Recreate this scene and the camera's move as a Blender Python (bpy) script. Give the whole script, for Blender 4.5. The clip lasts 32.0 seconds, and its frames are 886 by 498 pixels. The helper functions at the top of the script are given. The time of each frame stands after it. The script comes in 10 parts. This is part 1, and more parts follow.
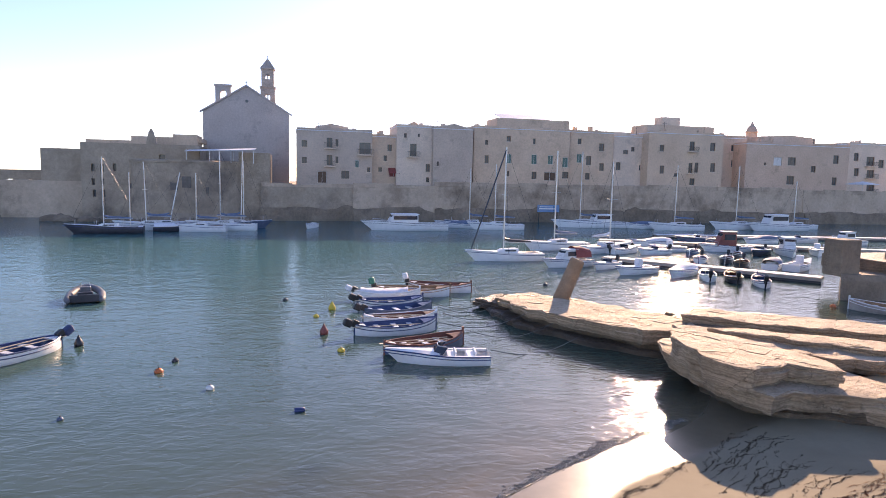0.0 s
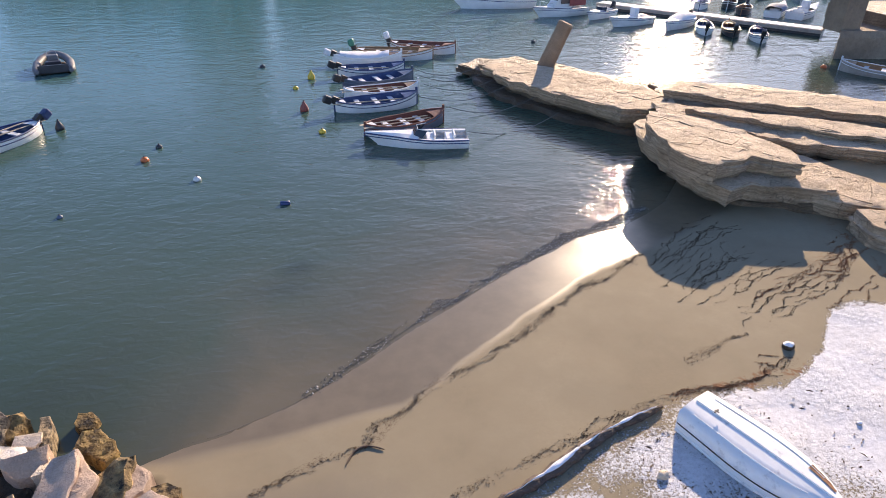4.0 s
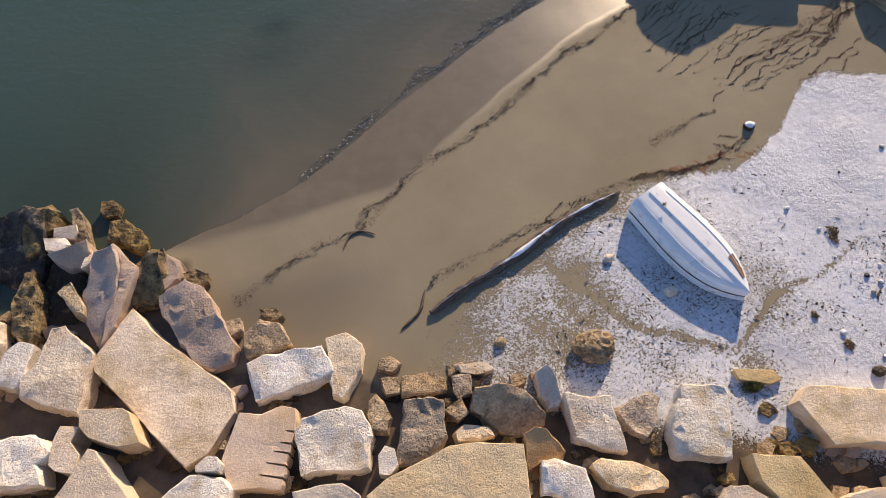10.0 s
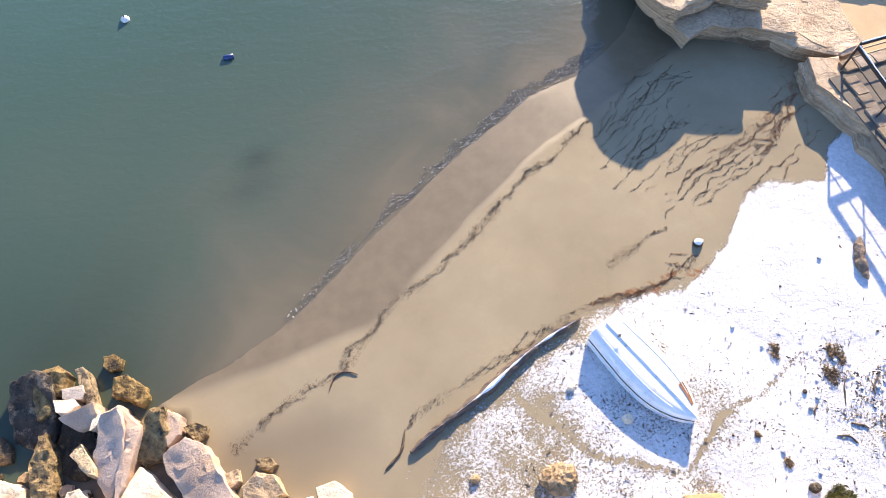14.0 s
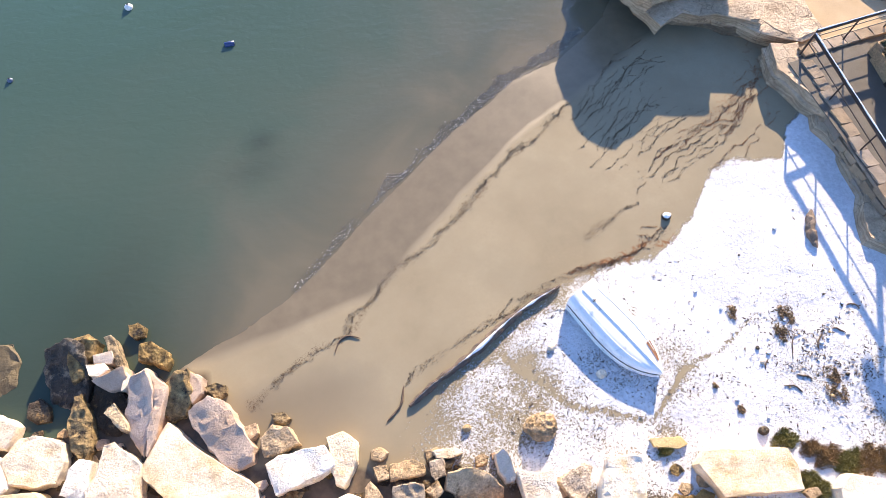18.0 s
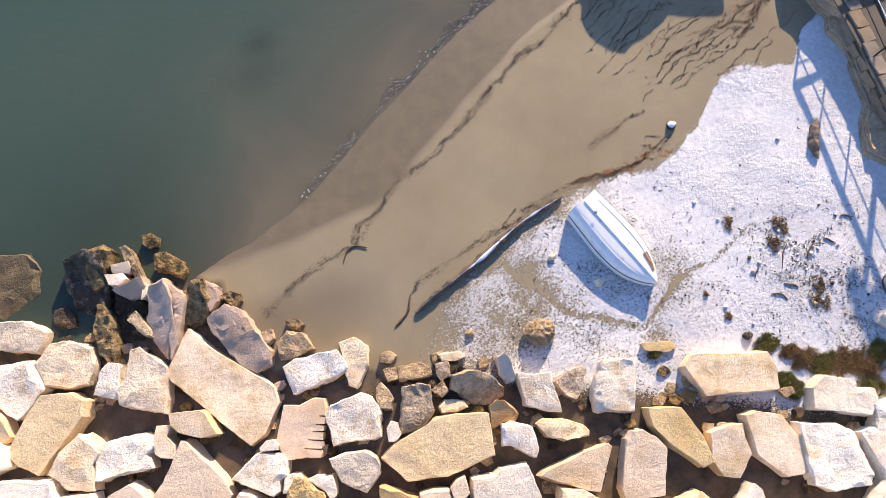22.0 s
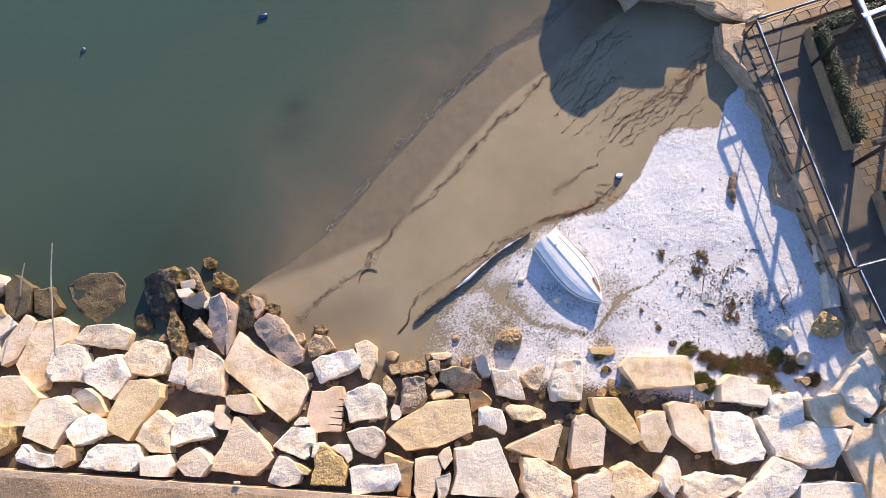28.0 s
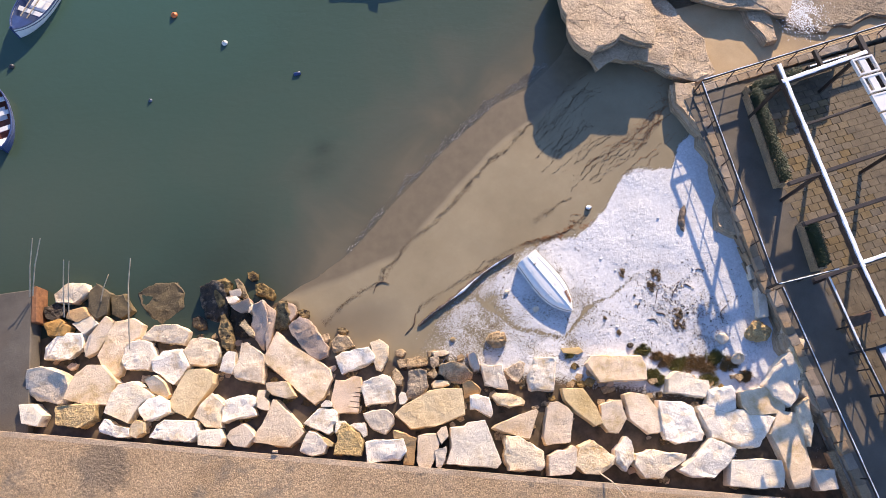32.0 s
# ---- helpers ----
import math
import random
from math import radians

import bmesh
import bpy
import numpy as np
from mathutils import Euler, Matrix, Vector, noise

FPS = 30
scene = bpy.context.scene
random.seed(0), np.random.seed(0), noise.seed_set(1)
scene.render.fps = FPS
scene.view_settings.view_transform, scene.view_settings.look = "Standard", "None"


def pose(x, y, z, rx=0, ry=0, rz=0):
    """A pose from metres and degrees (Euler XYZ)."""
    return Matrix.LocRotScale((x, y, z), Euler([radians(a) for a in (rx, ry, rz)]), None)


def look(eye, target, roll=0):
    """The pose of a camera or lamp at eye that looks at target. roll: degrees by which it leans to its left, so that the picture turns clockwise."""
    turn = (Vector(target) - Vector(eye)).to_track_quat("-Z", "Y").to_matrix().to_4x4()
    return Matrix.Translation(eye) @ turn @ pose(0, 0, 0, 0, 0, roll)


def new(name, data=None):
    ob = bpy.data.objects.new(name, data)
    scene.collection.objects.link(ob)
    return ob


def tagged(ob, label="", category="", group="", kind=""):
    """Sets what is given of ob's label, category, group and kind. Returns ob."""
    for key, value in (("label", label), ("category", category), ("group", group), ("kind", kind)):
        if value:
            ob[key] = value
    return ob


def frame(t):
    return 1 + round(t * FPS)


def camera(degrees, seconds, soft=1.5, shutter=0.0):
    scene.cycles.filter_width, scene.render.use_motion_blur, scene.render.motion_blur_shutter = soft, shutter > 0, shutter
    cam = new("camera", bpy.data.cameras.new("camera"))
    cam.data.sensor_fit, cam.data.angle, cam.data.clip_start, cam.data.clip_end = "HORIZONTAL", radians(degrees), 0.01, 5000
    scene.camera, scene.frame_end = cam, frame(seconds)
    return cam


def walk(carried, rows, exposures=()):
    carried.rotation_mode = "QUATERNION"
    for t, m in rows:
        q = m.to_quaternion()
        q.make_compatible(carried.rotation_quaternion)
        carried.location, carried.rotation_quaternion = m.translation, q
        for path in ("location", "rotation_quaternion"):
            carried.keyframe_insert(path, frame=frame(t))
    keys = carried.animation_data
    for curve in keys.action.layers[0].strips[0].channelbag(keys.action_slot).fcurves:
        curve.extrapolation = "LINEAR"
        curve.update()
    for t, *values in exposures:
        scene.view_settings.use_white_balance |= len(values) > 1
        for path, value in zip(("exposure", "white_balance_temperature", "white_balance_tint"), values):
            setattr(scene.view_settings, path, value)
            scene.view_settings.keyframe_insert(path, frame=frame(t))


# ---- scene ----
from mathutils.geometry import delaunay_2d_cdt

cam = camera(69.7, 32.0, soft=0.8)
PATH = [
    (0, (-1.258, 0.913, 7.558), (-0.793, 2.846, 7.337), 1.3),
    (0.5, (-1.212, 0.886, 7.707), (-0.744, 2.818, 7.49), 1.3),
    (1, (-1.26, 0.906, 7.907), (-0.782, 2.835, 7.686), 1.3),
    (1.5, (-1.296, 0.917, 8.118), (-0.81, 2.844, 7.896), 1.3),
    (2, (-1.143, 0.84, 8.385), (-0.66, 2.768, 8.163), 1.1),
    (2.5, (-1.048, 0.809, 8.696), (-0.559, 2.735, 8.468), 1.1),
    (3, (-0.887, 0.825, 9.011), (-0.401, 2.728, 8.634), 1.1),
    (3.5, (-0.812, 0.878, 9.292), (-0.334, 2.711, 8.651), 1.0),
    (4, (-0.749, 0.943, 9.682), (-0.307, 2.615, 8.679), 1.2),
    (4.5, (-0.747, 0.955, 9.909), (-0.341, 2.423, 8.613), 2.1),
    (6.5, (-0.819, -0.257, 10.34), (-0.527, 0.726, 8.623), 2.7),
    (7, (-0.794, -0.272, 10.829), (-0.511, 0.695, 9.101), 2.3),
    (7.5, (-0.82, -0.275, 11.169), (-0.539, 0.679, 9.434), 2.5),
    (8, (-0.789, -0.303, 11.384), (-0.512, 0.652, 9.649), 2.3),
    (8.5, (-0.706, -0.056, 11.678), (-0.43, 0.89, 9.938), 2.3),
    (9, (-0.723, 0.476, 12.025), (-0.43, 1.414, 10.283), 3.2),
    (9.5, (-0.557, 1.206, 12.297), (-0.259, 2.144, 10.556), 3.4),
    (10, (-0.323, 2.264, 12.56), (-0.019, 3.193, 10.815), 3.8),
    (10.5, (0.053, 3.409, 12.905), (0.354, 4.327, 11.153), 3.8),
    (11, (0.299, 4.217, 13.256), (0.598, 5.125, 11.499), 3.8),
    (11.5, (0.366, 4.634, 13.738), (0.666, 5.527, 11.973), 4.1),
    (12, (0.367, 4.777, 14.277), (0.673, 5.673, 12.515), 4.2),
    (12.5, (0.552, 4.634, 14.759), (0.84, 5.551, 13.005), 3.1),
    (13, (0.601, 4.655, 15.095), (0.896, 5.564, 13.338), 3.0),
    (13.5, (0.686, 4.647, 15.285), (0.997, 5.544, 13.524), 2.6),
    (14, (0.738, 4.562, 15.444), (1.058, 5.456, 13.684), 2.4),
    (14.5, (0.687, 4.44, 15.61), (1.016, 5.339, 13.853), 2.6),
    (16.5, (0.388, 3.964, 16.814), (0.741, 4.865, 15.063), 3.4),
    (17, (0.353, 3.904, 16.942), (0.71, 4.801, 15.19), 3.7),
    (17.5, (0.31, 3.889, 16.996), (0.663, 4.75, 15.225), 4.2),
    (18, (0.313, 3.989, 16.96), (0.652, 4.791, 15.16), 4.7),
    (18.5, (0.337, 4.105, 16.962), (0.666, 4.878, 15.147), 4.8),
    (19, (0.358, 4.163, 17.0), (0.669, 4.905, 15.169), 4.5),
    (19.5, (0.312, 4.253, 17.024), (0.605, 4.948, 15.172), 4.5),
    (20, (0.314, 4.398, 17.041), (0.581, 5.015, 15.157), 5.1),
    (20.5, (0.311, 4.567, 17.112), (0.556, 5.095, 15.199), 6.6),
    (21, (0.31, 4.716, 17.324), (0.546, 5.188, 15.394), 8.2),
    (21.5, (0.32, 4.846, 17.509), (0.558, 5.298, 15.575), 9.3),
    (22, (0.305, 4.886, 17.648), (0.545, 5.331, 15.713), 10.0),
    (22.5, (0.243, 4.849, 17.815), (0.491, 5.295, 15.881), 10.7),
    (23, (0.217, 4.817, 18.052), (0.466, 5.271, 16.12), 10.5),
    (23.5, (0.238, 4.781, 18.409), (0.482, 5.241, 16.478), 9.5),
    (24, (0.138, 4.807, 18.756), (0.386, 5.264, 16.825), 10.2),
    (24.5, (0.081, 4.819, 19.087), (0.33, 5.271, 17.155), 10.8),
    (25, (0.046, 4.744, 19.424), (0.298, 5.201, 17.493), 10.8),
    (25.5, (0.04, 4.591, 19.787), (0.292, 5.059, 17.859), 10.3),
    (27.5, (0.298, 4.171, 22.099), (0.527, 4.65, 20.17), 8.0),
    (28, (0.28, 4.059, 22.72), (0.51, 4.539, 20.792), 8.1),
    (28.5, (0.196, 3.875, 23.406), (0.425, 4.365, 21.481), 7.6),
    (29, (0.101, 3.674, 24.064), (0.33, 4.175, 22.141), 7.2),
    (29.5, (0.038, 3.49, 24.749), (0.265, 3.999, 22.828), 6.6),
    (30, (-0.099, 3.369, 25.398), (0.133, 3.882, 23.479), 7.0),
    (30.5, (-0.159, 3.167, 26.043), (0.074, 3.687, 24.126), 6.9),
    (31, (-0.137, 2.942, 26.613), (0.092, 3.472, 24.698), 6.5),
    (31.5, (-0.116, 2.785, 27.161), (0.114, 3.323, 25.248), 6.3),
    (32, (-0.11, 2.554, 27.677), (0.121, 3.102, 25.768), 6.0),
]
EXPOSURES = [(0, 1.01, 6900, 31), (3.0, 0.96, 6900, 30), (4.0, 0.85, 6380, 21), (6.5, 0.25, 6500, 18), (7.5, 0.09, 6550, 18), (8.0, -0.03, 6570, 18), (9.0, -0.03, 6490, 18), (10.0, 0.36, 6400, 18), (12.0, 1.15, 6330, 17), (13.0, 1.58, 6180, 17), (19.5, 1.52, 6100, 17), (20.2, 1.42, 6150, 18), (21.5, 1.01, 6250, 19), (32, 0.94, 6250, 20)]
walk(cam, [(t, look(eye, target, roll)) for t, eye, target, roll in PATH], EXPOSURES)

# ==== world, sun, exposure ====
SUN_AZ, SUN_EL = 34.0, 19.5
world = bpy.data.worlds.new("sky")
scene.world = world
world.use_nodes = True
wn = world.node_tree
wn.nodes.clear()
sky = wn.nodes.new("ShaderNodeTexSky")
sky.sky_type, sky.sun_disc = "NISHITA", False
sky.sun_elevation, sky.sun_rotation = radians(SUN_EL), radians(SUN_AZ)
sky.air_density, sky.dust_density, sky.ozone_density = 0.8, 0.35, 2.8
bg = wn.nodes.new("ShaderNodeBackground")
bg.inputs[1].default_value = 0.142
out = wn.nodes.new("ShaderNodeOutputWorld")
wn.links.new(sky.outputs[0], bg.inputs[0])
wn.links.new(bg.outputs[0], out.inputs[0])

sun_data = bpy.data.lights.new("sun", "SUN")
sun_data.energy, sun_data.angle, sun_data.color = 5.0, radians(0.6), (1.0, 0.795, 0.515)
sun = new("sun", sun_data)
SUN_DIR = Vector((math.sin(radians(SUN_AZ)) * math.cos(radians(SUN_EL)), math.cos(radians(SUN_AZ)) * math.cos(radians(SUN_EL)), math.sin(radians(SUN_EL))))
sun.matrix_world = look(SUN_DIR * 300, (0, 0, 0))

# ==== materials ====


def mat(name, c1, c2, rough=0.85, scale=2.0, bscale=25.0, bump=0.3, coord="Object", metal=0.0, grain=0.25,
        stain=None, sscale=1.0, slo=0.5, shi=0.65, rnd=0.0, spec=0.5, detail=6.0, rough2=None, bdist=0.03, pits=0.0):
    """Two-scale noise material. stain: a third colour that lies in patches. rnd: change of value from object to object."""
    m = bpy.data.materials.new(name)
    m.use_nodes = True
    nt = m.node_tree
    nd, ln = nt.nodes, nt.links
    b = nd["Principled BSDF"]
    if coord == "Object":
        tc = nd.new("ShaderNodeTexCoord")
        info = nd.new("ShaderNodeObjectInfo")
        add = nd.new("ShaderNodeVectorMath")
        add.operation = "MULTIPLY_ADD"
        add.inputs[1].default_value = (1, 1, 1)
        comb = nd.new("ShaderNodeCombineXYZ")
        mul = nd.new("ShaderNodeMath")
        mul.operation, mul.inputs[1].default_value = "MULTIPLY", 37.0
        ln.new(info.outputs["Random"], mul.inputs[0])
        ln.new(mul.outputs[0], comb.inputs[0])
        ln.new(mul.outputs[0], comb.inputs[2])
        ln.new(tc.outputs["Object"], add.inputs[0])
        ln.new(comb.outputs[0], add.inputs[2])
        vec = add.outputs[0]
    else:
        geo = nd.new("ShaderNodeNewGeometry")
        vec = geo.outputs["Position"]

    def tex(s, d=detail, r=0.6):
        n = nd.new("ShaderNodeTexNoise")
        n.inputs["Scale"].default_value, n.inputs["Detail"].default_value, n.inputs["Roughness"].default_value = s, d, r
        ln.new(vec, n.inputs["Vector"])
        return n.outputs["Fac"]

    def ramp(src, lo, hi, a=(0, 0, 0, 1), z=(1, 1, 1, 1)):
        r = nd.new("ShaderNodeValToRGB")
        r.color_ramp.elements[0].position, r.color_ramp.elements[1].position = lo, hi
        r.color_ramp.elements[0].color, r.color_ramp.elements[1].color = a, z
        ln.new(src, r.inputs[0])
        return r.outputs[0]

    big, fine = tex(scale), tex(bscale, 8.0, 0.7)
    col = ramp(big, 0.3, 0.7, (*c1, 1), (*c2, 1))
    if grain:
        g = nd.new("ShaderNodeMixRGB")
        g.blend_type = "MULTIPLY"
        g.inputs[0].default_value = 1.0
        ln.new(col, g.inputs[1])
        ln.new(ramp(fine, 0.25, 0.75, (1 - grain, 1 - grain, 1 - grain, 1), (1 + grain, 1 + grain, 1 + grain, 1)), g.inputs[2])
        col = g.outputs[0]
    if stain:
        s = nd.new("ShaderNodeMixRGB")
        ln.new(ramp(tex(sscale, 8.0, 0.7), slo, shi), s.inputs[0])
        ln.new(col, s.inputs[1])
        s.inputs[2].default_value = (*stain, 1)
        col = s.outputs[0]
    if rnd:
        info2 = nd.new("ShaderNodeObjectInfo")
        h = nd.new("ShaderNodeHueSaturation")
        mr = nd.new("ShaderNodeMapRange")
        mr.inputs["To Min"].default_value, mr.inputs["To Max"].default_value = 1 - rnd, 1 + rnd
        ln.new(info2.outputs["Random"], mr.inputs["Value"])
        ln.new(mr.outputs[0], h.inputs["Value"])
        turn = nd.new("ShaderNodeMath")
        turn.operation, turn.inputs[1].default_value = "PINGPONG", 0.06
        ln.new(info2.outputs["Random"], turn.inputs[0])
        sat = nd.new("ShaderNodeMapRange")
        sat.inputs["From Max"].default_value = 0.06
        sat.inputs["To Min"].default_value, sat.inputs["To Max"].default_value = 1 - 1.8 * rnd, 1 + 1.3 * rnd
        ln.new(turn.outputs[0], sat.inputs["Value"])
        ln.new(sat.outputs[0], h.inputs["Saturation"])
        ln.new(col, h.inputs["Color"])
        col = h.outputs[0]
    hole = None
    if pits:
        cells = nd.new("ShaderNodeTexVoronoi")
        cells.inputs["Scale"].default_value = pits * 1.9
        warp = nd.new("ShaderNodeVectorMath")
        warp.operation = "MULTIPLY_ADD"
        wn = nd.new("ShaderNodeTexNoise")
        wn.inputs["Scale"].default_value = pits
        ln.new(vec, wn.inputs["Vector"])
        ln.new(wn.outputs["Color"], warp.inputs[0])
        warp.inputs[1].default_value = (0.05, 0.05, 0.05)
        ln.new(vec, warp.inputs[2])
        ln.new(warp.outputs[0], cells.inputs["Vector"])
        few = nd.new("ShaderNodeMath")
        few.operation, few.inputs[1].default_value = "MULTIPLY_ADD", 0.7
        ln.new(tex(1.7, 4.0, 0.6), few.inputs[0])
        ln.new(cells.outputs["Distance"], few.inputs[2])
        holes_at = few.outputs[0]
        hole = ramp(holes_at, 0.38, 0.6)
        pm = nd.new("ShaderNodeMixRGB")
        pm.blend_type, pm.inputs[0].default_value = "MULTIPLY", 1.0
        ln.new(col, pm.inputs[1])
        ln.new(ramp(holes_at, 0.36, 0.5, (0.52, 0.44, 0.35, 1), (1.05, 1.04, 1.03, 1)), pm.inputs[2])
        col = pm.outputs[0]
    ln.new(col, b.inputs["Base Color"])
    b.inputs["Metallic"].default_value = metal
    b.inputs["Specular IOR Level"].default_value = spec
    if rough2 is None:
        b.inputs["Roughness"].default_value = rough
    else:
        ln.new(ramp(big, 0.35, 0.65, (rough, rough, rough, 1), (rough2, rough2, rough2, 1)), b.inputs["Roughness"])
    if bump:
        bp = nd.new("ShaderNodeBump")
        bp.inputs["Strength"].default_value, bp.inputs["Distance"].default_value = bump, bdist
        ad = nd.new("ShaderNodeMath")
        ad.operation = "MULTIPLY_ADD"
        ad.inputs[1].default_value = 2.0
        ln.new(big, ad.inputs[0])
        if pits:
            soft_fine = nd.new("ShaderNodeMath")
            soft_fine.operation, soft_fine.inputs[1].default_value = "MULTIPLY", 0.5
            ln.new(fine, soft_fine.inputs[0])
            ln.new(soft_fine.outputs[0], ad.inputs[2])
        else:
            ln.new(fine, ad.inputs[2])
        height = ad.outputs[0]
        if hole is not None:
            rough_at = nd.new("ShaderNodeMath")
            rough_at.operation, rough_at.inputs[1].default_value = "MULTIPLY_ADD", 0.9
            ln.new(tex(bscale * 0.24, 6.0, 0.72), rough_at.inputs[0])
            ln.new(height, rough_at.inputs[2])
            height = rough_at.outputs[0]
            ph = nd.new("ShaderNodeMath")
            ph.operation, ph.inputs[1].default_value = "MULTIPLY_ADD", 0.6
            ln.new(hole, ph.inputs[0])
            ln.new(height, ph.inputs[2])
            height = ph.outputs[0]
        ln.new(height, bp.inputs["Height"])
        ln.new(bp.outputs[0], b.inputs["Normal"])
    return m


M = {}
M["stone_white"] = mat("pale_limestone", (0.82, 0.72, 0.58), (0.93, 0.86, 0.75), scale=2.2, bscale=22, bump=0.9, bdist=0.054, grain=0.22, stain=(0.64, 0.5, 0.32), slo=0.5, shi=0.66, rnd=0.1, pits=11.0, sscale=1.6)
M["stone_cream"] = mat("cream_limestone", (0.7, 0.56, 0.38), (0.87, 0.73, 0.53), scale=1.8, bscale=20, bump=0.9, bdist=0.054, grain=0.24, stain=(0.56, 0.37, 0.18), slo=0.5, shi=0.68, rnd=0.14, pits=9.0, sscale=1.5)
M["stone_pink"] = mat("pinkish_sawn_limestone", (0.73, 0.57, 0.39), (0.84, 0.675, 0.49), scale=0.9, bscale=24, bump=0.8, bdist=0.0495, rnd=0.08, grain=0.22, stain=(0.56, 0.39, 0.18), sscale=1.1, slo=0.44, shi=0.64, pits=16.0)
M["stone_grey"] = mat("grey_pitted_limestone", (0.58, 0.49, 0.385), (0.74, 0.645, 0.52), scale=2.5, bscale=26, bump=0.9, bdist=0.054, grain=0.24, rnd=0.12, pits=12.0, stain=(0.55, 0.4, 0.22), sscale=1.5, slo=0.54, shi=0.7)
M["stone_ochre"] = mat("ochre_tufa_stone", (0.43, 0.295, 0.13), (0.67, 0.495, 0.25), scale=3.0, bscale=16, bump=1.0, bdist=0.11, rnd=0.14, grain=0.6, pits=8.0)
# weed colour at the waterline; elsewhere its near-black stands in for gap shade
M["stone_dark"] = mat("weed_and_shade_dark_rock", (0.014, 0.01, 0.006), (0.07, 0.045, 0.022), scale=3.4, bscale=14, bump=1.0, bdist=0.1, rough=0.6, stain=(0.24, 0.155, 0.06), sscale=3.2, slo=0.54, shi=0.64, rnd=0.2, grain=0.5, pits=6.0)
M["stone_moss"] = mat("ochre_mossy_rock", (0.08, 0.048, 0.018), (0.44, 0.31, 0.13), scale=4.2, bscale=12, bump=1.0, bdist=0.12, rough=0.8, stain=(0.024, 0.017, 0.01), sscale=3.0, slo=0.54, shi=0.62, rnd=0.15, grain=0.6, pits=6.0)
M["stone_olive"] = mat("olive_algae_rock", (0.05, 0.038, 0.019), (0.14, 0.105, 0.052), scale=2.4, bscale=14, bump=0.8, bdist=0.05, rough=0.6, rnd=0.12, grain=0.4, pits=7.0)
M["stone_tufa"] = mat("brown_crumbling_tufa", (0.33, 0.235, 0.14), (0.62, 0.48, 0.32), scale=3.0, bscale=16, bump=1.0, bdist=0.1, rnd=0.16, grain=0.5, pits=8.0, stain=(0.17, 0.115, 0.06), sscale=2.4, slo=0.54, shi=0.66)
M["rock"] = mat("layered_shore_rock", (0.43, 0.325, 0.215), (0.61, 0.48, 0.34), scale=0.7, bscale=9, bump=0.6, bdist=0.12, coord="Position", stain=(0.26, 0.185, 0.115), sscale=0.9, slo=0.52, shi=0.74, grain=0.3, rough=0.8, pits=4.5)
M["rock_wet"] = mat("wet_dark_shore_rock", (0.05, 0.035, 0.022), (0.15, 0.1, 0.06), scale=1.0, bscale=8, bump=1.0, bdist=0.12, coord="Position", rough=0.35, rough2=0.6)
M["rock_low"] = mat("damp_brown_shore_rock", (0.2, 0.14, 0.085), (0.36, 0.27, 0.18), scale=0.8, bscale=9, bump=1.0, bdist=0.12, coord="Position", rough=0.6, grain=0.35)
M["concrete"] = mat("rough_quay_concrete", (0.4, 0.275, 0.155), (0.53, 0.382, 0.235), scale=0.6, bscale=22, bump=1.0, bdist=0.15, coord="Position", grain=0.75, pits=20.0, stain=(0.27, 0.215, 0.155), sscale=0.5, slo=0.56, shi=0.66)
M["concrete_edge"] = mat("worn_quay_edge", (0.46, 0.34, 0.225), (0.6, 0.465, 0.33), scale=1.5, bscale=16, bump=1.0, bdist=0.08, pits=20.0, coord="Position", grain=0.3)
M["rampart"] = mat("old_rampart_masonry", (0.46, 0.34, 0.24), (0.62, 0.485, 0.36), scale=0.22, bscale=2.0, bump=0.6, bdist=0.2, coord="Position", grain=0.15, stain=(0.22, 0.16, 0.11), sscale=0.12, slo=0.5, shi=0.68)
M["fort_stone"] = mat("old_fort_masonry", (0.36, 0.275, 0.195), (0.48, 0.38, 0.28), scale=0.22, bscale=2.0, bump=0.6, bdist=0.2, coord="Position", grain=0.2, stain=(0.19, 0.15, 0.115), sscale=0.12, slo=0.5, shi=0.68)
M["rampart_base"] = mat("sea_stained_masonry", (0.17, 0.12, 0.08), (0.33, 0.25, 0.175), scale=0.3, bscale=2.2, bump=0.8, bdist=0.2, coord="Position", grain=0.25)
for key, a, z in (("plaster_grey", (0.46, 0.42, 0.37), (0.57, 0.52, 0.46)), ("plaster_warm", (0.55, 0.46, 0.36), (0.66, 0.57, 0.46)),
                  ("plaster_pale", (0.6, 0.55, 0.48), (0.72, 0.66, 0.58)), ("plaster_pink", (0.54, 0.44, 0.35), (0.64, 0.53, 0.44)), ("church_stone", (0.42, 0.42, 0.425), (0.5, 0.505, 0.515))):
    a, z = [(v[0] * 1.1, v[1] * 0.97, v[2] * 0.87) for v in (a, z)]
    M[key] = mat(key, a, z, scale=0.25, bscale=3.0, bump=0.5, bdist=0.12, coord="Position", grain=0.18, stain=tuple(v * 0.68 for v in a), sscale=0.3, slo=0.56, shi=0.72)
M["tower_brick"] = mat("reddish_tower_stone", (0.42, 0.335, 0.27), (0.53, 0.44, 0.37), scale=0.5, bscale=4, bump=0.6, coord="Position")
M["glass_dark"] = mat("dark_window_glass", (0.07, 0.072, 0.075), (0.11, 0.112, 0.115), rough=0.12, bump=0, grain=0, coord="Position")
M["shutter_green"] = mat("faded_green_shutter", (0.09, 0.17, 0.14), (0.13, 0.23, 0.19), rough=0.6, scale=3, coord="Position", bump=0.1)
M["shutter_brown"] = mat("brown_wooden_shutter", (0.1, 0.06, 0.035), (0.17, 0.1, 0.06), rough=0.6, scale=3, coord="Position", bump=0.1)
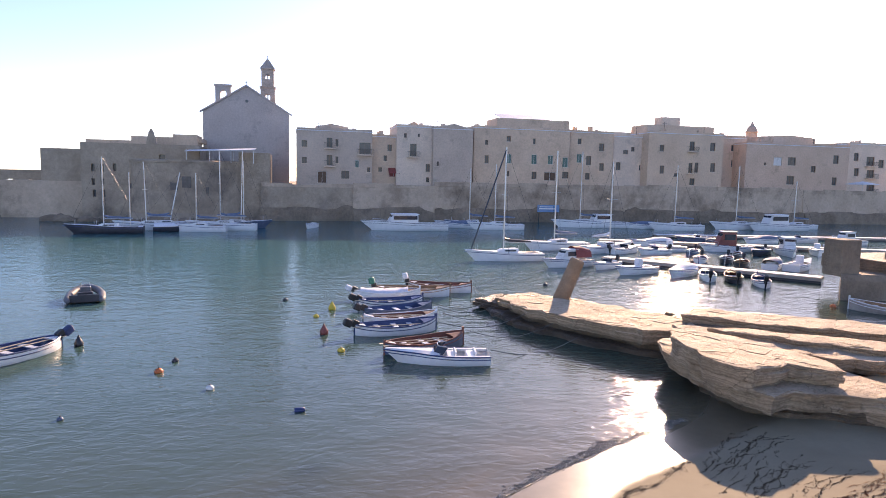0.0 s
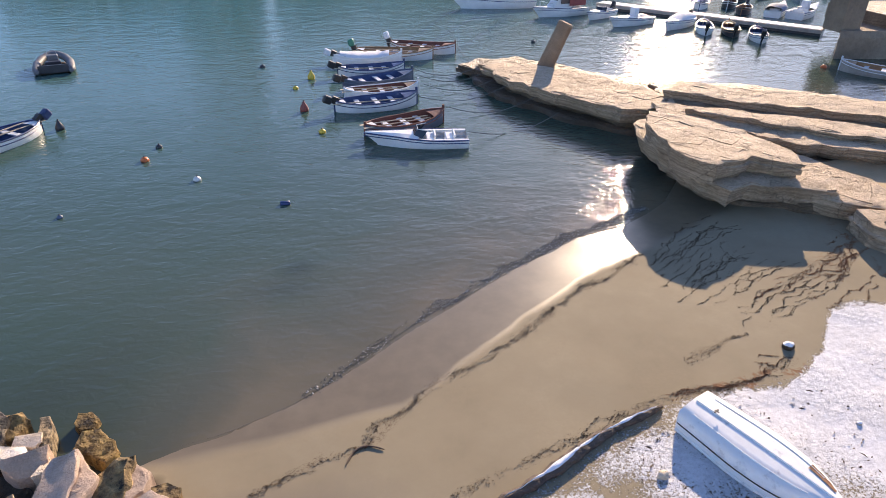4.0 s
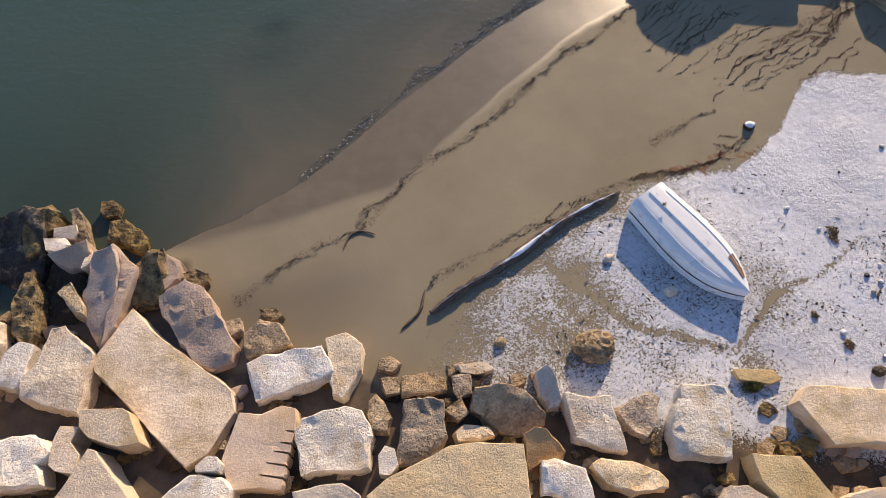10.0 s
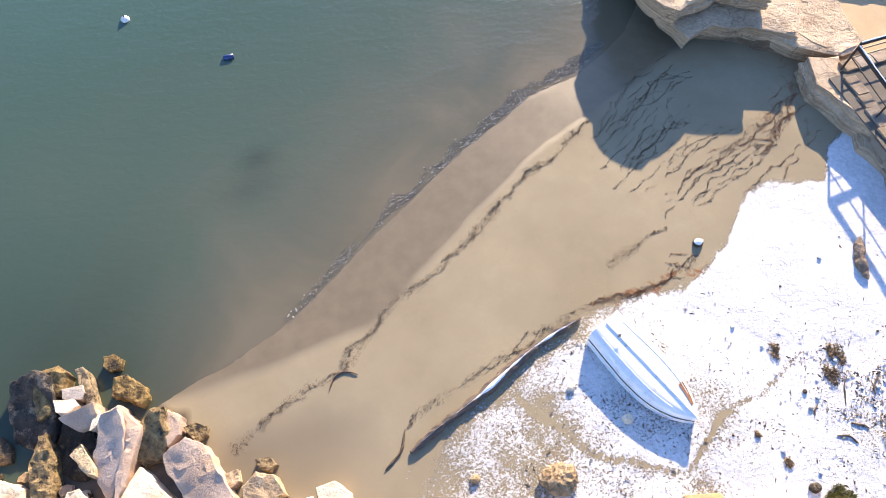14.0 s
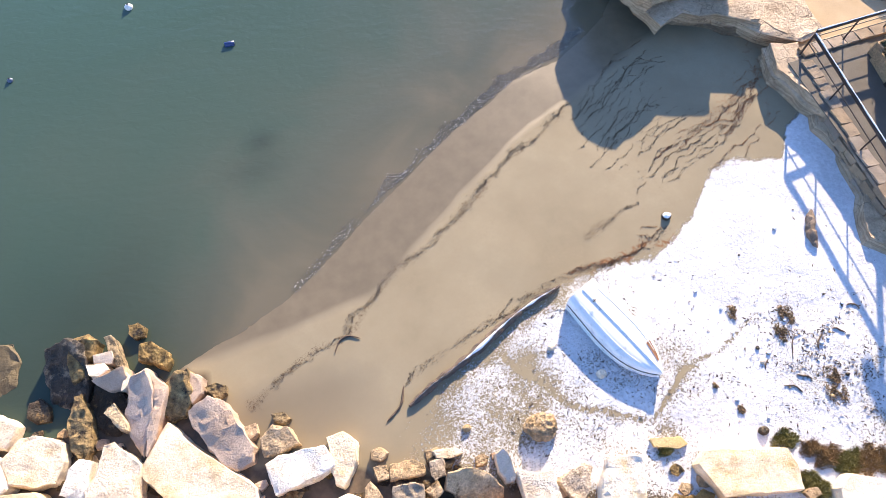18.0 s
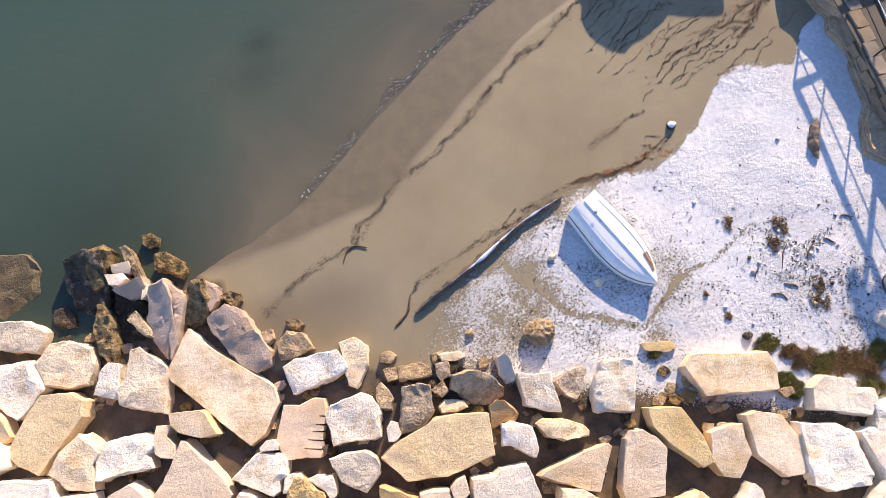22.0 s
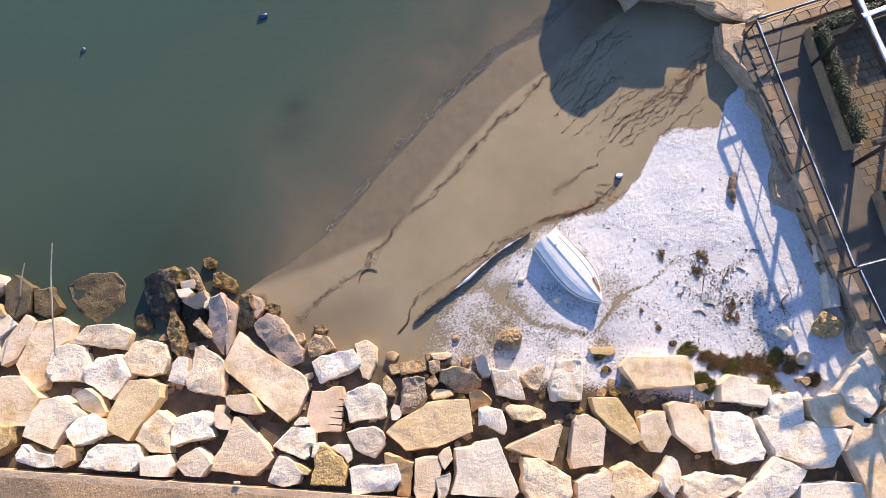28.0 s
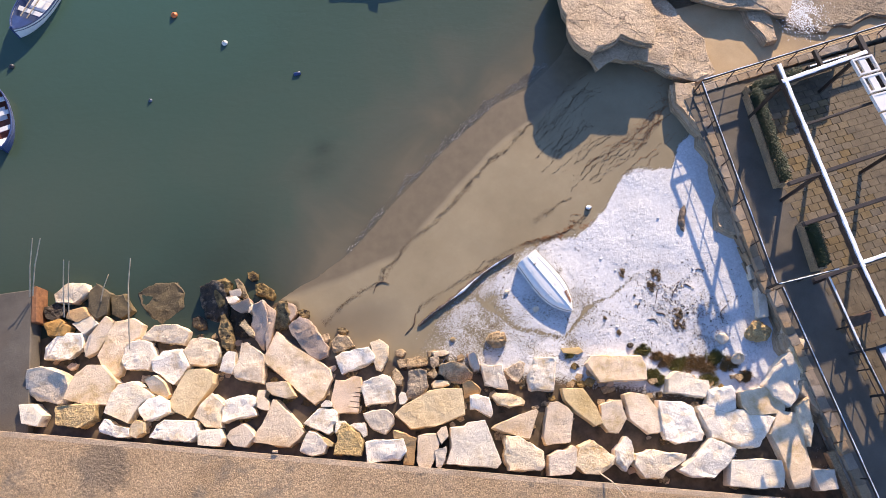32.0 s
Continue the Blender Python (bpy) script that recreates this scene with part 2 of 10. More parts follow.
M["shutter_white"] = mat("white_window_frame", (0.6, 0.6, 0.58), (0.72, 0.72, 0.7), rough=0.5, scale=3, coord="Position", bump=0.1)
M["snow"] = mat("fresh_snow", (0.8, 0.82, 0.86), (0.9, 0.91, 0.93), rough=0.75, scale=4, bscale=50, bump=0.6, grain=0.06, bdist=0.02)
M["hull_white"] = mat("white_boat_paint", (0.7, 0.7, 0.69), (0.8, 0.8, 0.79), rough=0.3, scale=2, bscale=12, bump=0.05, grain=0.06, stain=(0.5, 0.46, 0.4), slo=0.64, shi=0.85, rnd=0.05)
M["dinghy_white"] = mat("white_dinghy_gelcoat", (0.8, 0.8, 0.78), (0.87, 0.87, 0.85), rough=0.35, scale=2, bscale=12, bump=0.05, grain=0.05, stain=(0.46, 0.45, 0.45), sscale=3.0, slo=0.57, shi=0.72)
M["walkway"] = mat("dark_grey_terrace_screed", (0.085, 0.073, 0.06), (0.14, 0.122, 0.098), rough=0.8, scale=0.8, bscale=24, bump=0.4, grain=0.25, coord="Position", stain=(0.11, 0.09, 0.07), sscale=0.9)
M["hull_blue"] = mat("blue_boat_paint", (0.022, 0.04, 0.12), (0.035, 0.06, 0.17), rough=0.35, scale=2, bump=0.06, grain=0.12, rnd=0.15)
M["hull_navy"] = mat("slate_blue_boat_paint", (0.06, 0.085, 0.14), (0.1, 0.135, 0.2), rough=0.4, scale=2, bump=0.06, grain=0.12)
M["hull_dark"] = mat("black_boat_paint", (0.025, 0.025, 0.03), (0.05, 0.05, 0.06), rough=0.35, scale=2, bump=0.06)
M["boat_red"] = mat("red_boat_paint", (0.17, 0.045, 0.035), (0.26, 0.075, 0.055), rough=0.45, scale=2, bump=0.06, grain=0.15)
M["boat_blue_in"] = mat("faded_blue_inside_paint", (0.035, 0.06, 0.16), (0.07, 0.11, 0.23), rough=0.6, scale=3, bump=0.1, grain=0.2, stain=(0.3, 0.34, 0.4), slo=0.6, shi=0.75)
M["wood_boat"] = mat("varnished_boat_wood", (0.2, 0.11, 0.05), (0.33, 0.2, 0.1), rough=0.5, scale=4, bscale=30, bump=0.1)
M["wood_red"] = mat("dark_red_inside_paint", (0.14, 0.045, 0.03), (0.22, 0.08, 0.055), rough=0.6, scale=3, bump=0.1)
M["wood_grey"] = mat("weathered_driftwood", (0.12, 0.085, 0.06), (0.27, 0.2, 0.145), rough=0.85, scale=3, bscale=30, bump=0.8, grain=0.35)
M["dead_weed"] = mat("dark_brown_dead_weed", (0.1, 0.062, 0.03), (0.22, 0.14, 0.065), rough=0.8, scale=3, bump=0.1)
M["wood_dark"] = mat("dark_wet_driftwood", (0.06, 0.043, 0.034), (0.16, 0.118, 0.09), rough=0.8, scale=3, bscale=30, bump=0.8, grain=0.4)
M["twig"] = mat("dark_wet_twig", (0.055, 0.034, 0.023), (0.125, 0.08, 0.05), rough=0.7, scale=6, bump=0.4)
M["reed"] = mat("pale_dry_reed", (0.45, 0.36, 0.24), (0.6, 0.5, 0.36), rough=0.7, scale=5, bump=0.2)
M["rust"] = mat("rusted_steel", (0.16, 0.065, 0.028), (0.34, 0.16, 0.07), rough=0.8, scale=4, bscale=30, bump=0.6, grain=0.35)
M["black_metal"] = mat("black_painted_metal", (0.018, 0.017, 0.018), (0.035, 0.032, 0.032), rough=0.4, scale=4, bump=0.1)
M["dark_brown_metal"] = mat("dark_brown_painted_steel", (0.022, 0.016, 0.014), (0.045, 0.032, 0.026), rough=0.5, scale=4, bump=0.1)
M["alloy"] = mat("bare_aluminium_mast", (0.5, 0.5, 0.5), (0.62, 0.62, 0.62), rough=0.35, metal=0.8, scale=3, bump=0.05)
M["rubber"] = mat("grey_inflatable_rubber", (0.11, 0.11, 0.12), (0.17, 0.17, 0.18), rough=0.55, scale=3, bump=0.1)
M["canvas_blue"] = mat("blue_canvas_cover", (0.1, 0.14, 0.22), (0.17, 0.22, 0.32), rough=0.8, scale=3, bump=0.4)
M["canvas_white"] = mat("white_canvas_cover", (0.62, 0.64, 0.68), (0.74, 0.75, 0.78), rough=0.8, scale=3, bump=0.4)
M["canvas_red"] = mat("dark_red_canvas", (0.22, 0.05, 0.045), (0.32, 0.08, 0.07), rough=0.8, scale=3, bump=0.3)
M["plank"] = mat("grey_dock_planks", (0.3, 0.26, 0.22), (0.44, 0.4, 0.35), rough=0.8, scale=2, bump=0.4)
M["buoy_red"] = mat("red_plastic_buoy", (0.22, 0.05, 0.04), (0.3, 0.08, 0.06), rough=0.5, bump=0.05)
M["buoy_orange"] = mat("orange_plastic_buoy", (0.6, 0.13, 0.03), (0.7, 0.2, 0.06), rough=0.4, bump=0.05)
M["buoy_yellow"] = mat("yellow_plastic_buoy", (0.6, 0.42, 0.03), (0.7, 0.5, 0.06), rough=0.4, bump=0.05)
M["buoy_white"] = mat("white_plastic_buoy", (0.7, 0.68, 0.63), (0.78, 0.77, 0.74), rough=0.4, bump=0.05)
M["motor_green"] = mat("green_motor_cover", (0.02, 0.14, 0.1), (0.03, 0.2, 0.14), rough=0.5, bump=0.1)
M["leaf"] = mat("dark_hedge_leaf", (0.022, 0.035, 0.012), (0.05, 0.07, 0.026), rough=0.6, scale=6, bump=0.1, rnd=0.1)
M["scrub"] = mat("brown_dry_scrub", (0.19, 0.115, 0.048), (0.36, 0.235, 0.1), rough=0.8, scale=3, bump=0.1)
M["scrub_green"] = mat("olive_scrub", (0.12, 0.115, 0.03), (0.26, 0.23, 0.07), rough=0.8, scale=3, bump=0.1)
M["tile"] = mat("worn_beige_paving", (0.115, 0.082, 0.04), (0.175, 0.128, 0.066), rough=0.75, scale=1.5, bscale=30, bump=0.5, rnd=0.16, bdist=0.015, stain=(0.07, 0.052, 0.03), sscale=0.8, slo=0.52, shi=0.7)
M["mortar"] = mat("dark_paving_joint", (0.12, 0.095, 0.062), (0.18, 0.145, 0.1), rough=0.9, scale=3, bump=0.3, coord="Position")
M["block_wall"] = mat("weathered_terrace_block", (0.22, 0.165, 0.115), (0.35, 0.27, 0.19), rough=0.85, scale=1.5, bscale=20, bump=0.9, rnd=0.2, stain=(0.19, 0.15, 0.11), slo=0.55, shi=0.7)
M["roof_white"] = mat("snowy_flat_roof", (0.66, 0.68, 0.72), (0.78, 0.8, 0.83), rough=0.7, scale=0.5, bump=0.2, coord="Position")
M["panel_blue"] = mat("blue_sign_board", (0.12, 0.25, 0.45), (0.18, 0.32, 0.52), rough=0.5, scale=0.5, bump=0)
M["glass_boat"] = mat("tinted_boat_window", (0.02, 0.025, 0.035), (0.04, 0.045, 0.06), rough=0.08, bump=0, grain=0)
M["rope"] = mat("grey_mooring_rope", (0.13, 0.12, 0.11), (0.22, 0.2, 0.18), rough=0.9, bump=0.2)


def attr(nd, name):
    a = nd.new("ShaderNodeAttribute")
    a.attribute_name = name
    return a.outputs["Fac"]


def sand_material():
    """Beach sand: dry to wet, broken snow cover and lines of dark sea-grass litter; below the stones it is earth,
    darkened for the shade of the gaps.
    """
    m = bpy.data.materials.new("beach_sand_and_snow")
    m.use_nodes = True
    nd, ln = m.node_tree.nodes, m.node_tree.links
    b = nd["Principled BSDF"]
    pos = nd.new("ShaderNodeNewGeometry").outputs["Position"]

    def tex(s, d=6.0, r=0.6, dist=0.0):
        n = nd.new("ShaderNodeTexNoise")
        for k, v in (("Scale", s), ("Detail", d), ("Roughness", r), ("Distortion", dist)):
            n.inputs[k].default_value = v
        ln.new(pos, n.inputs["Vector"])
        return n.outputs["Fac"]

    def ramp(src, lo, hi, a=(0, 0, 0, 1), z=(1, 1, 1, 1)):
        r = nd.new("ShaderNodeValToRGB")
        r.color_ramp.elements[0].position, r.color_ramp.elements[1].position = lo, hi
        r.color_ramp.elements[0].color, r.color_ramp.elements[1].color = a, z
        ln.new(src, r.inputs[0])
        return r.outputs[0]

    def calc(op, a, z, c=None):
        n = nd.new("ShaderNodeMath")
        n.operation = op
        for k, v in enumerate((a, z, c)):
            if v is None:
                continue
            if isinstance(v, (int, float)):
                n.inputs[k].default_value = v
            else:
                ln.new(v, n.inputs[k])
        return n.outputs[0]

    def mix(fac, a, z):
        n = nd.new("ShaderNodeMixRGB")
        for k, v in enumerate((fac, a, z)):
            if isinstance(v, tuple):
                n.inputs[k].default_value = (*v, 1)
            else:
                ln.new(v, n.inputs[k])
        return n.outputs[0]

    broad, mid, fine, grit = tex(0.35), tex(2.2), tex(14.0, 8.0, 0.7), tex(60.0, 4.0)
    dry = mix(ramp(broad, 0.35, 0.65), (0.222, 0.184, 0.117), (0.302, 0.255, 0.166))
    dry = mix(ramp(calc("MULTIPLY", fine, mid), 0.12, 0.5), dry, (0.255, 0.207, 0.133))
    wet = mix(ramp(mid, 0.3, 0.7), (0.152, 0.123, 0.08), (0.188, 0.153, 0.1))
    wetness = ramp(calc("MULTIPLY_ADD", mid, 0.12, attr(nd, "wet")), 0.42, 0.66)
    col = mix(wetness, dry, wet)
    # earth colours kept dark, with the shadow between the stones put into them
    earth = mix(ramp(mid, 0.35, 0.65), (0.055, 0.042, 0.029), (0.135, 0.1, 0.067))
    col = mix(ramp(attr(nd, "earth"), 0.4, 0.6), col, earth)
    litter = calc("MULTIPLY", attr(nd, "weed"), calc("ADD", ramp(fine, 0.42, 0.6), ramp(grit, 0.5, 0.62)))
    col = mix(ramp(litter, 0.4, 0.75), col, (0.085, 0.052, 0.028))
    rusty = calc("MULTIPLY", attr(nd, "rust"), ramp(tex(3.0, 8.0, 0.65, 1.2), 0.42, 0.62))
    col = mix(ramp(rusty, 0.15, 0.5), col, (0.2, 0.1, 0.045))
    cover = calc("ADD", attr(nd, "snow"), calc("MULTIPLY_ADD", fine, 0.95, -0.475))
    # finest speckle: sand showing through, which also paints the snow's grain shading
    cover = calc("ADD", cover, calc("MULTIPLY_ADD", tex(30.0, 5.0, 0.7), 1.05, -0.525))
    cover = calc("ADD", cover, calc("MULTIPLY_ADD", tex(0.9, 5.0), 0.35, -0.175))
    white = ramp(cover, 0.45, 0.54)
    snow_tone = mix(ramp(calc("MULTIPLY_ADD", tex(9.0, 6.0, 0.7), 0.6, calc("MULTIPLY", broad, 0.4)), 0.38, 0.58), (0.53, 0.535, 0.56), (0.72, 0.73, 0.76))
    col = mix(white, col, snow_tone)
    ln.new(col, b.inputs["Base Color"])
    r1 = mix(wetness, (0.9, 0.9, 0.9), (0.28, 0.28, 0.28))
    ln.new(mix(white, r1, (0.75, 0.75, 0.75)), b.inputs["Roughness"])
    b.inputs["Specular IOR Level"].default_value = 0.4
    bp = nd.new("ShaderNodeBump")
    bp.inputs["Strength"].default_value, bp.inputs["Distance"].default_value = 1.0, 0.08
    lumps = calc("MULTIPLY_ADD", tex(5.0, 4.0), 0.6, calc("MULTIPLY_ADD", fine, 0.42, calc("MULTIPLY", grit, 0.14)))
    lumps = calc("MULTIPLY", lumps, ramp(tex(0.55, 3.0, 0.5), 0.36, 0.62, (0.3, 0.3, 0.3, 1), (1.25, 1.25, 1.25, 1)))
    hgt = calc("ADD", calc("MULTIPLY", white, calc("ADD", lumps, 0.35)), calc("MULTIPLY", grit, 0.02))
    hgt = calc("MULTIPLY", hgt, calc("SUBTRACT", 1.0, calc("MULTIPLY", wetness, 0.93)))
    ln.new(hgt, bp.inputs["Height"])
    ln.new(bp.outputs[0], b.inputs["Normal"])
    return m


def water_material():
    """Harbour water: clear over the shallows, murky green-blue with depth, far tones raised for reflected sky, with
    small wind ripples.
    """
    m = bpy.data.materials.new("harbour_water")
    m.use_nodes = True
    nd, ln = m.node_tree.nodes, m.node_tree.links
    nd.clear()
    o = nd.new("ShaderNodeOutputMaterial")
    geo = nd.new("ShaderNodeNewGeometry")
    mp = nd.new("ShaderNodeMapping")
    mp.inputs["Rotation"].default_value = (0, 0, 0.5)
    mp.inputs["Scale"].default_value = (1.0, 1.7, 1.0)
    ln.new(geo.outputs["Position"], mp.inputs["Vector"])
    heights = []
    for s, d in ((0.5, 3.0), (2.6, 5.0)):
        n = nd.new("ShaderNodeTexNoise")
        n.inputs["Scale"].default_value, n.inputs["Detail"].default_value, n.inputs["Distortion"].default_value = s, d, 0.6
        ln.new(mp.outputs[0], n.inputs["Vector"])
        heights.append(n.outputs["Fac"])
    add = nd.new("ShaderNodeMath")
    add.operation, add.inputs[1].default_value = "MULTIPLY_ADD", 2.0
    ln.new(heights[0], add.inputs[0])
    ln.new(heights[1], add.inputs[2])
    bp = nd.new("ShaderNodeBump")
    bp.inputs["Strength"].default_value, bp.inputs["Distance"].default_value = 0.25, 0.1
    ln.new(add.outputs[0], bp.inputs["Height"])
    fres = nd.new("ShaderNodeFresnel")
    fres.inputs[0].default_value = 1.47
    ln.new(bp.outputs[0], fres.inputs["Normal"])
    gl = nd.new("ShaderNodeBsdfGlossy")
    gl.inputs["Roughness"].default_value = 0.06
    ln.new(bp.outputs[0], gl.inputs["Normal"])
    murk_and_sky = nd.new("ShaderNodeValToRGB")
    e = murk_and_sky.color_ramp.elements
    e[0].position, e[0].color = 0.0, (0.172, 0.149, 0.1, 1)
    # tones from 0.5 up are brightened in place of sky reflection far out
    e[1].position, e[1].color = 1.0, (0.058, 0.185, 0.2, 1)
    for place, tone in ((0.018, (0.13, 0.122, 0.084, 1)), (0.045, (0.096, 0.102, 0.074, 1)), (0.1, (0.065, 0.09, 0.065, 1)), (0.2, (0.051, 0.087, 0.063, 1)), (0.32, (0.051, 0.1, 0.075, 1)), (0.5, (0.066, 0.142, 0.13, 1)), (0.8, (0.056, 0.172, 0.178, 1))):
        mid = murk_and_sky.color_ramp.elements.new(place)
        mid.color = tone
    sc = nd.new("ShaderNodeMath")
    sc.operation, sc.inputs[1].default_value = "MULTIPLY_ADD", 0.2
    cloud = nd.new("ShaderNodeTexNoise")
    cloud.inputs["Scale"].default_value, cloud.inputs["Detail"].default_value, cloud.inputs["Distortion"].default_value = 0.22, 5.0, 0.8
    ln.new(geo.outputs["Position"], cloud.inputs["Vector"])
    drift = nd.new("ShaderNodeMapRange")
    drift.inputs["To Min"].default_value, drift.inputs["To Max"].default_value = -0.06, 0.06
    ln.new(cloud.outputs["Fac"], drift.inputs["Value"])
    ln.new(drift.outputs[0], sc.inputs[2])
    ln.new(attr(nd, "depth"), sc.inputs[0])
    ln.new(sc.outputs[0], murk_and_sky.inputs[0])
    df = nd.new("ShaderNodeBsdfDiffuse")
    bed = nd.new("ShaderNodeMixRGB")
    bed.inputs[2].default_value = (0.03, 0.036, 0.026, 1)
    ln.new(attr(nd, "dark_bed"), bed.inputs[0])
    ln.new(murk_and_sky.outputs[0], bed.inputs[1])
    ln.new(bed.outputs[0], df.inputs["Color"])
    tr = nd.new("ShaderNodeBsdfTransparent")
    tr.inputs[0].default_value = (0.9, 0.94, 0.9, 1)
    al = nd.new("ShaderNodeMapRange")
    al.inputs["From Max"].default_value, al.inputs["To Min"].default_value, al.inputs["To Max"].default_value = 0.3, 0.8, 0.98
    ln.new(attr(nd, "depth"), al.inputs["Value"])
    body = nd.new("ShaderNodeMixShader")
    ln.new(al.outputs[0], body.inputs[0])
    ln.new(tr.outputs[0], body.inputs[1])
    ln.new(df.outputs[0], body.inputs[2])
    top = nd.new("ShaderNodeMixShader")
    ln.new(fres.outputs[0], top.inputs[0])
    ln.new(body.outputs[0], top.inputs[1])
    ln.new(gl.outputs[0], top.inputs[2])
    ln.new(top.outputs[0], o.inputs[0])
    return m



def add_damp_patch(m, x, y, z, r):
    """A dark damp patch soaked into the concrete."""
    nd, ln = m.node_tree.nodes, m.node_tree.links
    b = nd["Principled BSDF"]
    src = b.inputs["Base Color"].links[0].from_socket
    geo = nd.new("ShaderNodeNewGeometry")
    n = nd.new("ShaderNodeTexNoise")
    n.inputs["Scale"].default_value, n.inputs["Detail"].default_value = 1.6, 6.0
    ln.new(geo.outputs["Position"], n.inputs["Vector"])
    d = nd.new("ShaderNodeVectorMath")
    d.operation = "DISTANCE"
    d.inputs[1].default_value = (x, y, z)
    ln.new(geo.outputs["Position"], d.inputs[0])
    a = nd.new("ShaderNodeMath")
    a.operation, a.inputs[1].default_value = "MULTIPLY_ADD", 1.6
    ln.new(n.outputs["Fac"], a.inputs[0])
    ln.new(d.outputs["Value"], a.inputs[2])
    f = nd.new("ShaderNodeMapRange")
    f.inputs["From Min"].default_value, f.inputs["From Max"].default_value = r + 1.0, r + 0.6
    f.inputs["To Max"].default_value = 0.6
    ln.new(a.outputs[0], f.inputs["Value"])
    k = nd.new("ShaderNodeMixRGB")
    ln.new(f.outputs[0], k.inputs[0])
    ln.new(src, k.inputs[1])
    k.inputs[2].default_value = (0.15, 0.12, 0.09, 1)
    ln.new(k.outputs[0], b.inputs["Base Color"])


def add_cracks(m, scale, width):
    """A broken net of dark cracks, sunk into the surface."""
    nd, ln = m.node_tree.nodes, m.node_tree.links
    b = nd["Principled BSDF"]
    pos = nd.new("ShaderNodeNewGeometry").outputs["Position"]
    wob = nd.new("ShaderNodeTexNoise")
    wob.inputs["Scale"].default_value, wob.inputs["Detail"].default_value = 2.2, 6.0
    ln.new(pos, wob.inputs["Vector"])
    ad = nd.new("ShaderNodeVectorMath")
    ad.operation = "MULTIPLY_ADD"
    ad.inputs[1].default_value = (0.5, 0.5, 0.5)
    ln.new(wob.outputs["Color"], ad.inputs[0])
    ln.new(pos, ad.inputs[2])
    vo = nd.new("ShaderNodeTexVoronoi")
    vo.feature = "DISTANCE_TO_EDGE"
    vo.inputs["Scale"].default_value = scale
    ln.new(ad.outputs[0], vo.inputs["Vector"])
    where = nd.new("ShaderNodeTexNoise")
    where.inputs["Scale"].default_value, where.inputs["Detail"].default_value = 0.8, 4.0
    ln.new(pos, where.inputs["Vector"])
    off = nd.new("ShaderNodeMath")
    off.operation, off.inputs[1].default_value = "MULTIPLY_ADD", 0.5
    ln.new(where.outputs["Fac"], off.inputs[0])
    off.inputs[2].default_value = -0.225
    su = nd.new("ShaderNodeMath")
    su.operation = "MAXIMUM"
    su.inputs[1].default_value = 0.0
    ln.new(off.outputs[0], su.inputs[0])
    dist = nd.new("ShaderNodeMath")
    dist.operation = "ADD"
    ln.new(vo.outputs["Distance"], dist.inputs[0])
    ln.new(su.outputs[0], dist.inputs[1])
    line = nd.new("ShaderNodeMapRange")
    line.inputs["From Max"].default_value = width
    line.inputs["To Min"].default_value = 0.45
    ln.new(dist.outputs[0], line.inputs["Value"])
    mx = nd.new("ShaderNodeMixRGB")
    mx.inputs[1].default_value = (0.12, 0.085, 0.05, 1)
    ln.new(line.outputs[0], mx.inputs[0])
    ln.new(b.inputs["Base Color"].links[0].from_socket, mx.inputs[2])
    ln.new(mx.outputs[0], b.inputs["Base Color"])
    bp = nd.new("ShaderNodeBump")
    bp.inputs["Strength"].default_value, bp.inputs["Distance"].default_value = 0.8, 0.05
    ln.new(line.outputs[0], bp.inputs["Height"])
    ln.new(b.inputs["Normal"].links[0].from_socket, bp.inputs["Normal"])
    ln.new(bp.outputs[0], b.inputs["Normal"])


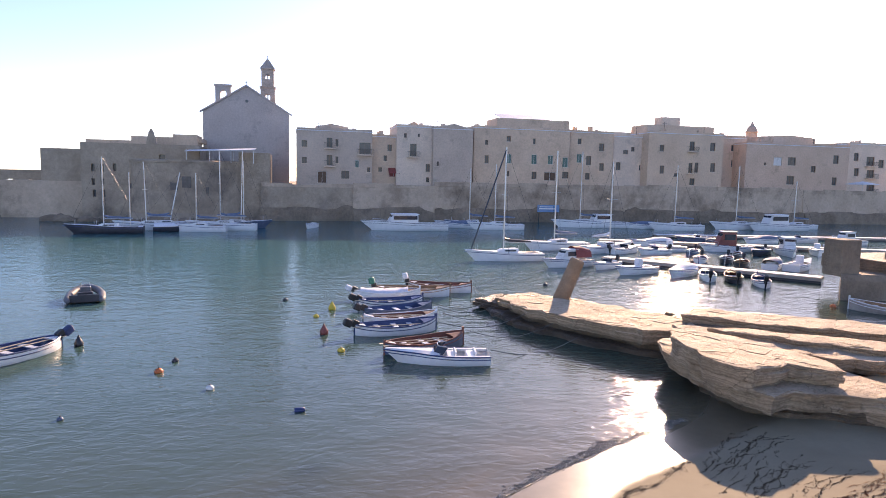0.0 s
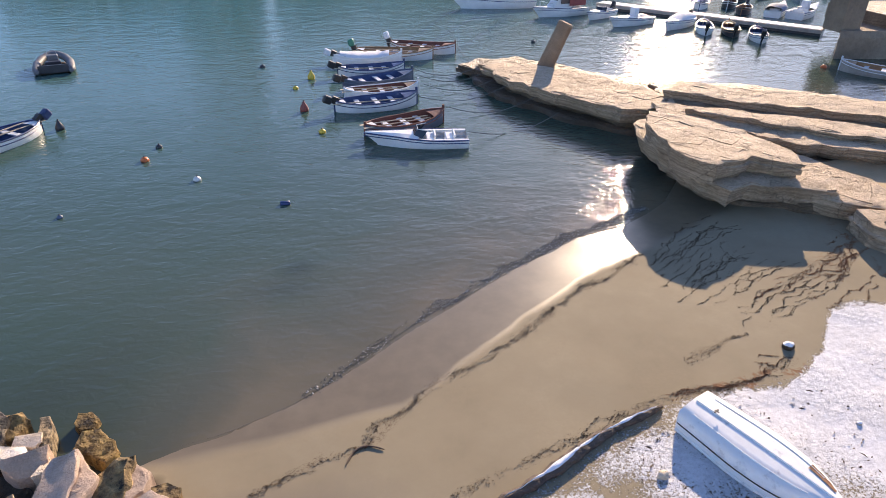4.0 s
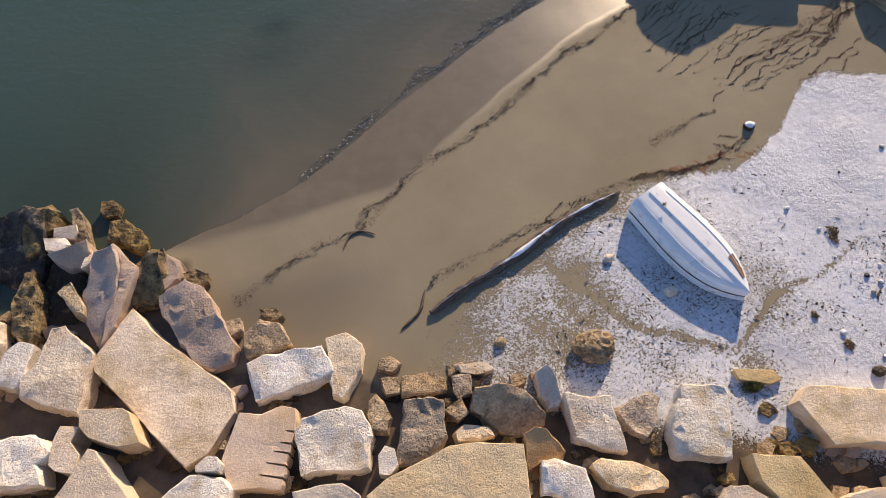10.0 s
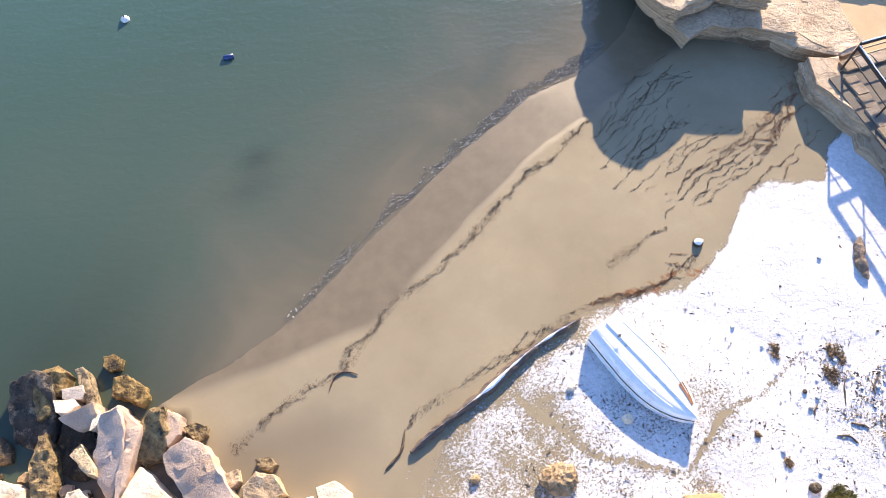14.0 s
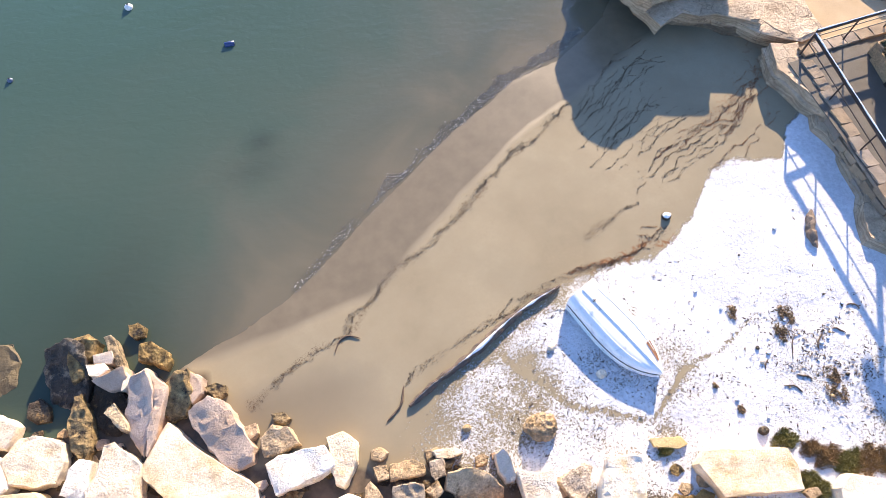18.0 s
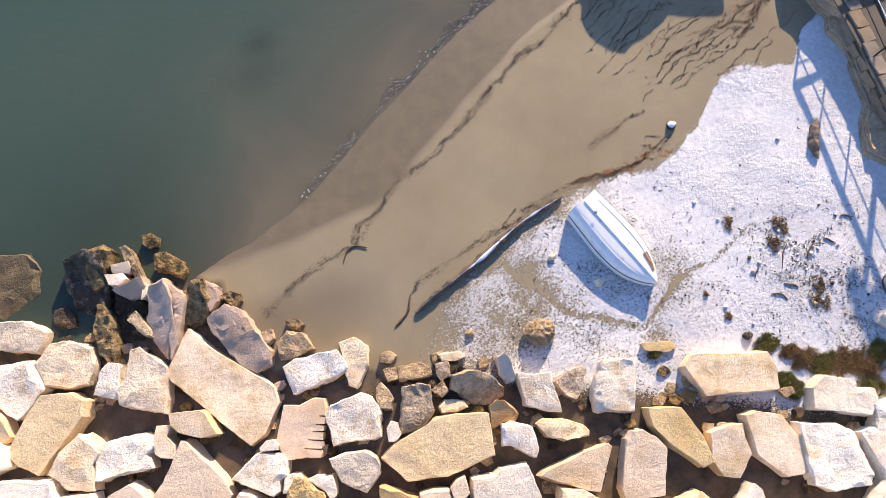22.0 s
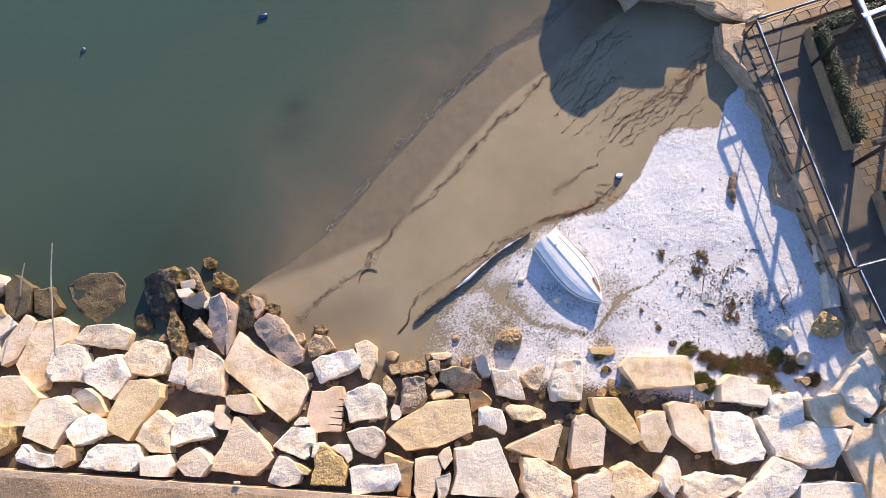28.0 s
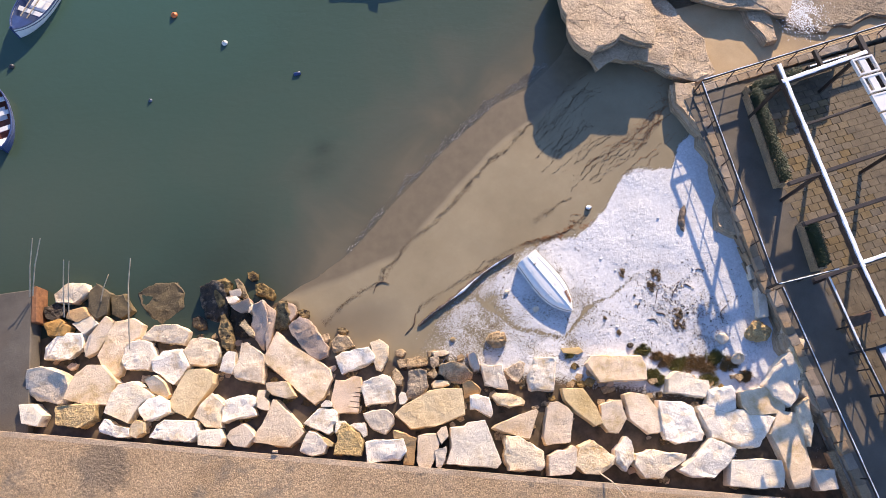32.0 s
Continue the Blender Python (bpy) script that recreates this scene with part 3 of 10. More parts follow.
def add_strata(m, gap):
    """Thin beds: wavering dark seams, one above the other, deepened on steep sides as painted shade, and a knobbly
    weathered skin.
    """
    nd, ln = m.node_tree.nodes, m.node_tree.links
    b = nd["Principled BSDF"]
    pos = nd.new("ShaderNodeNewGeometry").outputs["Position"]
    sep = nd.new("ShaderNodeSeparateXYZ")
    ln.new(pos, sep.inputs[0])
    wob = nd.new("ShaderNodeTexNoise")
    wob.inputs["Scale"].default_value, wob.inputs["Detail"].default_value = 0.9, 7.0
    ln.new(pos, wob.inputs["Vector"])
    lift = nd.new("ShaderNodeMath")
    lift.operation, lift.inputs[1].default_value = "MULTIPLY_ADD", 0.55
    ln.new(wob.outputs["Fac"], lift.inputs[0])
    ln.new(sep.outputs["Z"], lift.inputs[2])
    beds = nd.new("ShaderNodeMath")
    beds.operation, beds.inputs[1].default_value = "MULTIPLY", 1.0 / gap
    ln.new(lift.outputs[0], beds.inputs[0])
    comb = nd.new("ShaderNodeCombineXYZ")
    ln.new(beds.outputs[0], comb.inputs[2])
    seam = nd.new("ShaderNodeTexNoise")
    seam.inputs["Scale"].default_value, seam.inputs["Detail"].default_value, seam.inputs["Roughness"].default_value = 1.0, 4.0, 0.7
    ln.new(comb.outputs[0], seam.inputs["Vector"])
    # seam tone, made deep enough to paint shade onto the steep faces
    tone = nd.new("ShaderNodeValToRGB")
    tone.color_ramp.elements[0].position, tone.color_ramp.elements[1].position = 0.36, 0.56
    tone.color_ramp.elements[0].color, tone.color_ramp.elements[1].color = (0.38, 0.31, 0.24, 1), (1.0, 0.98, 0.95, 1)
    ln.new(seam.outputs["Fac"], tone.inputs[0])
    mul = nd.new("ShaderNodeMixRGB")
    mul.blend_type = "MULTIPLY"
    face = nd.new("ShaderNodeSeparateXYZ")
    ln.new(nd.new("ShaderNodeNewGeometry").outputs["Normal"], face.inputs[0])
    steep = nd.new("ShaderNodeMapRange")
    steep.inputs["From Min"].default_value, steep.inputs["From Max"].default_value = 0.97, 0.7
    steep.inputs["To Min"].default_value, steep.inputs["To Max"].default_value = 0.12, 0.85
    ln.new(face.outputs["Z"], steep.inputs["Value"])
    ln.new(steep.outputs[0], mul.inputs[0])
    ln.new(b.inputs["Base Color"].links[0].from_socket, mul.inputs[1])
    ln.new(tone.outputs[0], mul.inputs[2])
    ln.new(mul.outputs[0], b.inputs["Base Color"])
    knob = nd.new("ShaderNodeTexNoise")
    knob.inputs["Scale"].default_value, knob.inputs["Detail"].default_value, knob.inputs["Roughness"].default_value = 2.6, 9.0, 0.68
    ln.new(pos, knob.inputs["Vector"])
    high = nd.new("ShaderNodeMath")
    high.operation = "MULTIPLY_ADD"
    ln.new(steep.outputs[0], high.inputs[1])
    ln.new(seam.outputs["Fac"], high.inputs[0])
    ln.new(knob.outputs["Fac"], high.inputs[2])
    bp = nd.new("ShaderNodeBump")
    bp.inputs["Strength"].default_value, bp.inputs["Distance"].default_value = 0.7, 0.22
    ln.new(high.outputs[0], bp.inputs["Height"])
    ln.new(b.inputs["Normal"].links[0].from_socket, bp.inputs["Normal"])
    ln.new(bp.outputs[0], b.inputs["Normal"])


add_cracks(M["rock"], 1.1, 0.024)
add_strata(M["rock"], 0.12)
add_strata(M["rock_low"], 0.12)
add_damp_patch(M["concrete"], -12.3, 5.4, 1.12, 1.0)
M["foam"] = mat("broken_wave_foam", (0.55, 0.49, 0.4), (0.74, 0.68, 0.58), rough=0.35, scale=6, bump=0.2, coord="Position")
M["chop"] = mat("dark_choppy_wave_water", (0.06, 0.055, 0.045), (0.13, 0.12, 0.1), rough=0.4, scale=6, bump=0.2, coord="Position")
M["gravel"] = mat("pale_loose_gravel", (0.4, 0.285, 0.17), (0.62, 0.47, 0.31), rough=0.9, scale=9, bump=0.3, coord="Position")
M["litter"] = mat("dark_sea_grass_litter", (0.075, 0.047, 0.026), (0.16, 0.105, 0.058), rough=0.8, scale=4, bump=0.2, coord="Position")
M["red_weed"] = mat("reddish_brown_dead_weed", (0.21, 0.095, 0.042), (0.34, 0.175, 0.085), rough=0.8, scale=4, bump=0.2, coord="Position")
M["pocket_sand"] = mat("damp_brown_sand", (0.4, 0.285, 0.155), (0.5, 0.37, 0.22), scale=0.8, bscale=30, bump=0.2, grain=0.15, coord="Position")
M["sand"] = sand_material()
M["water"] = water_material()

# ==== building helpers ====


def obj(name, bm, material, parent=None, label="", smooth=False):
    me = bpy.data.meshes.new(name)
    if isinstance(bm, bmesh.types.BMesh):
        bm.to_mesh(me)
        bm.free()
    else:
        me.from_pydata(bm[0], [], bm[1])
    me.materials.append(M[material] if isinstance(material, str) else material)
    if smooth:
        me.shade_smooth()
    ob = new(name, me)
    if parent is not None:
        ob.parent = parent
    if label:
        ob["label"] = label
    return ob


def part(name, bm, material, parent, label="", smooth=False):
    return obj(name, bm, material, parent, label, smooth)


def thing(name, m, label, category, group="", kind=""):
    e = new(name)
    e.empty_display_size = 0.2
    e.matrix_world = m
    return tagged(e, label, category, group, kind)


def box(bm, x0, x1, y0, y1, z0, z1, m=None):
    vs = [bm.verts.new(m @ Vector(p) if m else p) for p in ((x0, y0, z0), (x1, y0, z0), (x1, y1, z0), (x0, y1, z0), (x0, y0, z1), (x1, y0, z1), (x1, y1, z1), (x0, y1, z1))]
    for f in ((0, 3, 2, 1), (4, 5, 6, 7), (0, 1, 5, 4), (1, 2, 6, 5), (2, 3, 7, 6), (3, 0, 4, 7)):
        bm.faces.new([vs[i] for i in f])
    return bm


def boxes(*rows, m=None, bevel=0.0):
    bm = bmesh.new()
    for r in rows:
        box(bm, *r, m=m)
    if bevel:
        bmesh.ops.bevel(bm, geom=bm.edges[:], offset=bevel, segments=1, affect="EDGES")
    return bm


def tube(bm, pts, radii, sides=8, cap=True):
    """A round bar along points, with a radius at each."""
    pts = [Vector(p) for p in pts]
    if isinstance(radii, (int, float)):
        radii = [radii] * len(pts)
    rings = []
    for i, p in enumerate(pts):
        d = (pts[min(i + 1, len(pts) - 1)] - pts[max(i - 1, 0)]).normalized()
        a = d.cross(Vector((0, 0, 1)) if abs(d.z) < 0.9 else Vector((1, 0, 0))).normalized()
        b = d.cross(a)
        rings.append([bm.verts.new(p + radii[i] * (a * math.cos(2 * math.pi * k / sides) + b * math.sin(2 * math.pi * k / sides))) for k in range(sides)])
    for r, s in zip(rings, rings[1:]):
        for k in range(sides):
            bm.faces.new((r[k], r[(k + 1) % sides], s[(k + 1) % sides], s[k]))
    if cap:
        bm.faces.new(rings[0][::-1])
        bm.faces.new(rings[-1])
    return bm


def bar(p, q, r, sides=8):
    return tube(bmesh.new(), [p, q], r, sides)


def loft(bm, rings, closed=True, caps=True):
    """Skin a row of rings of places."""
    vs = [[bm.verts.new(p) for p in ring] for ring in rings]
    n = len(vs[0])
    for r, s in zip(vs, vs[1:]):
        for k in range(n if closed else n - 1):
            bm.faces.new((r[k], r[(k + 1) % n], s[(k + 1) % n], s[k]))
    if caps and closed:
        bm.faces.new(vs[0][::-1])
        bm.faces.new(vs[-1])
    bmesh.ops.recalc_face_normals(bm, faces=bm.faces[:])
    return bm


def line_at(table, x):
    return np.interp(x, [p[0] for p in table], [p[1] for p in table])


def smooth_step(a, b, v):
    u = np.clip((v - a) / (b - a), 0, 1)
    return u * u * (3 - 2 * u)


def ripple(x, y, s, seed=0.0):
    """Cheap smooth noise, about -1 to 1."""
    return (np.sin(x * s + seed + 1.7 * np.sin(y * s * 0.63 + seed)) + np.sin(y * s * 1.31 + 2.1 * seed + 1.3 * np.sin(x * s * 0.87 - seed))
            + 0.6 * np.sin((x + y) * s * 1.9 + seed * 3.3) + 0.6 * np.sin((x - y) * s * 2.3 - seed)) / 3.2


def way_to(line, x, y):
    """Distance from places to a broken line."""
    d = np.full(np.shape(x), 1e9)
    for (ax, ay), (bx, by) in zip(line, line[1:]):
        ux, uy = bx - ax, by - ay
        t = np.clip(((x - ax) * ux + (y - ay) * uy) / (ux * ux + uy * uy), 0, 1)
        d = np.minimum(d, np.hypot(x - ax - t * ux, y - ay - t * uy))
    return d


# ==== ground, water, quay ====
SHORE = [(-60, 11.0), (-14, 11.6), (-11, 10.6), (-8.0, 9.6), (-6.0, 9.4), (-4.6, 10.2), (-3.2, 10.7), (-1.3, 11.3), (0.5, 12.4), (1.6, 13.2), (2.9, 14.0), (5.3, 15.6), (7.7, 16.8), (9.7, 17.3), (12, 18.6), (15, 22), (20, 25), (60, 30)]
WET = [(-5.5, 10.6), (-3.7, 10.3), (1.07, 10.75), (4.5, 13.0), (7.0, 14.6), (9.3, 15.5), (12, 16.8), (15, 18)]
SNOW = [(-2, 5.2), (0.3, 6.4), (1.6, 7.4), (3.2, 8.1), (6.2, 9.15), (7.06, 9.3), (8.7, 9.35), (9.6, 9.3), (10.96, 10.1), (11.5, 10.6), (12.4, 11.5), (13.4, 11.5), (14.8, 11.1), (15.6, 12.2), (17.4, 13.0)]


def quay_y(x):
    return 1.66 - 0.4 * x


def ground_z(x, y):
    d = (line_at(SHORE, x) - y) * 0.88
    z = np.where(d > 0, 0.42 * (1 - np.exp(-np.maximum(d, 0) / 7.5)), 0.1 * d)
    z = np.maximum(z, -3.2) + 0.012 * ripple(x, y, 1.1) * (d > 0)
    z = z + 0.05 * smooth_step(11, 16, x) * smooth_step(2, 5, d)
    e = (y - quay_y(x)) * 0.928
    mound = 0.4 - 0.1 * np.maximum(e, 0)
    mound = np.where(x < -5, mound - 0.07 * np.maximum(e - 1.5, 0), mound)
    z = np.where((e > -0.5) & (e < 8), np.maximum(z, mound), z)
    z = np.where(e <= -0.4, 0.95, z)
    return np.where((x < -14.3) & (e < 12), np.minimum(z, 0.4), z)


def stretched(lo, hi, step, far):
    mid = np.arange(lo, hi + step / 2, step)
    grow = [step * 1.35 ** k for k in range(1, 60)]
    outer = np.cumsum(grow)
    outer = outer[outer < far]
    return np.concatenate([lo - outer[::-1], mid, hi + outer])


def sheet(name, xs, ys, zfun, material, attrs):
    gx, gy = np.meshgrid(xs, ys)
    gz = zfun(gx, gy)
    nx, ny = len(xs), len(ys)
    verts = np.stack([gx, gy, gz], -1).reshape(-1, 3)
    k = (np.arange(ny - 1)[:, None] * nx + np.arange(nx - 1)[None]).reshape(-1)
    faces = np.stack([k, k + 1, k + nx + 1, k + nx], -1)
    me = bpy.data.meshes.new(name)
    me.from_pydata(verts.tolist(), [], faces.tolist())
    for key, fun in attrs.items():
        a = me.attributes.new(key, "FLOAT", "POINT")
        a.data.foreach_set("value", np.ascontiguousarray(fun(gx, gy).reshape(-1), dtype=np.float32))
    me.materials.append(M[material])
    me.shade_smooth()
    return new(name, me)


def snow_amount(x, y):
    """About 1 well inside the snow, 0 well outside; tracks and bare patches lower it."""
    s = (line_at(SNOW, x) - y) + 0.1 * ripple(x, y, 4.0, 1.0) + 0.05 * ripple(x, y, 11.0, 2.0)
    crisp = smooth_step(5.5, 8.5, x)
    v = 0.5 + np.where(s > 0, crisp * np.minimum(1.2 * s, 0.13 + 0.05 * np.clip(s, 0, 0.6)) + (1 - crisp) * 0.24 * np.clip(s, 0, 0.6), 1.3 * np.clip(s, -0.6, 0))
    v = v + (0.14 * smooth_step(6.0, 8.0, y) + 0.07) * smooth_step(7.5, 9.5, x) * (s > 0.05)
    wx, wy = x + 0.1 * ripple(x, y, 2.7, 2.5), y + 0.1 * ripple(x, y, 2.9, 4.5)
    trail = way_to([(3.97, 7.99), (4.36, 7.27), (4.88, 6.43), (5.59, 5.83), (6.31, 5.37), (6.8, 5.11), (7.09, 5.07), (7.7, 5.43), (8.14, 5.73), (8.67, 6.01), (9.79, 6.25), (11.35, 6.84)], wx, wy)
    v = v - 0.44 * np.exp(-(trail / 0.05) ** 2) * (0.75 + 0.35 * ripple(x, y, 2.5, 1.0)) * (1 - 0.5 * smooth_step(9.5, 11.3, x))
    v = v - 0.07 * np.exp(-(trail / 0.4) ** 2) * (0.6 + 0.5 * ripple(x, y, 4.0, 8.0))
    v = v - 0.16 * np.exp(-(((x - 8.5) / 0.6) ** 2 + ((y - 6.5) / 0.9) ** 2)) * (0.7 + 0.5 * ripple(x, y, 5.0, 1.0))
    for bx, by, br in ((4.15, 5.75, 0.5), (7.35, 4.75, 0.45), (4.6, 7.5, 0.4)):
        v = v - 0.16 * np.exp(-(((x - bx) / br) ** 2 + ((y - by) / br) ** 2)) * (0.8 + 0.5 * ripple(x, y, 4.0, 2.0))
    v = v - 0.1 * smooth_step(6.0, 2.0, x) - 0.16 * smooth_step(8.5, 5.5, x) * smooth_step(0.5, 0.0, s) * (s > 0) * (0.5 + 0.5 * ripple(x, y, 5.0, 3.0))
    v = v - 0.05 * ripple(x, y, 0.9, 6.0) - 0.05 * ripple(x, y, 2.2, 6.5)
    v = v - 0.4 * smooth_step(2.6, 0.2, x) * (s > 0) * 0.6
    v = v - 0.11 * np.exp(-(((x - 8.2) / 1.2) ** 2 + ((y - 8.2) / 1.0) ** 2)) * (0.7 + 0.5 * ripple(x, y, 3.0, 4.0))
    e = (y - quay_y(x)) * 0.928
    v = v - 0.55 * smooth_step(4.3, 3.2, e)
    rough_patch = np.exp(-(((x - 12.6) / 2.1) ** 2 + ((y - 4.7) / 2.4) ** 2))
    v = v - 0.2 * rough_patch * (0.6 + 0.4 * ripple(x, y, 7.0, 5.0))
    v = v - 0.2 * np.exp(-(((x - 4.6) / 2.0) ** 2 + ((y - 6.4) / 1.0) ** 2)) * (0.5 + 0.5 * ripple(x, y, 6.0, 7.0))
    v = np.where(e < 3.2, np.maximum(v, 0.08 + 0.5 * smooth_step(9.0, 11.5, x) * smooth_step(0.1, 0.75, ripple(x, y, 2.4, 3.0))), v)
    return np.where((x < 17.4) & (e > 0.3), v, 0.0)


LITTER = [[(-2.8, 8.7), (-1.9, 9.15), (-0.8, 9.6), (0.1, 9.8), (0.7, 10.45), (2.0, 11.25), (3.3, 11.9), (4.3, 12.45), (5.5, 13.3), (6.7, 14.0), (7.9, 14.55), (9.2, 15.3)],
          [(1.3, 8.0), (1.95, 8.36), (3.1, 8.7), (3.9, 8.85), (6.0, 9.5), (7.1, 9.55), (8.15, 9.45), (9.4, 9.75), (10.1, 10.1)],
          [(7.6, 10.5), (8.7, 11.0), (9.7, 11.1)],
          [(9.4, 14.75), (10.5, 15.4), (11.6, 16.2), (12.6, 16.4)], [(9.25, 13.85), (10.7, 14.7), (11.9, 15.5)], [(9.8, 13.1), (11.2, 13.6), (12.3, 14.1)], [(10.2, 11.8), (11.5, 12.3), (13.15, 12.8)]]
RED_WEED = [[(16.1, 14.9), (15.3, 14.05), (14.2, 13.25), (13.15, 12.8)], [(15.6, 14.3), (14.2, 13.9), (12.75, 13.2), (11.2, 12.9)], [(15.5, 13.5), (14.2, 12.4), (13.4, 12.05), (12.3, 11.8)], [(9.2, 10.15), (10.1, 10.1)], [(9.4, 10.3), (9.9, 10.25)], [(6.5, 9.5), (7.1, 9.62), (8.1, 9.55), (8.9, 9.7), (9.4, 10.0)], [(6.6, 9.47), (7.3, 9.58), (8.2, 9.5), (8.9, 9.62)]]


def litter_amount(x, y):
    v = np.zeros(np.shape(x))
    wx, wy = x + 0.16 * ripple(x, y, 2.1, 4.0) + 0.06 * ripple(x, y, 9.0, 1.0), y + 0.16 * ripple(x, y, 2.4, 6.0) + 0.06 * ripple(x, y, 8.0, 2.0)
    for k, line in enumerate(LITTER):
        gaps = 0.62 + 0.38 * ripple(x, y, 1.3, k + 2.0)
        v = np.maximum(v, np.exp(-(way_to(line, wx, wy) / (0.1 + 0.06 * gaps if k < 3 else 0.16)) ** 2) * (0.8 if k < 3 else 0.2) * gaps)
    return v


def rust_amount(x, y):
    wx, wy = x + 0.3 * ripple(x, y, 2.1, 4.0), y + 0.3 * ripple(x, y, 2.4, 6.0)
    a = np.exp(-(way_to([(12.2, 12.6), (14.0, 13.3), (15.8, 14.6), (16.6, 16.0)], wx, wy) / 0.75) ** 2)
    b = np.exp(-(way_to([(7.2, 9.5), (9.0, 9.6), (9.9, 9.7)], wx, wy) / 0.13) ** 2)
    return np.maximum(a * 0.3, b)


ground = sheet("ground", stretched(-16, 20, 0.11, 2600), stretched(-3, 27, 0.11, 2600), ground_z, "sand", {
    "snow": snow_amount,
    "wet": lambda x, y: np.maximum(0.5 - 0.7 * np.clip(line_at(WET, x) - y + 0.08 * ripple(x, y, 2.0, 3.0), -0.5, 0.5), (0.55 + 0.06 * ripple(x, y, 0.8, 2.0)) * smooth_step(4.5, -1.5, x) * smooth_step(10.8, 8.4, y)),
    "weed": litter_amount, "rust": rust_amount,
    "earth": lambda x, y: smooth_step(4.5, 3.7, (y - quay_y(x)) * 0.928 + 0.3 * ripple(x, y, 2.0, 9.0)) * (x > -30) + smooth_step(7.4, 6.0, (y - quay_y(x)) * 0.928 + 0.3 * ripple(x, y, 2.0, 9.0)) * smooth_step(-2.9, -4.6, x + 0.5 * ripple(x, y, 1.7, 4.0))})
tagged(ground, "sandy beach with broken snow and sea-grass litter", "ground", kind="structure")

water = sheet("water", stretched(-30, 40, 0.25, 2600), stretched(6, 60, 0.25, 2600), lambda x, y: 0 * x, "water", {
    "depth": lambda x, y: np.where(y > 5, np.maximum((y - line_at(SHORE, x)) * 0.088, 0.0), 0.0) + 0.8 * smooth_step(-2.0, -8.5, x) * smooth_step(19.0, 11.0, y),
    # broad darker zone around the left rocks, then two small dark weed patches
    "dark_bed": lambda x, y: (0.5 + 0.15 * ripple(x, y, 0.9, 3.0)) * smooth_step(-2.0, -5.5, x) * smooth_step(18.0, 11.0, y) + 0.5 * np.exp(-(((x - -0.8) / 0.5) ** 2 + ((y - 16.9) / 0.4) ** 2)) + 0.3 * np.exp(-(((x - -1.2) / 1.0) ** 2 + ((y - 15.9) / 0.5) ** 2))})
tagged(water, "calm green harbour water with small ripples", "water", kind="structure")

QUAY = pose(0.74, 1.36, 0, 0, 0, math.degrees(math.atan(-0.4)))
quay = thing("quay", QUAY, "rough concrete quay with a worn pale edge", "quay", kind="structure")
part("quay_top", boxes((-60, 60, -9, -0.199, -2, 1.12)), "concrete", quay)
for k in range(-9, 10):
    bm = boxes((k * 3.2 + 0.001, k * 3.2 + 3.199, -0.199, 0.0, -1.0, 1.12 + 0.001 * math.sin(k * 2.2)))
    part("edge_stone", bm, "concrete_edge", quay, "pale worn edge stone")
side_quay = thing("side_quay", pose(-14.35, 11.2, 0, 0, 0, -8), "concrete side quay with a rusted steel corner post", "quay", kind="structure")
# the dark screed colour carries the shade lying on this quay
part("quay_top", boxes((-14, -0.14, -5, 2.35, -2, 0.78), bevel=0.03), "walkway", side_quay, "worn quay top, toned dark for its shade")
part("corner_post", boxes((-0.12, 0.1, 0.9, 2.45, -1.5, 0.82), bevel=0.02), "rust", side_quay, "orange rusted steel sheet corner")

# low wave running up the sand, and broken foam behind it
crest = []
foam_v, foam_f = [], []
fr = random.Random(12)
for k in range(140):
    x = -3.4 + 14.4 * k / 139
    y0 = float(line_at(SHORE, x)) + 0.1 + 0.1 * math.sin(x * 0.8) + 0.04 * math.sin(x * 3.1)
    w = 0.003 + 0.006 * max(0.0, math.sin(x * 0.55 + 0.6)) + 0.002 * math.sin(x * 4.7)
    base = max(0.0, float(ground_z(np.array(x), np.array(y0))))
    crest.append([(x, y0 - 0.5 * w, base - 0.012), (x, y0, base + 0.9 * w), (x, y0 + 0.7 * w, base + 0.85 * w), (x, y0 + 2.2 * w, base + 0.3 * w), (x, y0 + 5 * w, base - 0.012)])
    if x > -1.0:
        for _ in range(int((14 + 40 * min(1.0, max(0.0, (x + 0.5) / 8.0))) * min(1.0, max(0.1, 0.75 + 1.6 * noise.noise(Vector((x * 0.9, 7, 2))))))):
            fx, fy, s = x + fr.uniform(-0.1, 0.1), y0 + fr.uniform(-0.06, 0.26 + 0.26 * min(1.0, max(0.0, (x + 0.5) / 8.0))) * (0.7 + 0.9 * noise.noise(Vector((x * 1.7, 1, 2)))) + fr.gauss(0, 0.02), fr.uniform(0.009, 0.026)
            i = len(foam_v)
            a = fr.uniform(0, 6.28)
            foam_v += [(fx + s * math.cos(a + t), fy + s * math.sin(a + t) * 0.7, base + 0.9 * w * max(0.15, 1 - (fy - y0) / 0.3) + 0.006) for t in (0, 1.26, 2.51, 3.77, 5.03)]
            foam_v.append((fx, fy, foam_v[-1][2] + s * 0.6))
            foam_f += [(i + t, i + (t + 1) % 5, i + 5) for t in range(5)]
edge_line = lambda xs: [(x, float(line_at(SHORE, x)) + 0.05 + 0.05 * math.sin(x * 2.3)) for x in xs]
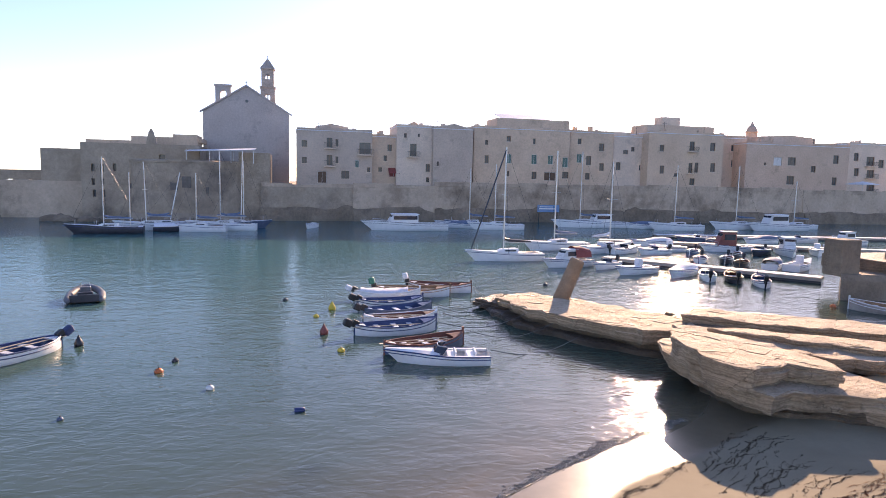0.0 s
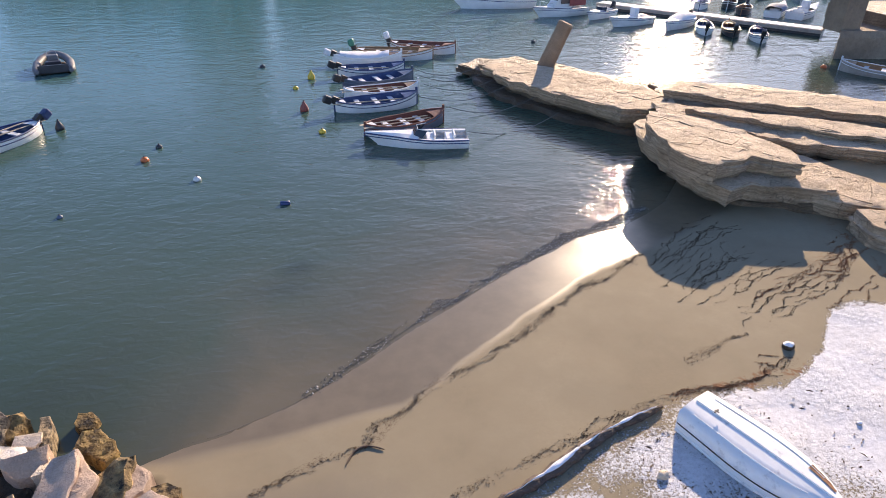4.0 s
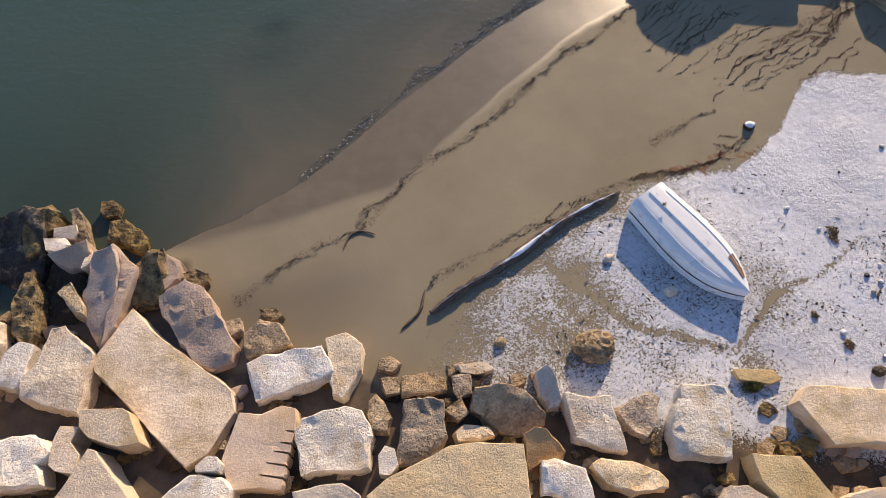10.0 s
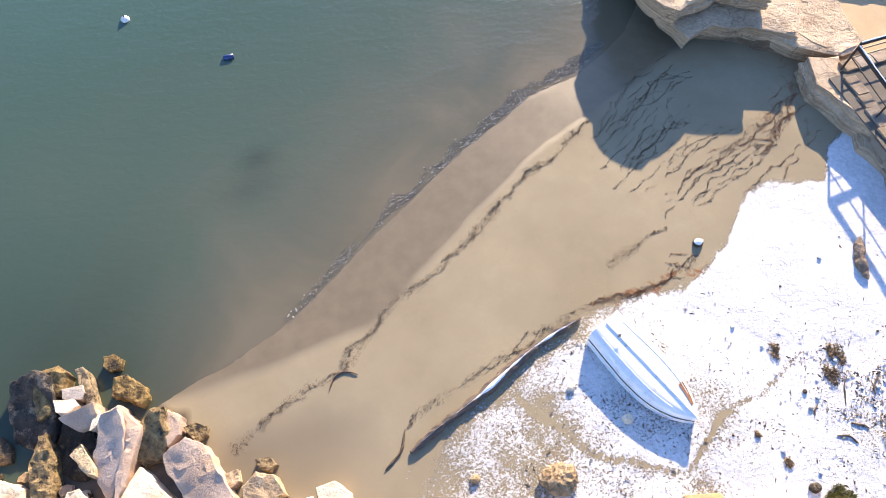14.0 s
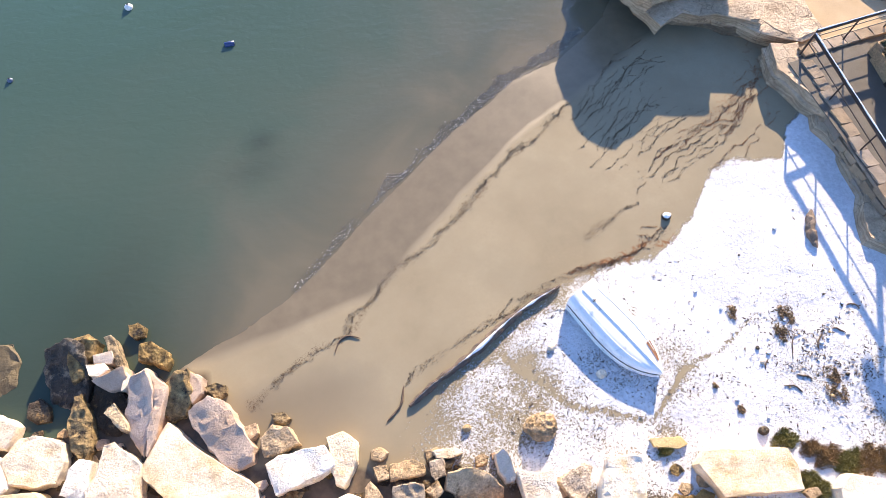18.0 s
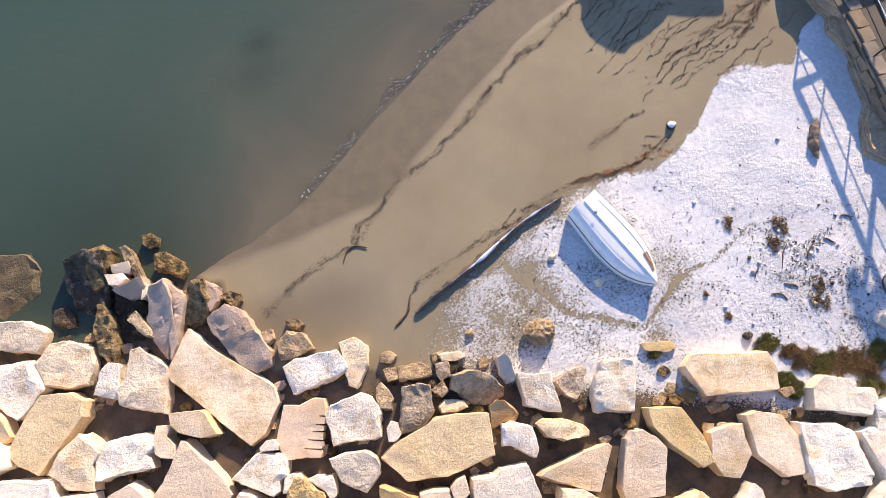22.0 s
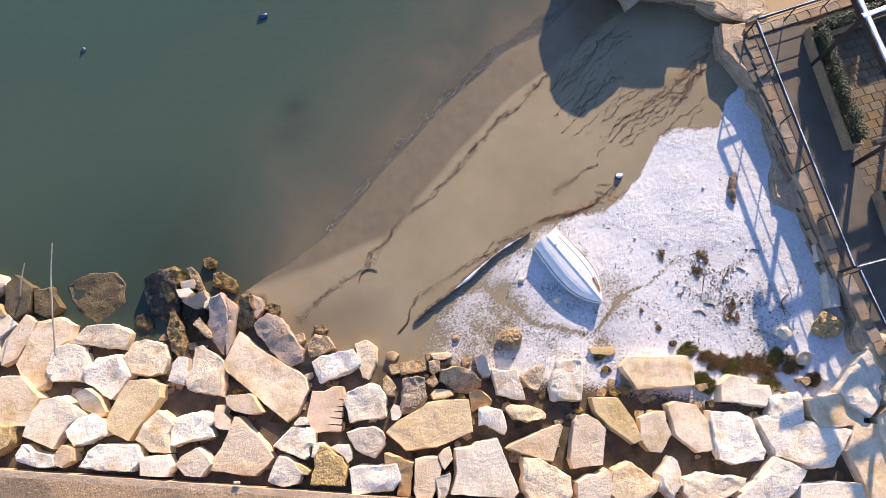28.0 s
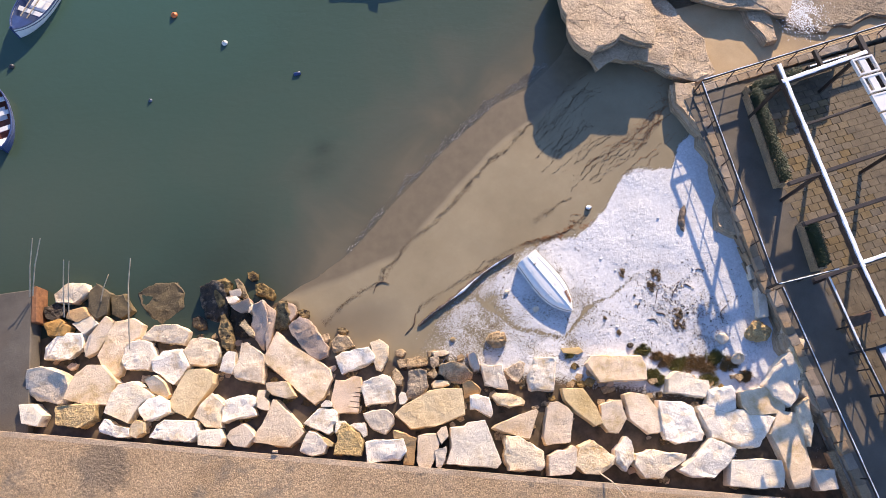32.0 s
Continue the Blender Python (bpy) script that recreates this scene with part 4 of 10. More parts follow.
for line, wide in ((edge_line([3.6 + 0.5 * k for k in range(12)]), 0.016), (edge_line([-0.4 + 0.5 * k for k in range(7)]), 0.011)):
    for (ax, ay), (bx, by) in zip(line, line[1:]):
        for j in range(26):
            u = j / 26
            px, py = ax + u * (bx - ax), ay + u * (by - ay)
            px, py = px + 0.07 * noise.noise(Vector((px * 3, py * 3, 1))), py + 0.07 * noise.noise(Vector((px * 3, py * 3, 6)))
            w = wide * (0.5 + 1.6 * noise.noise(Vector((px * 4, py * 4, 3))))
            if w < 0.004:
                continue
            i = len(foam_v)
            foam_v += [(px + w * math.cos(t) * 1.3, py + w * math.sin(t), 0.014 + max(0.0, float(ground_z(np.array(px), np.array(py))))) for t in (0.4, 1.66, 2.91, 4.17, 5.43)]
            foam_v.append((px, py, foam_v[-1][2] + w * 0.4))
            foam_f += [(i + t, i + (t + 1) % 5, i + 5) for t in range(5)]
wave = obj("shore_wave", loft(bmesh.new(), crest, closed=False), "water", smooth=True)
at_ = wave.data.attributes.new("depth", "FLOAT", "POINT")
for v in at_.data:
    v.value = 0.04
tagged(wave, "small wave running up the wet sand", "water", kind="structure")
foam = obj("foam", (foam_v, [f for f in foam_f if (f[2] // 6) % 5 > 3]), "foam")
chop = obj("choppy_wave_crest", (foam_v, [f for f in foam_f if (f[2] // 6) % 5 <= 3]), "chop")
tagged(chop, "dark choppy ripples broken by foam", "water", kind="stuff")
tagged(foam, "flecks of white foam along the wave", "foam", kind="stuff")


def flecks(name, lines, material, label, per_metre, wide, seed):
    """Small broken bits washed up along wandering lines."""
    rnd = random.Random(seed)
    verts, faces = [], []
    for k, line in enumerate(lines):
        for (ax, ay), (bx, by) in zip(line, line[1:]):
            length = math.hypot(bx - ax, by - ay)
            for _ in range(int(per_metre * length)):
                u = rnd.random()
                x, y = ax + u * (bx - ax), ay + u * (by - ay)
                x += 0.22 * noise.noise(Vector((x * 0.9, y * 0.9, k))) + 0.13 * noise.noise(Vector((x * 2.6, y * 2.6, k + 5)))
                y += 0.22 * noise.noise(Vector((x * 0.9, y * 0.9, k + 9))) + 0.13 * noise.noise(Vector((x * 2.6, y * 2.6, k + 15)))
                many = noise.noise(Vector((x * 1.1, y * 1.1, 3.0 + k))) + 0.7 * noise.noise(Vector((x * 4.0, y * 4.0, k)))
                if 0.8 * many + 0.4 < rnd.random() * 0.8:
                    continue
                spread = wide * (0.4 + 1.5 * max(0.0, noise.noise(Vector((x * 0.7, y * 0.7, 20.0 + k)))))
                side = rnd.gauss(0, spread)
                x, y = x - side * (by - ay) / length, y + side * (bx - ax) / length
                z = max(0.0, float(ground_z(np.array(x), np.array(y)))) + 0.004
                a, l_, w = rnd.uniform(0, 6.28), rnd.uniform(0.006, 0.022), rnd.uniform(0.003, 0.008)
                c, s_ = math.cos(a), math.sin(a)
                i = len(verts)
                verts += [(x - c * l_, y - s_ * l_, z), (x + s_ * w, y - c * w, z), (x + c * l_, y + s_ * l_, z + 0.003), (x - s_ * w, y + c * w, z + 0.016)]
                faces += [(i, i + 1, i + 3), (i + 1, i + 2, i + 3)]
    return tagged(obj(name, (verts, faces), material), label, "sea grass", kind="stuff")


def strands(lines, near, count):
    """Several strands that run beside each line."""
    rnd = random.Random(5)
    got = []
    for line in lines:
        for _ in range(count):
            dx, dy = rnd.gauss(0, near), rnd.gauss(0, near)
            got.append([(x + dx + rnd.gauss(0, near * 0.4), y + dy + rnd.gauss(0, near * 0.4)) for x, y in line])
    return got


flecks("sea_grass_litter", LITTER[:3] + LITTER[:2], "litter", "dark broken sea-grass litter lying along the tide lines", 190, 0.075, 41)
flecks("sea_grass_strand", strands(LITTER[3:], 0.36, 8), "litter", "thin dark strands of sea grass on the shaded sand", 120, 0.035, 43)
flecks("red_weed_litter", strands(RED_WEED[:1], 0.25, 6) + strands(RED_WEED[1:3], 0.36, 4) + RED_WEED[3:] + RED_WEED[5:], "red_weed", "reddish brown dead weed washed up on the sand", 170, 0.045, 42)

core_stone = thing("stone_core", pose(-5.71, 4.06, 1.17, 0, 90, -20), "short drilled cylinder of stone lying on the quay edge", "stone")
part("body", tube(bmesh.new(), [(0, 0, -0.1), (0, 0, -0.085), (0, 0, 0.085), (0, 0, 0.1)], [0.045, 0.055, 0.055, 0.045], 12), "concrete_edge", core_stone)

# loose gravel on the quay
gv, gf = [], []
gr = random.Random(77)
for _ in range(26000):
    x, y = gr.uniform(-17, 15), -0.04 - 3.4 * gr.random() ** 1.7
    if noise.noise(Vector((x * 0.8, y * 0.8, 3))) + 0.25 < gr.random() * 0.7:
        continue
    p = QUAY @ Vector((x, y, 1.116))
    q = gr.uniform(0.005, 0.02)
    a = gr.uniform(0, 6.28)
    i = len(gv)
    gv += [(p.x + q * 1.3 * math.cos(a + t), p.y + q * math.sin(a + t), p.z) for t in (0, 1.4, 3.0, 4.6)] + [(p.x, p.y, p.z + q)]
    gf += [(i + t, i + (t + 1) % 4, i + 4) for t in range(4)]
gravel = obj("quay_gravel", (gv, gf), "gravel")
tagged(gravel, "loose pale gravel lying on the quay", "gravel", kind="stuff")

# ==== shore rock ====


def ledge(name, outline, z0, z1, material, parent, seed=0, rough=0.12, lean=0.0, rings=4, step=0.42, slope=(0.0, 0.0)):
    """One rock bed: a rounded, broken outline between two heights, its top uneven. lean: how far the top stands out over the foot."""
    rnd = random.Random(seed)
    pts = []
    n = len(outline)
    for i in range(n):
        a, b = Vector(outline[i]), Vector(outline[(i + 1) % n])
        k = max(1, int((b - a).length / step))
        pts += [a.lerp(b, j / k) for j in range(k)]
    c = sum(pts, Vector((0, 0))) / len(pts)
    notch = [rnd.uniform(-1, 1) for _ in pts]
    out_pts = []
    m = len(pts)
    for i, p in enumerate(pts):
        t = pts[(i + 1) % m] - pts[i - 1]
        nrm = Vector((t.y, -t.x)).normalized()
        if nrm.dot(p - c) < 0:
            nrm = -nrm
        out_pts.append((p, nrm, rough * (noise.noise(Vector((p.x * 0.8, p.y * 0.8, seed))) * 1.6 + 0.6 * notch[i])))
    layers = []
    beds = max(2, int((z1 - max(z0, -0.3)) / 0.22))
    cuts = sorted([0.0, 1.0] + [(j + rnd.uniform(-0.3, 0.3)) / beds for j in range(1, beds)])
    steps = []
    for j in range(beds):
        off = rnd.uniform(-0.55, 0.35) * rough
        steps += [(cuts[j] + 0.02, off), (cuts[j + 1] - 0.02, off + rnd.uniform(-0.1, 0.1) * rough)]
    steps.append((1.0, steps[-1][1] - 0.35 * rough))
    rings = len(steps) - 1
    for r, (u, off) in enumerate(steps):
        z = z0 + (z1 - z0) * u
        inset = lean * (u - 0.5) + off
        ring = []
        for i, (p, nrm, d) in enumerate(out_pts):
            band = 0.7 * rough * noise.noise(Vector((p.x * 0.6, p.y * 0.6, r // 2 * 1.7 + seed))) + 0.2 * rough * noise.noise(Vector((p.x * 2.4, p.y * 2.4, r // 2 * 2.3 + seed)))
            q = p + nrm * (d + inset + band)
            tilt = (q.x - c.x) * slope[0] + (q.y - c.y) * slope[1]
            ring.append(Vector((q.x, q.y, z + tilt * u + (0.05 * noise.noise(Vector((q.x, q.y, 3 + seed))) if r == rings else 0))))
        layers.append(ring)
    bm = bmesh.new()
    vs = [[bm.verts.new(p) for p in ring] for ring in layers]
    for r, s in zip(vs, vs[1:]):
        for k in range(m):
            bm.faces.new((r[k], r[(k + 1) % m], s[(k + 1) % m], s[k]))
    bm.faces.new(vs[-1])
    # cracked top: plates cut along two joint directions
    pl = bmesh.new()
    pl.faces.new([pl.verts.new((p.x, p.y, 0.0)) for p in layers[-1]])
    span = max((p - c).length for p in pts)
    for base in (38.0, 128.0):
        o = -span + rnd.uniform(0, 0.6)
        while o < span:
            a = radians(base + rnd.gauss(0, 9))
            nv = Vector((-math.sin(a), math.cos(a), 0))
            bmesh.ops.bisect_plane(pl, geom=pl.verts[:] + pl.edges[:] + pl.faces[:], plane_co=Vector((c.x, c.y, 0)) + nv * o, plane_no=nv)
            o += rnd.uniform(0.35, 1.3) * (1.0 if base < 90 else 1.5)
    bmesh.ops.inset_individual(pl, faces=pl.faces[:], thickness=0.008, depth=0.0)
    rims = [f for f in pl.faces if len(f.verts) == 4 and min(e.calc_length() for e in f.edges) < 0.03 and f.calc_area() < 0.045 * max(e.calc_length() for e in f.edges)]
    bmesh.ops.delete(pl, geom=rims, context="FACES")
    for f in list(pl.faces):
        lift, gx, gy = rnd.choice((0.0, 0.003, 0.006, 0.02)) + rnd.uniform(0, 0.006), rnd.gauss(0, 0.006), rnd.gauss(0, 0.006)
        mid = f.calc_center_median()
        for v in f.verts:
            v.co.z = z1 + (v.co.x - c.x) * slope[0] + (v.co.y - c.y) * slope[1] + lift + gx * (v.co.x - mid.x) + gy * (v.co.y - mid.y)
    ext = bmesh.ops.extrude_face_region(pl, geom=pl.faces[:])
    low = [v for v in ext["geom"] if isinstance(v, bmesh.types.BMVert)]
    for v in low:
        v.co.z = z1 + (v.co.x - c.x) * slope[0] + (v.co.y - c.y) * slope[1] - 0.1
    bmesh.ops.recalc_face_normals(pl, faces=pl.faces[:])
    bmesh.ops.triangulate(pl, faces=pl.faces[:])
    for lim in (0.7, 0.4):
        long = [e for e in pl.edges if e.calc_length() > lim]
        bmesh.ops.subdivide_edges(pl, edges=long, cuts=1)
        bmesh.ops.triangulate(pl, faces=[f for f in pl.faces if len(f.verts) > 3])
    for v in pl.verts:
        q = v.co
        v.co += Vector((0.1 * noise.noise(q * 1.4), 0.1 * noise.noise(q * 1.4 + Vector((7, 0, 0))), 0.07 * noise.noise(q * 1.7 + Vector((0, 9, 0))) + 0.035 * noise.noise(q * 4.0)))
    bmesh.ops.recalc_face_normals(bm, faces=bm.faces[:])
    ob = part(name, bm, material, parent, smooth=True)
    ob.data.set_sharp_from_angle(angle=0.3)
    top = part("cracked_top", pl, material, ob, smooth=True)
    top.data.set_sharp_from_angle(angle=0.28)
    return ob


shore_rock = thing("shore_rock", pose(0, 0, 0), "long layered brown shore rock running out into the harbour", "rock", kind="structure")
ledge("foot_bed", [(9.5, 37.2), (9.8, 31.2), (12.0, 27.2), (14.2, 24.4), (15.2, 21), (16.2, 18.0), (18, 16.5), (23, 17), (30, 17), (34, 22), (27.3, 25.2), (25, 28.6), (19.5, 32.6), (15.5, 35.6), (11.5, 38.8)], -2.2, 0.25, "rock_wet", shore_rock, 1, 0.2)
ledge("low_bed", [(10.6, 36.0), (10.8, 31.4), (12.6, 27.6), (14.4, 25.0), (17.0, 24.2), (17.5, 28), (15.6, 33), (12.8, 36.6)], 0.1, 0.78, "rock_low", shore_rock, 2, 0.2, 0.2)
ledge("point_bed", [(10.1, 34.2), (10.5, 31.4), (12.2, 27.9), (13.6, 25.2), (15.6, 24.6), (16.6, 26.6), (14.6, 31.5), (11.6, 34.6)], 0.55, 1.12, "rock", shore_rock, 3, 0.2, 0.25, slope=(0.02, -0.02))
ledge("tip_bed", [(9.3, 36.4), (10.0, 34.8), (11.8, 34.2), (12.4, 36.4), (10.9, 37.8)], 0.15, 0.55, "rock_wet", shore_rock, 4, 0.2)
ledge("back_bed", [(15.8, 25.8), (18.0, 23.3), (21.0, 21.6), (25, 19.4), (30, 18), (31, 20.6), (25.5, 24.2), (21.5, 27.5), (17.2, 28.6)], 0.2, 1.25, "rock_low", shore_rock, 5, 0.22)
ledge("back_top_bed", [(16.2, 26.2), (18.1, 24.2), (22.0, 21.8), (26.0, 19.2), (27.2, 20.8), (22.5, 24.2), (17.6, 27.4)], 1.1, 1.62, "rock", shore_rock, 6, 0.22, 0.2)
ledge("block_foot", [(13.6, 21.6), (13.2, 18.8), (14.2, 17.5), (16.0, 16.2), (18.2, 15.4), (24, 15.4), (25, 18.5), (20, 22.2), (16.4, 24.4)], -0.6, 0.62, "rock_low", shore_rock, 7, 0.2, 0.3)
ledge("block_bed", [(12.75, 21.6), (12.5, 19.3), (12.65, 18.0), (13.0, 16.8), (13.97, 17.15), (15.1, 16.7), (16.3, 15.9), (17.0, 17.3), (16.6, 20.2), (15.4, 23.6), (13.6, 23.6)], 0.5, 1.2, "rock", shore_rock, 8, 0.14, 0.3)
ledge("shelf_bed", [(15.9, 16.3), (16.3, 15.7), (17.5, 15.0), (18.5, 15.2), (18.6, 16.9), (18.4, 17.7), (18.0, 18.8), (17.2, 20.5), (16.0, 19.0)], 0.3, 0.98, "rock", shore_rock, 18, 0.14, 0.2)
ledge("block_top_bed", [(12.4, 21.4), (12.05, 19.0), (12.1, 18.0), (12.65, 17.2), (13.5, 17.45), (14.4, 17.8), (15.1, 17.3), (15.75, 17.05), (16.3, 17.8), (16.2, 19.3), (15.4, 21.6), (13.4, 23.0)], 1.1, 1.84, "rock", shore_rock, 9, 0.14, 0.12, slope=(-0.06, 0.0))
ledge("ridge_bed", [(14.6, 23.8), (15.8, 22.2), (17.8, 20.2), (20.2, 18.4), (23, 17.2), (24.2, 18.6), (20.6, 21.4), (17.2, 23.8), (15.2, 25.2)], 0.7, 1.35, "rock", shore_rock, 10, 0.2, 0.25)
ledge("ridge_top_bed", [(15.6, 23.6), (17.4, 21.6), (19.8, 19.6), (22.4, 18.2), (22.9, 19.2), (20.6, 21.0), (17.6, 23.0)], 1.2, 1.6, "rock", shore_rock, 11, 0.18, 0.15)
ledge("corner_rock", [(16.25, 15.2), (15.95, 14.0), (16.15, 13.1), (16.4, 12.2), (16.75, 11.9), (16.95, 13.1), (17.4, 14.9)], -0.1, 1.0, "rock", shore_rock, 12, 0.1, -0.2, rings=5)
ledge("sand_shelf", [(17.6, 15.2), (26, 15.0), (40, 16), (36, 24), (27, 19), (20, 18.5), (18.2, 17.4)], -0.5, 0.62, "rock_low", shore_rock, 13, 0.2)
pocket_xs, pocket_ys = np.arange(17.4, 31.1, 0.3), np.arange(14.6, 19.1, 0.3)
pocket = sheet("sand_pocket", pocket_xs, pocket_ys, lambda x, y: 0.78 + 0.05 * ripple(x, y, 1.2) - 0.03 * (x - 19) * (x < 19), "pocket_sand", {})
tagged(pocket, "pocket of damp brown sand caught between the rocks", "sand", kind="structure")
ledge("low_ridge", [(21.2, 18.8), (21.3, 17.2), (21.6, 15.8), (22.3, 15.7), (22.6, 17.2), (22.5, 18.6)], 0.4, 1.12, "rock", shore_rock, 14, 0.1, -0.15)
ledge("rubble_bed", [(22.9, 18.6), (23.2, 16.4), (24.6, 15.6), (29.6, 15.6), (30.4, 18.2), (26, 18.8)], 0.3, 0.95, "rock_low", shore_rock, 15, 0.2, -0.1)
sp = random.Random(8)
bits_v, bits_f = [], []
for _ in range(2300):
    bx, by, bs = sp.gauss(24.2, 0.55), sp.gauss(17.0, 0.6), sp.uniform(0.008, 0.034)
    i, a0 = len(bits_v), sp.uniform(0, 6.28)
    bits_v += [(bx + bs * sp.uniform(0.6, 1.3) * math.cos(a0 + t), by + bs * math.sin(a0 + t), 1.0) for t in (0, 1.26, 2.51, 3.77, 5.03)] + [(bx, by, 1.0 + 0.12 * bs)]
    bits_f += [(i + t, i + (t + 1) % 5, i + 5) for t in range(5)]
rock_snow = obj("rock_snow", (bits_v, bits_f), "snow")
tagged(rock_snow, "broken snow lying on the rubble between rocks", "snow", kind="stuff")

bm = bmesh.new()
tube(bm, [(0, 0, -0.3), (0.0, 0, 0.0), (0.01, 0, 1.2), (0, 0, 2.45), (0, 0, 2.55)], [0.46, 0.46, 0.43, 0.42, 0.36], 20)
post = obj("mooring_pillar", bm, mat("brown_weathered_pillar_stone", (0.24, 0.16, 0.095), (0.36, 0.25, 0.16), scale=2, bscale=14, bump=0.8, bdist=0.05))
post.matrix_world = pose(13.75, 34.3, 0.75, 4, 21, 0)
tagged(post, "brown leaning stone mooring pillar standing on the rock", "mooring pillar")

# ==== town walls ====


def opening_wall(x0, x1, z0, z1, y, holes, deep=0.25):
    """A wall face towards -y with real openings and their reveals. holes: x, z of the middle, width, height."""
    bm = bmesh.new()
    xs = sorted({x0, x1, *(v for h in holes for v in (h[0] - h[2] / 2, h[0] + h[2] / 2))})
    zs = sorted({z0, z1, *(v for h in holes for v in (h[1] - h[3] / 2, h[1] + h[3] / 2))})
    for a, b in zip(xs, xs[1:]):
        for c, d in zip(zs, zs[1:]):
            if any(abs((a + b) / 2 - h[0]) < h[2] / 2 and abs((c + d) / 2 - h[1]) < h[3] / 2 for h in holes):
                continue
            bm.faces.new([bm.verts.new(p) for p in ((a, y, c), (b, y, c), (b, y, d), (a, y, d))])
    for hx, hz, w, h, *_ in holes:
        a, b, c, d = hx - w / 2, hx + w / 2, hz - h / 2, hz + h / 2
        for p, q in (((a, c), (b, c)), ((b, c), (b, d)), ((b, d), (a, d)), ((a, d), (a, c))):
            bm.faces.new([bm.verts.new(v) for v in ((p[0], y, p[1]), (p[0], y + deep, p[1]), (q[0], y + deep, q[1]), (q[0], y, q[1]))])
    bmesh.ops.remove_doubles(bm, verts=bm.verts[:], dist=0.0005)
    return bm


def house(x0, x1, y, top, material, label, holes, base=5.8, depth=9.0, roof="roof_white"):
    h = thing("house", pose((x0 + x1) / 2, y, base), label + ", on the rampart", "house", "houses of the old town")
    cx = (x0 + x1) / 2
    rel = [(a - cx, b - base, w, v, k) for a, b, w, v, k in holes]
    hw, ht = (x1 - x0) / 2, top - base
    bm = opening_wall(-hw, hw, 0, ht, 0, rel)
    for f in (((-hw, 0), (-hw, depth)), ((-hw, depth), (hw, depth)), ((hw, depth), (hw, 0))):
        (ax, ay), (bx, by) = f
        bm.faces.new([bm.verts.new(p) for p in ((bx, by, 0), (bx, by, ht), (ax, ay, ht), (ax, ay, 0))])
    part("wall", bm, material, h)
    part("roof", boxes((-hw - 0.1, hw + 0.1, -0.1, depth, ht, ht + 0.12), bevel=0.03), roof, h)
    part("parapet", boxes((-hw, hw, -0.04, 0.22, ht + 0.12, ht + 0.5), (-hw, -hw + 0.2, 0.22, depth, ht + 0.12, ht + 0.45), (hw - 0.2, hw, 0.22, depth, ht + 0.12, ht + 0.45)), material, h)
    for a, b, w, v, k in rel:
        win = part("door" if v > 1.9 else "window", boxes((a - w / 2, a + w / 2, 0.25, 0.3, b - v / 2, b + v / 2)), {"g": "shutter_green", "b": "shutter_brown", "w": "shutter_white", "r": "canvas_red"}.get(k, "glass_dark"), h)
        f = 0.06
        part("frame", boxes((a - w / 2, a - w / 2 + f, 0.2, 0.246, b - v / 2, b + v / 2), (a + w / 2 - f, a + w / 2, 0.2, 0.246, b - v / 2, b + v / 2), (a - f / 2, a + f / 2, 0.2, 0.244, b - v / 2 + f, b + v / 2 - f), (a - w / 2 + f, a + w / 2 - f, 0.2, 0.246, b + v / 2 - f, b + v / 2)), "shutter_brown" if k in "dB" else "shutter_white", win)
        part("sill", boxes((a - w / 2 - 0.12, a + w / 2 + 0.12, -0.1, 0.1, b - v / 2 - 0.12, b - v / 2 - 0.003)), "plaster_pale", win)
        if k == "B":
            bw = w / 2 + 0.5
            bal = part("balcony", boxes((a - bw, a + bw, -0.85, -0.004, b - v / 2 - 0.3, b - v / 2 - 0.14)), "plaster_pale", h, "stone balcony slab with iron railing")
            rows = [(a - bw, a + bw, -0.85, -0.81, b - v / 2 + 0.75, b - v / 2 + 0.8)]
            n = int(bw * 2 / 0.16)
            rows += [(a - bw + bw * 2 * i / n, a - bw + bw * 2 * i / n + 0.03, -0.84, -0.82, b - v / 2 - 0.14, b - v / 2 + 0.75) for i in range(n + 1)]
            rows += [(s - 0.015, s + 0.015, -0.81, -0.004, b - v / 2 + 0.75, b - v / 2 + 0.8) for s in (a - bw + 0.02, a + bw - 0.02)]
            part("railing", boxes(*rows), "black_metal", bal)
        if k == "r":
            part("awning", loft(bmesh.new(), [[(a - w / 2 - 0.2, -0.02, b + v / 2 + 0.3), (a - w / 2 - 0.2, -1.2, b), (a - w / 2 - 0.2, -1.2, b - 0.08), (a - w / 2 - 0.2, -0.02, b + v / 2 + 0.2)], [(a + w / 2 + 0.2, -0.02, b + v / 2 + 0.3), (a + w / 2 + 0.2, -1.2, b), (a + w / 2 + 0.2, -1.2, b - 0.08), (a + w / 2 + 0.2, -0.02, b + v / 2 + 0.2)]]), "canvas_red", h, "small red awning")
    rr = random.Random(int(x0 * 10))
    for _ in range(max(2, int((x1 - x0) / 2.8))):
        cx2, cy2, s = rr.uniform(-hw + 0.8, hw - 0.8), rr.uniform(1.5, depth - 1.5), rr.uniform(0.25, 0.4)
        part("chimney", boxes((cx2 - s, cx2 + s, cy2 - s, cy2 + s, ht + 0.1, ht + rr.uniform(0.9, 1.5)), (cx2 - s - 0.08, cx2 + s + 0.08, cy2 - s - 0.08, cy2 + s + 0.08, ht + 0.75, ht + 0.85)), material, h)
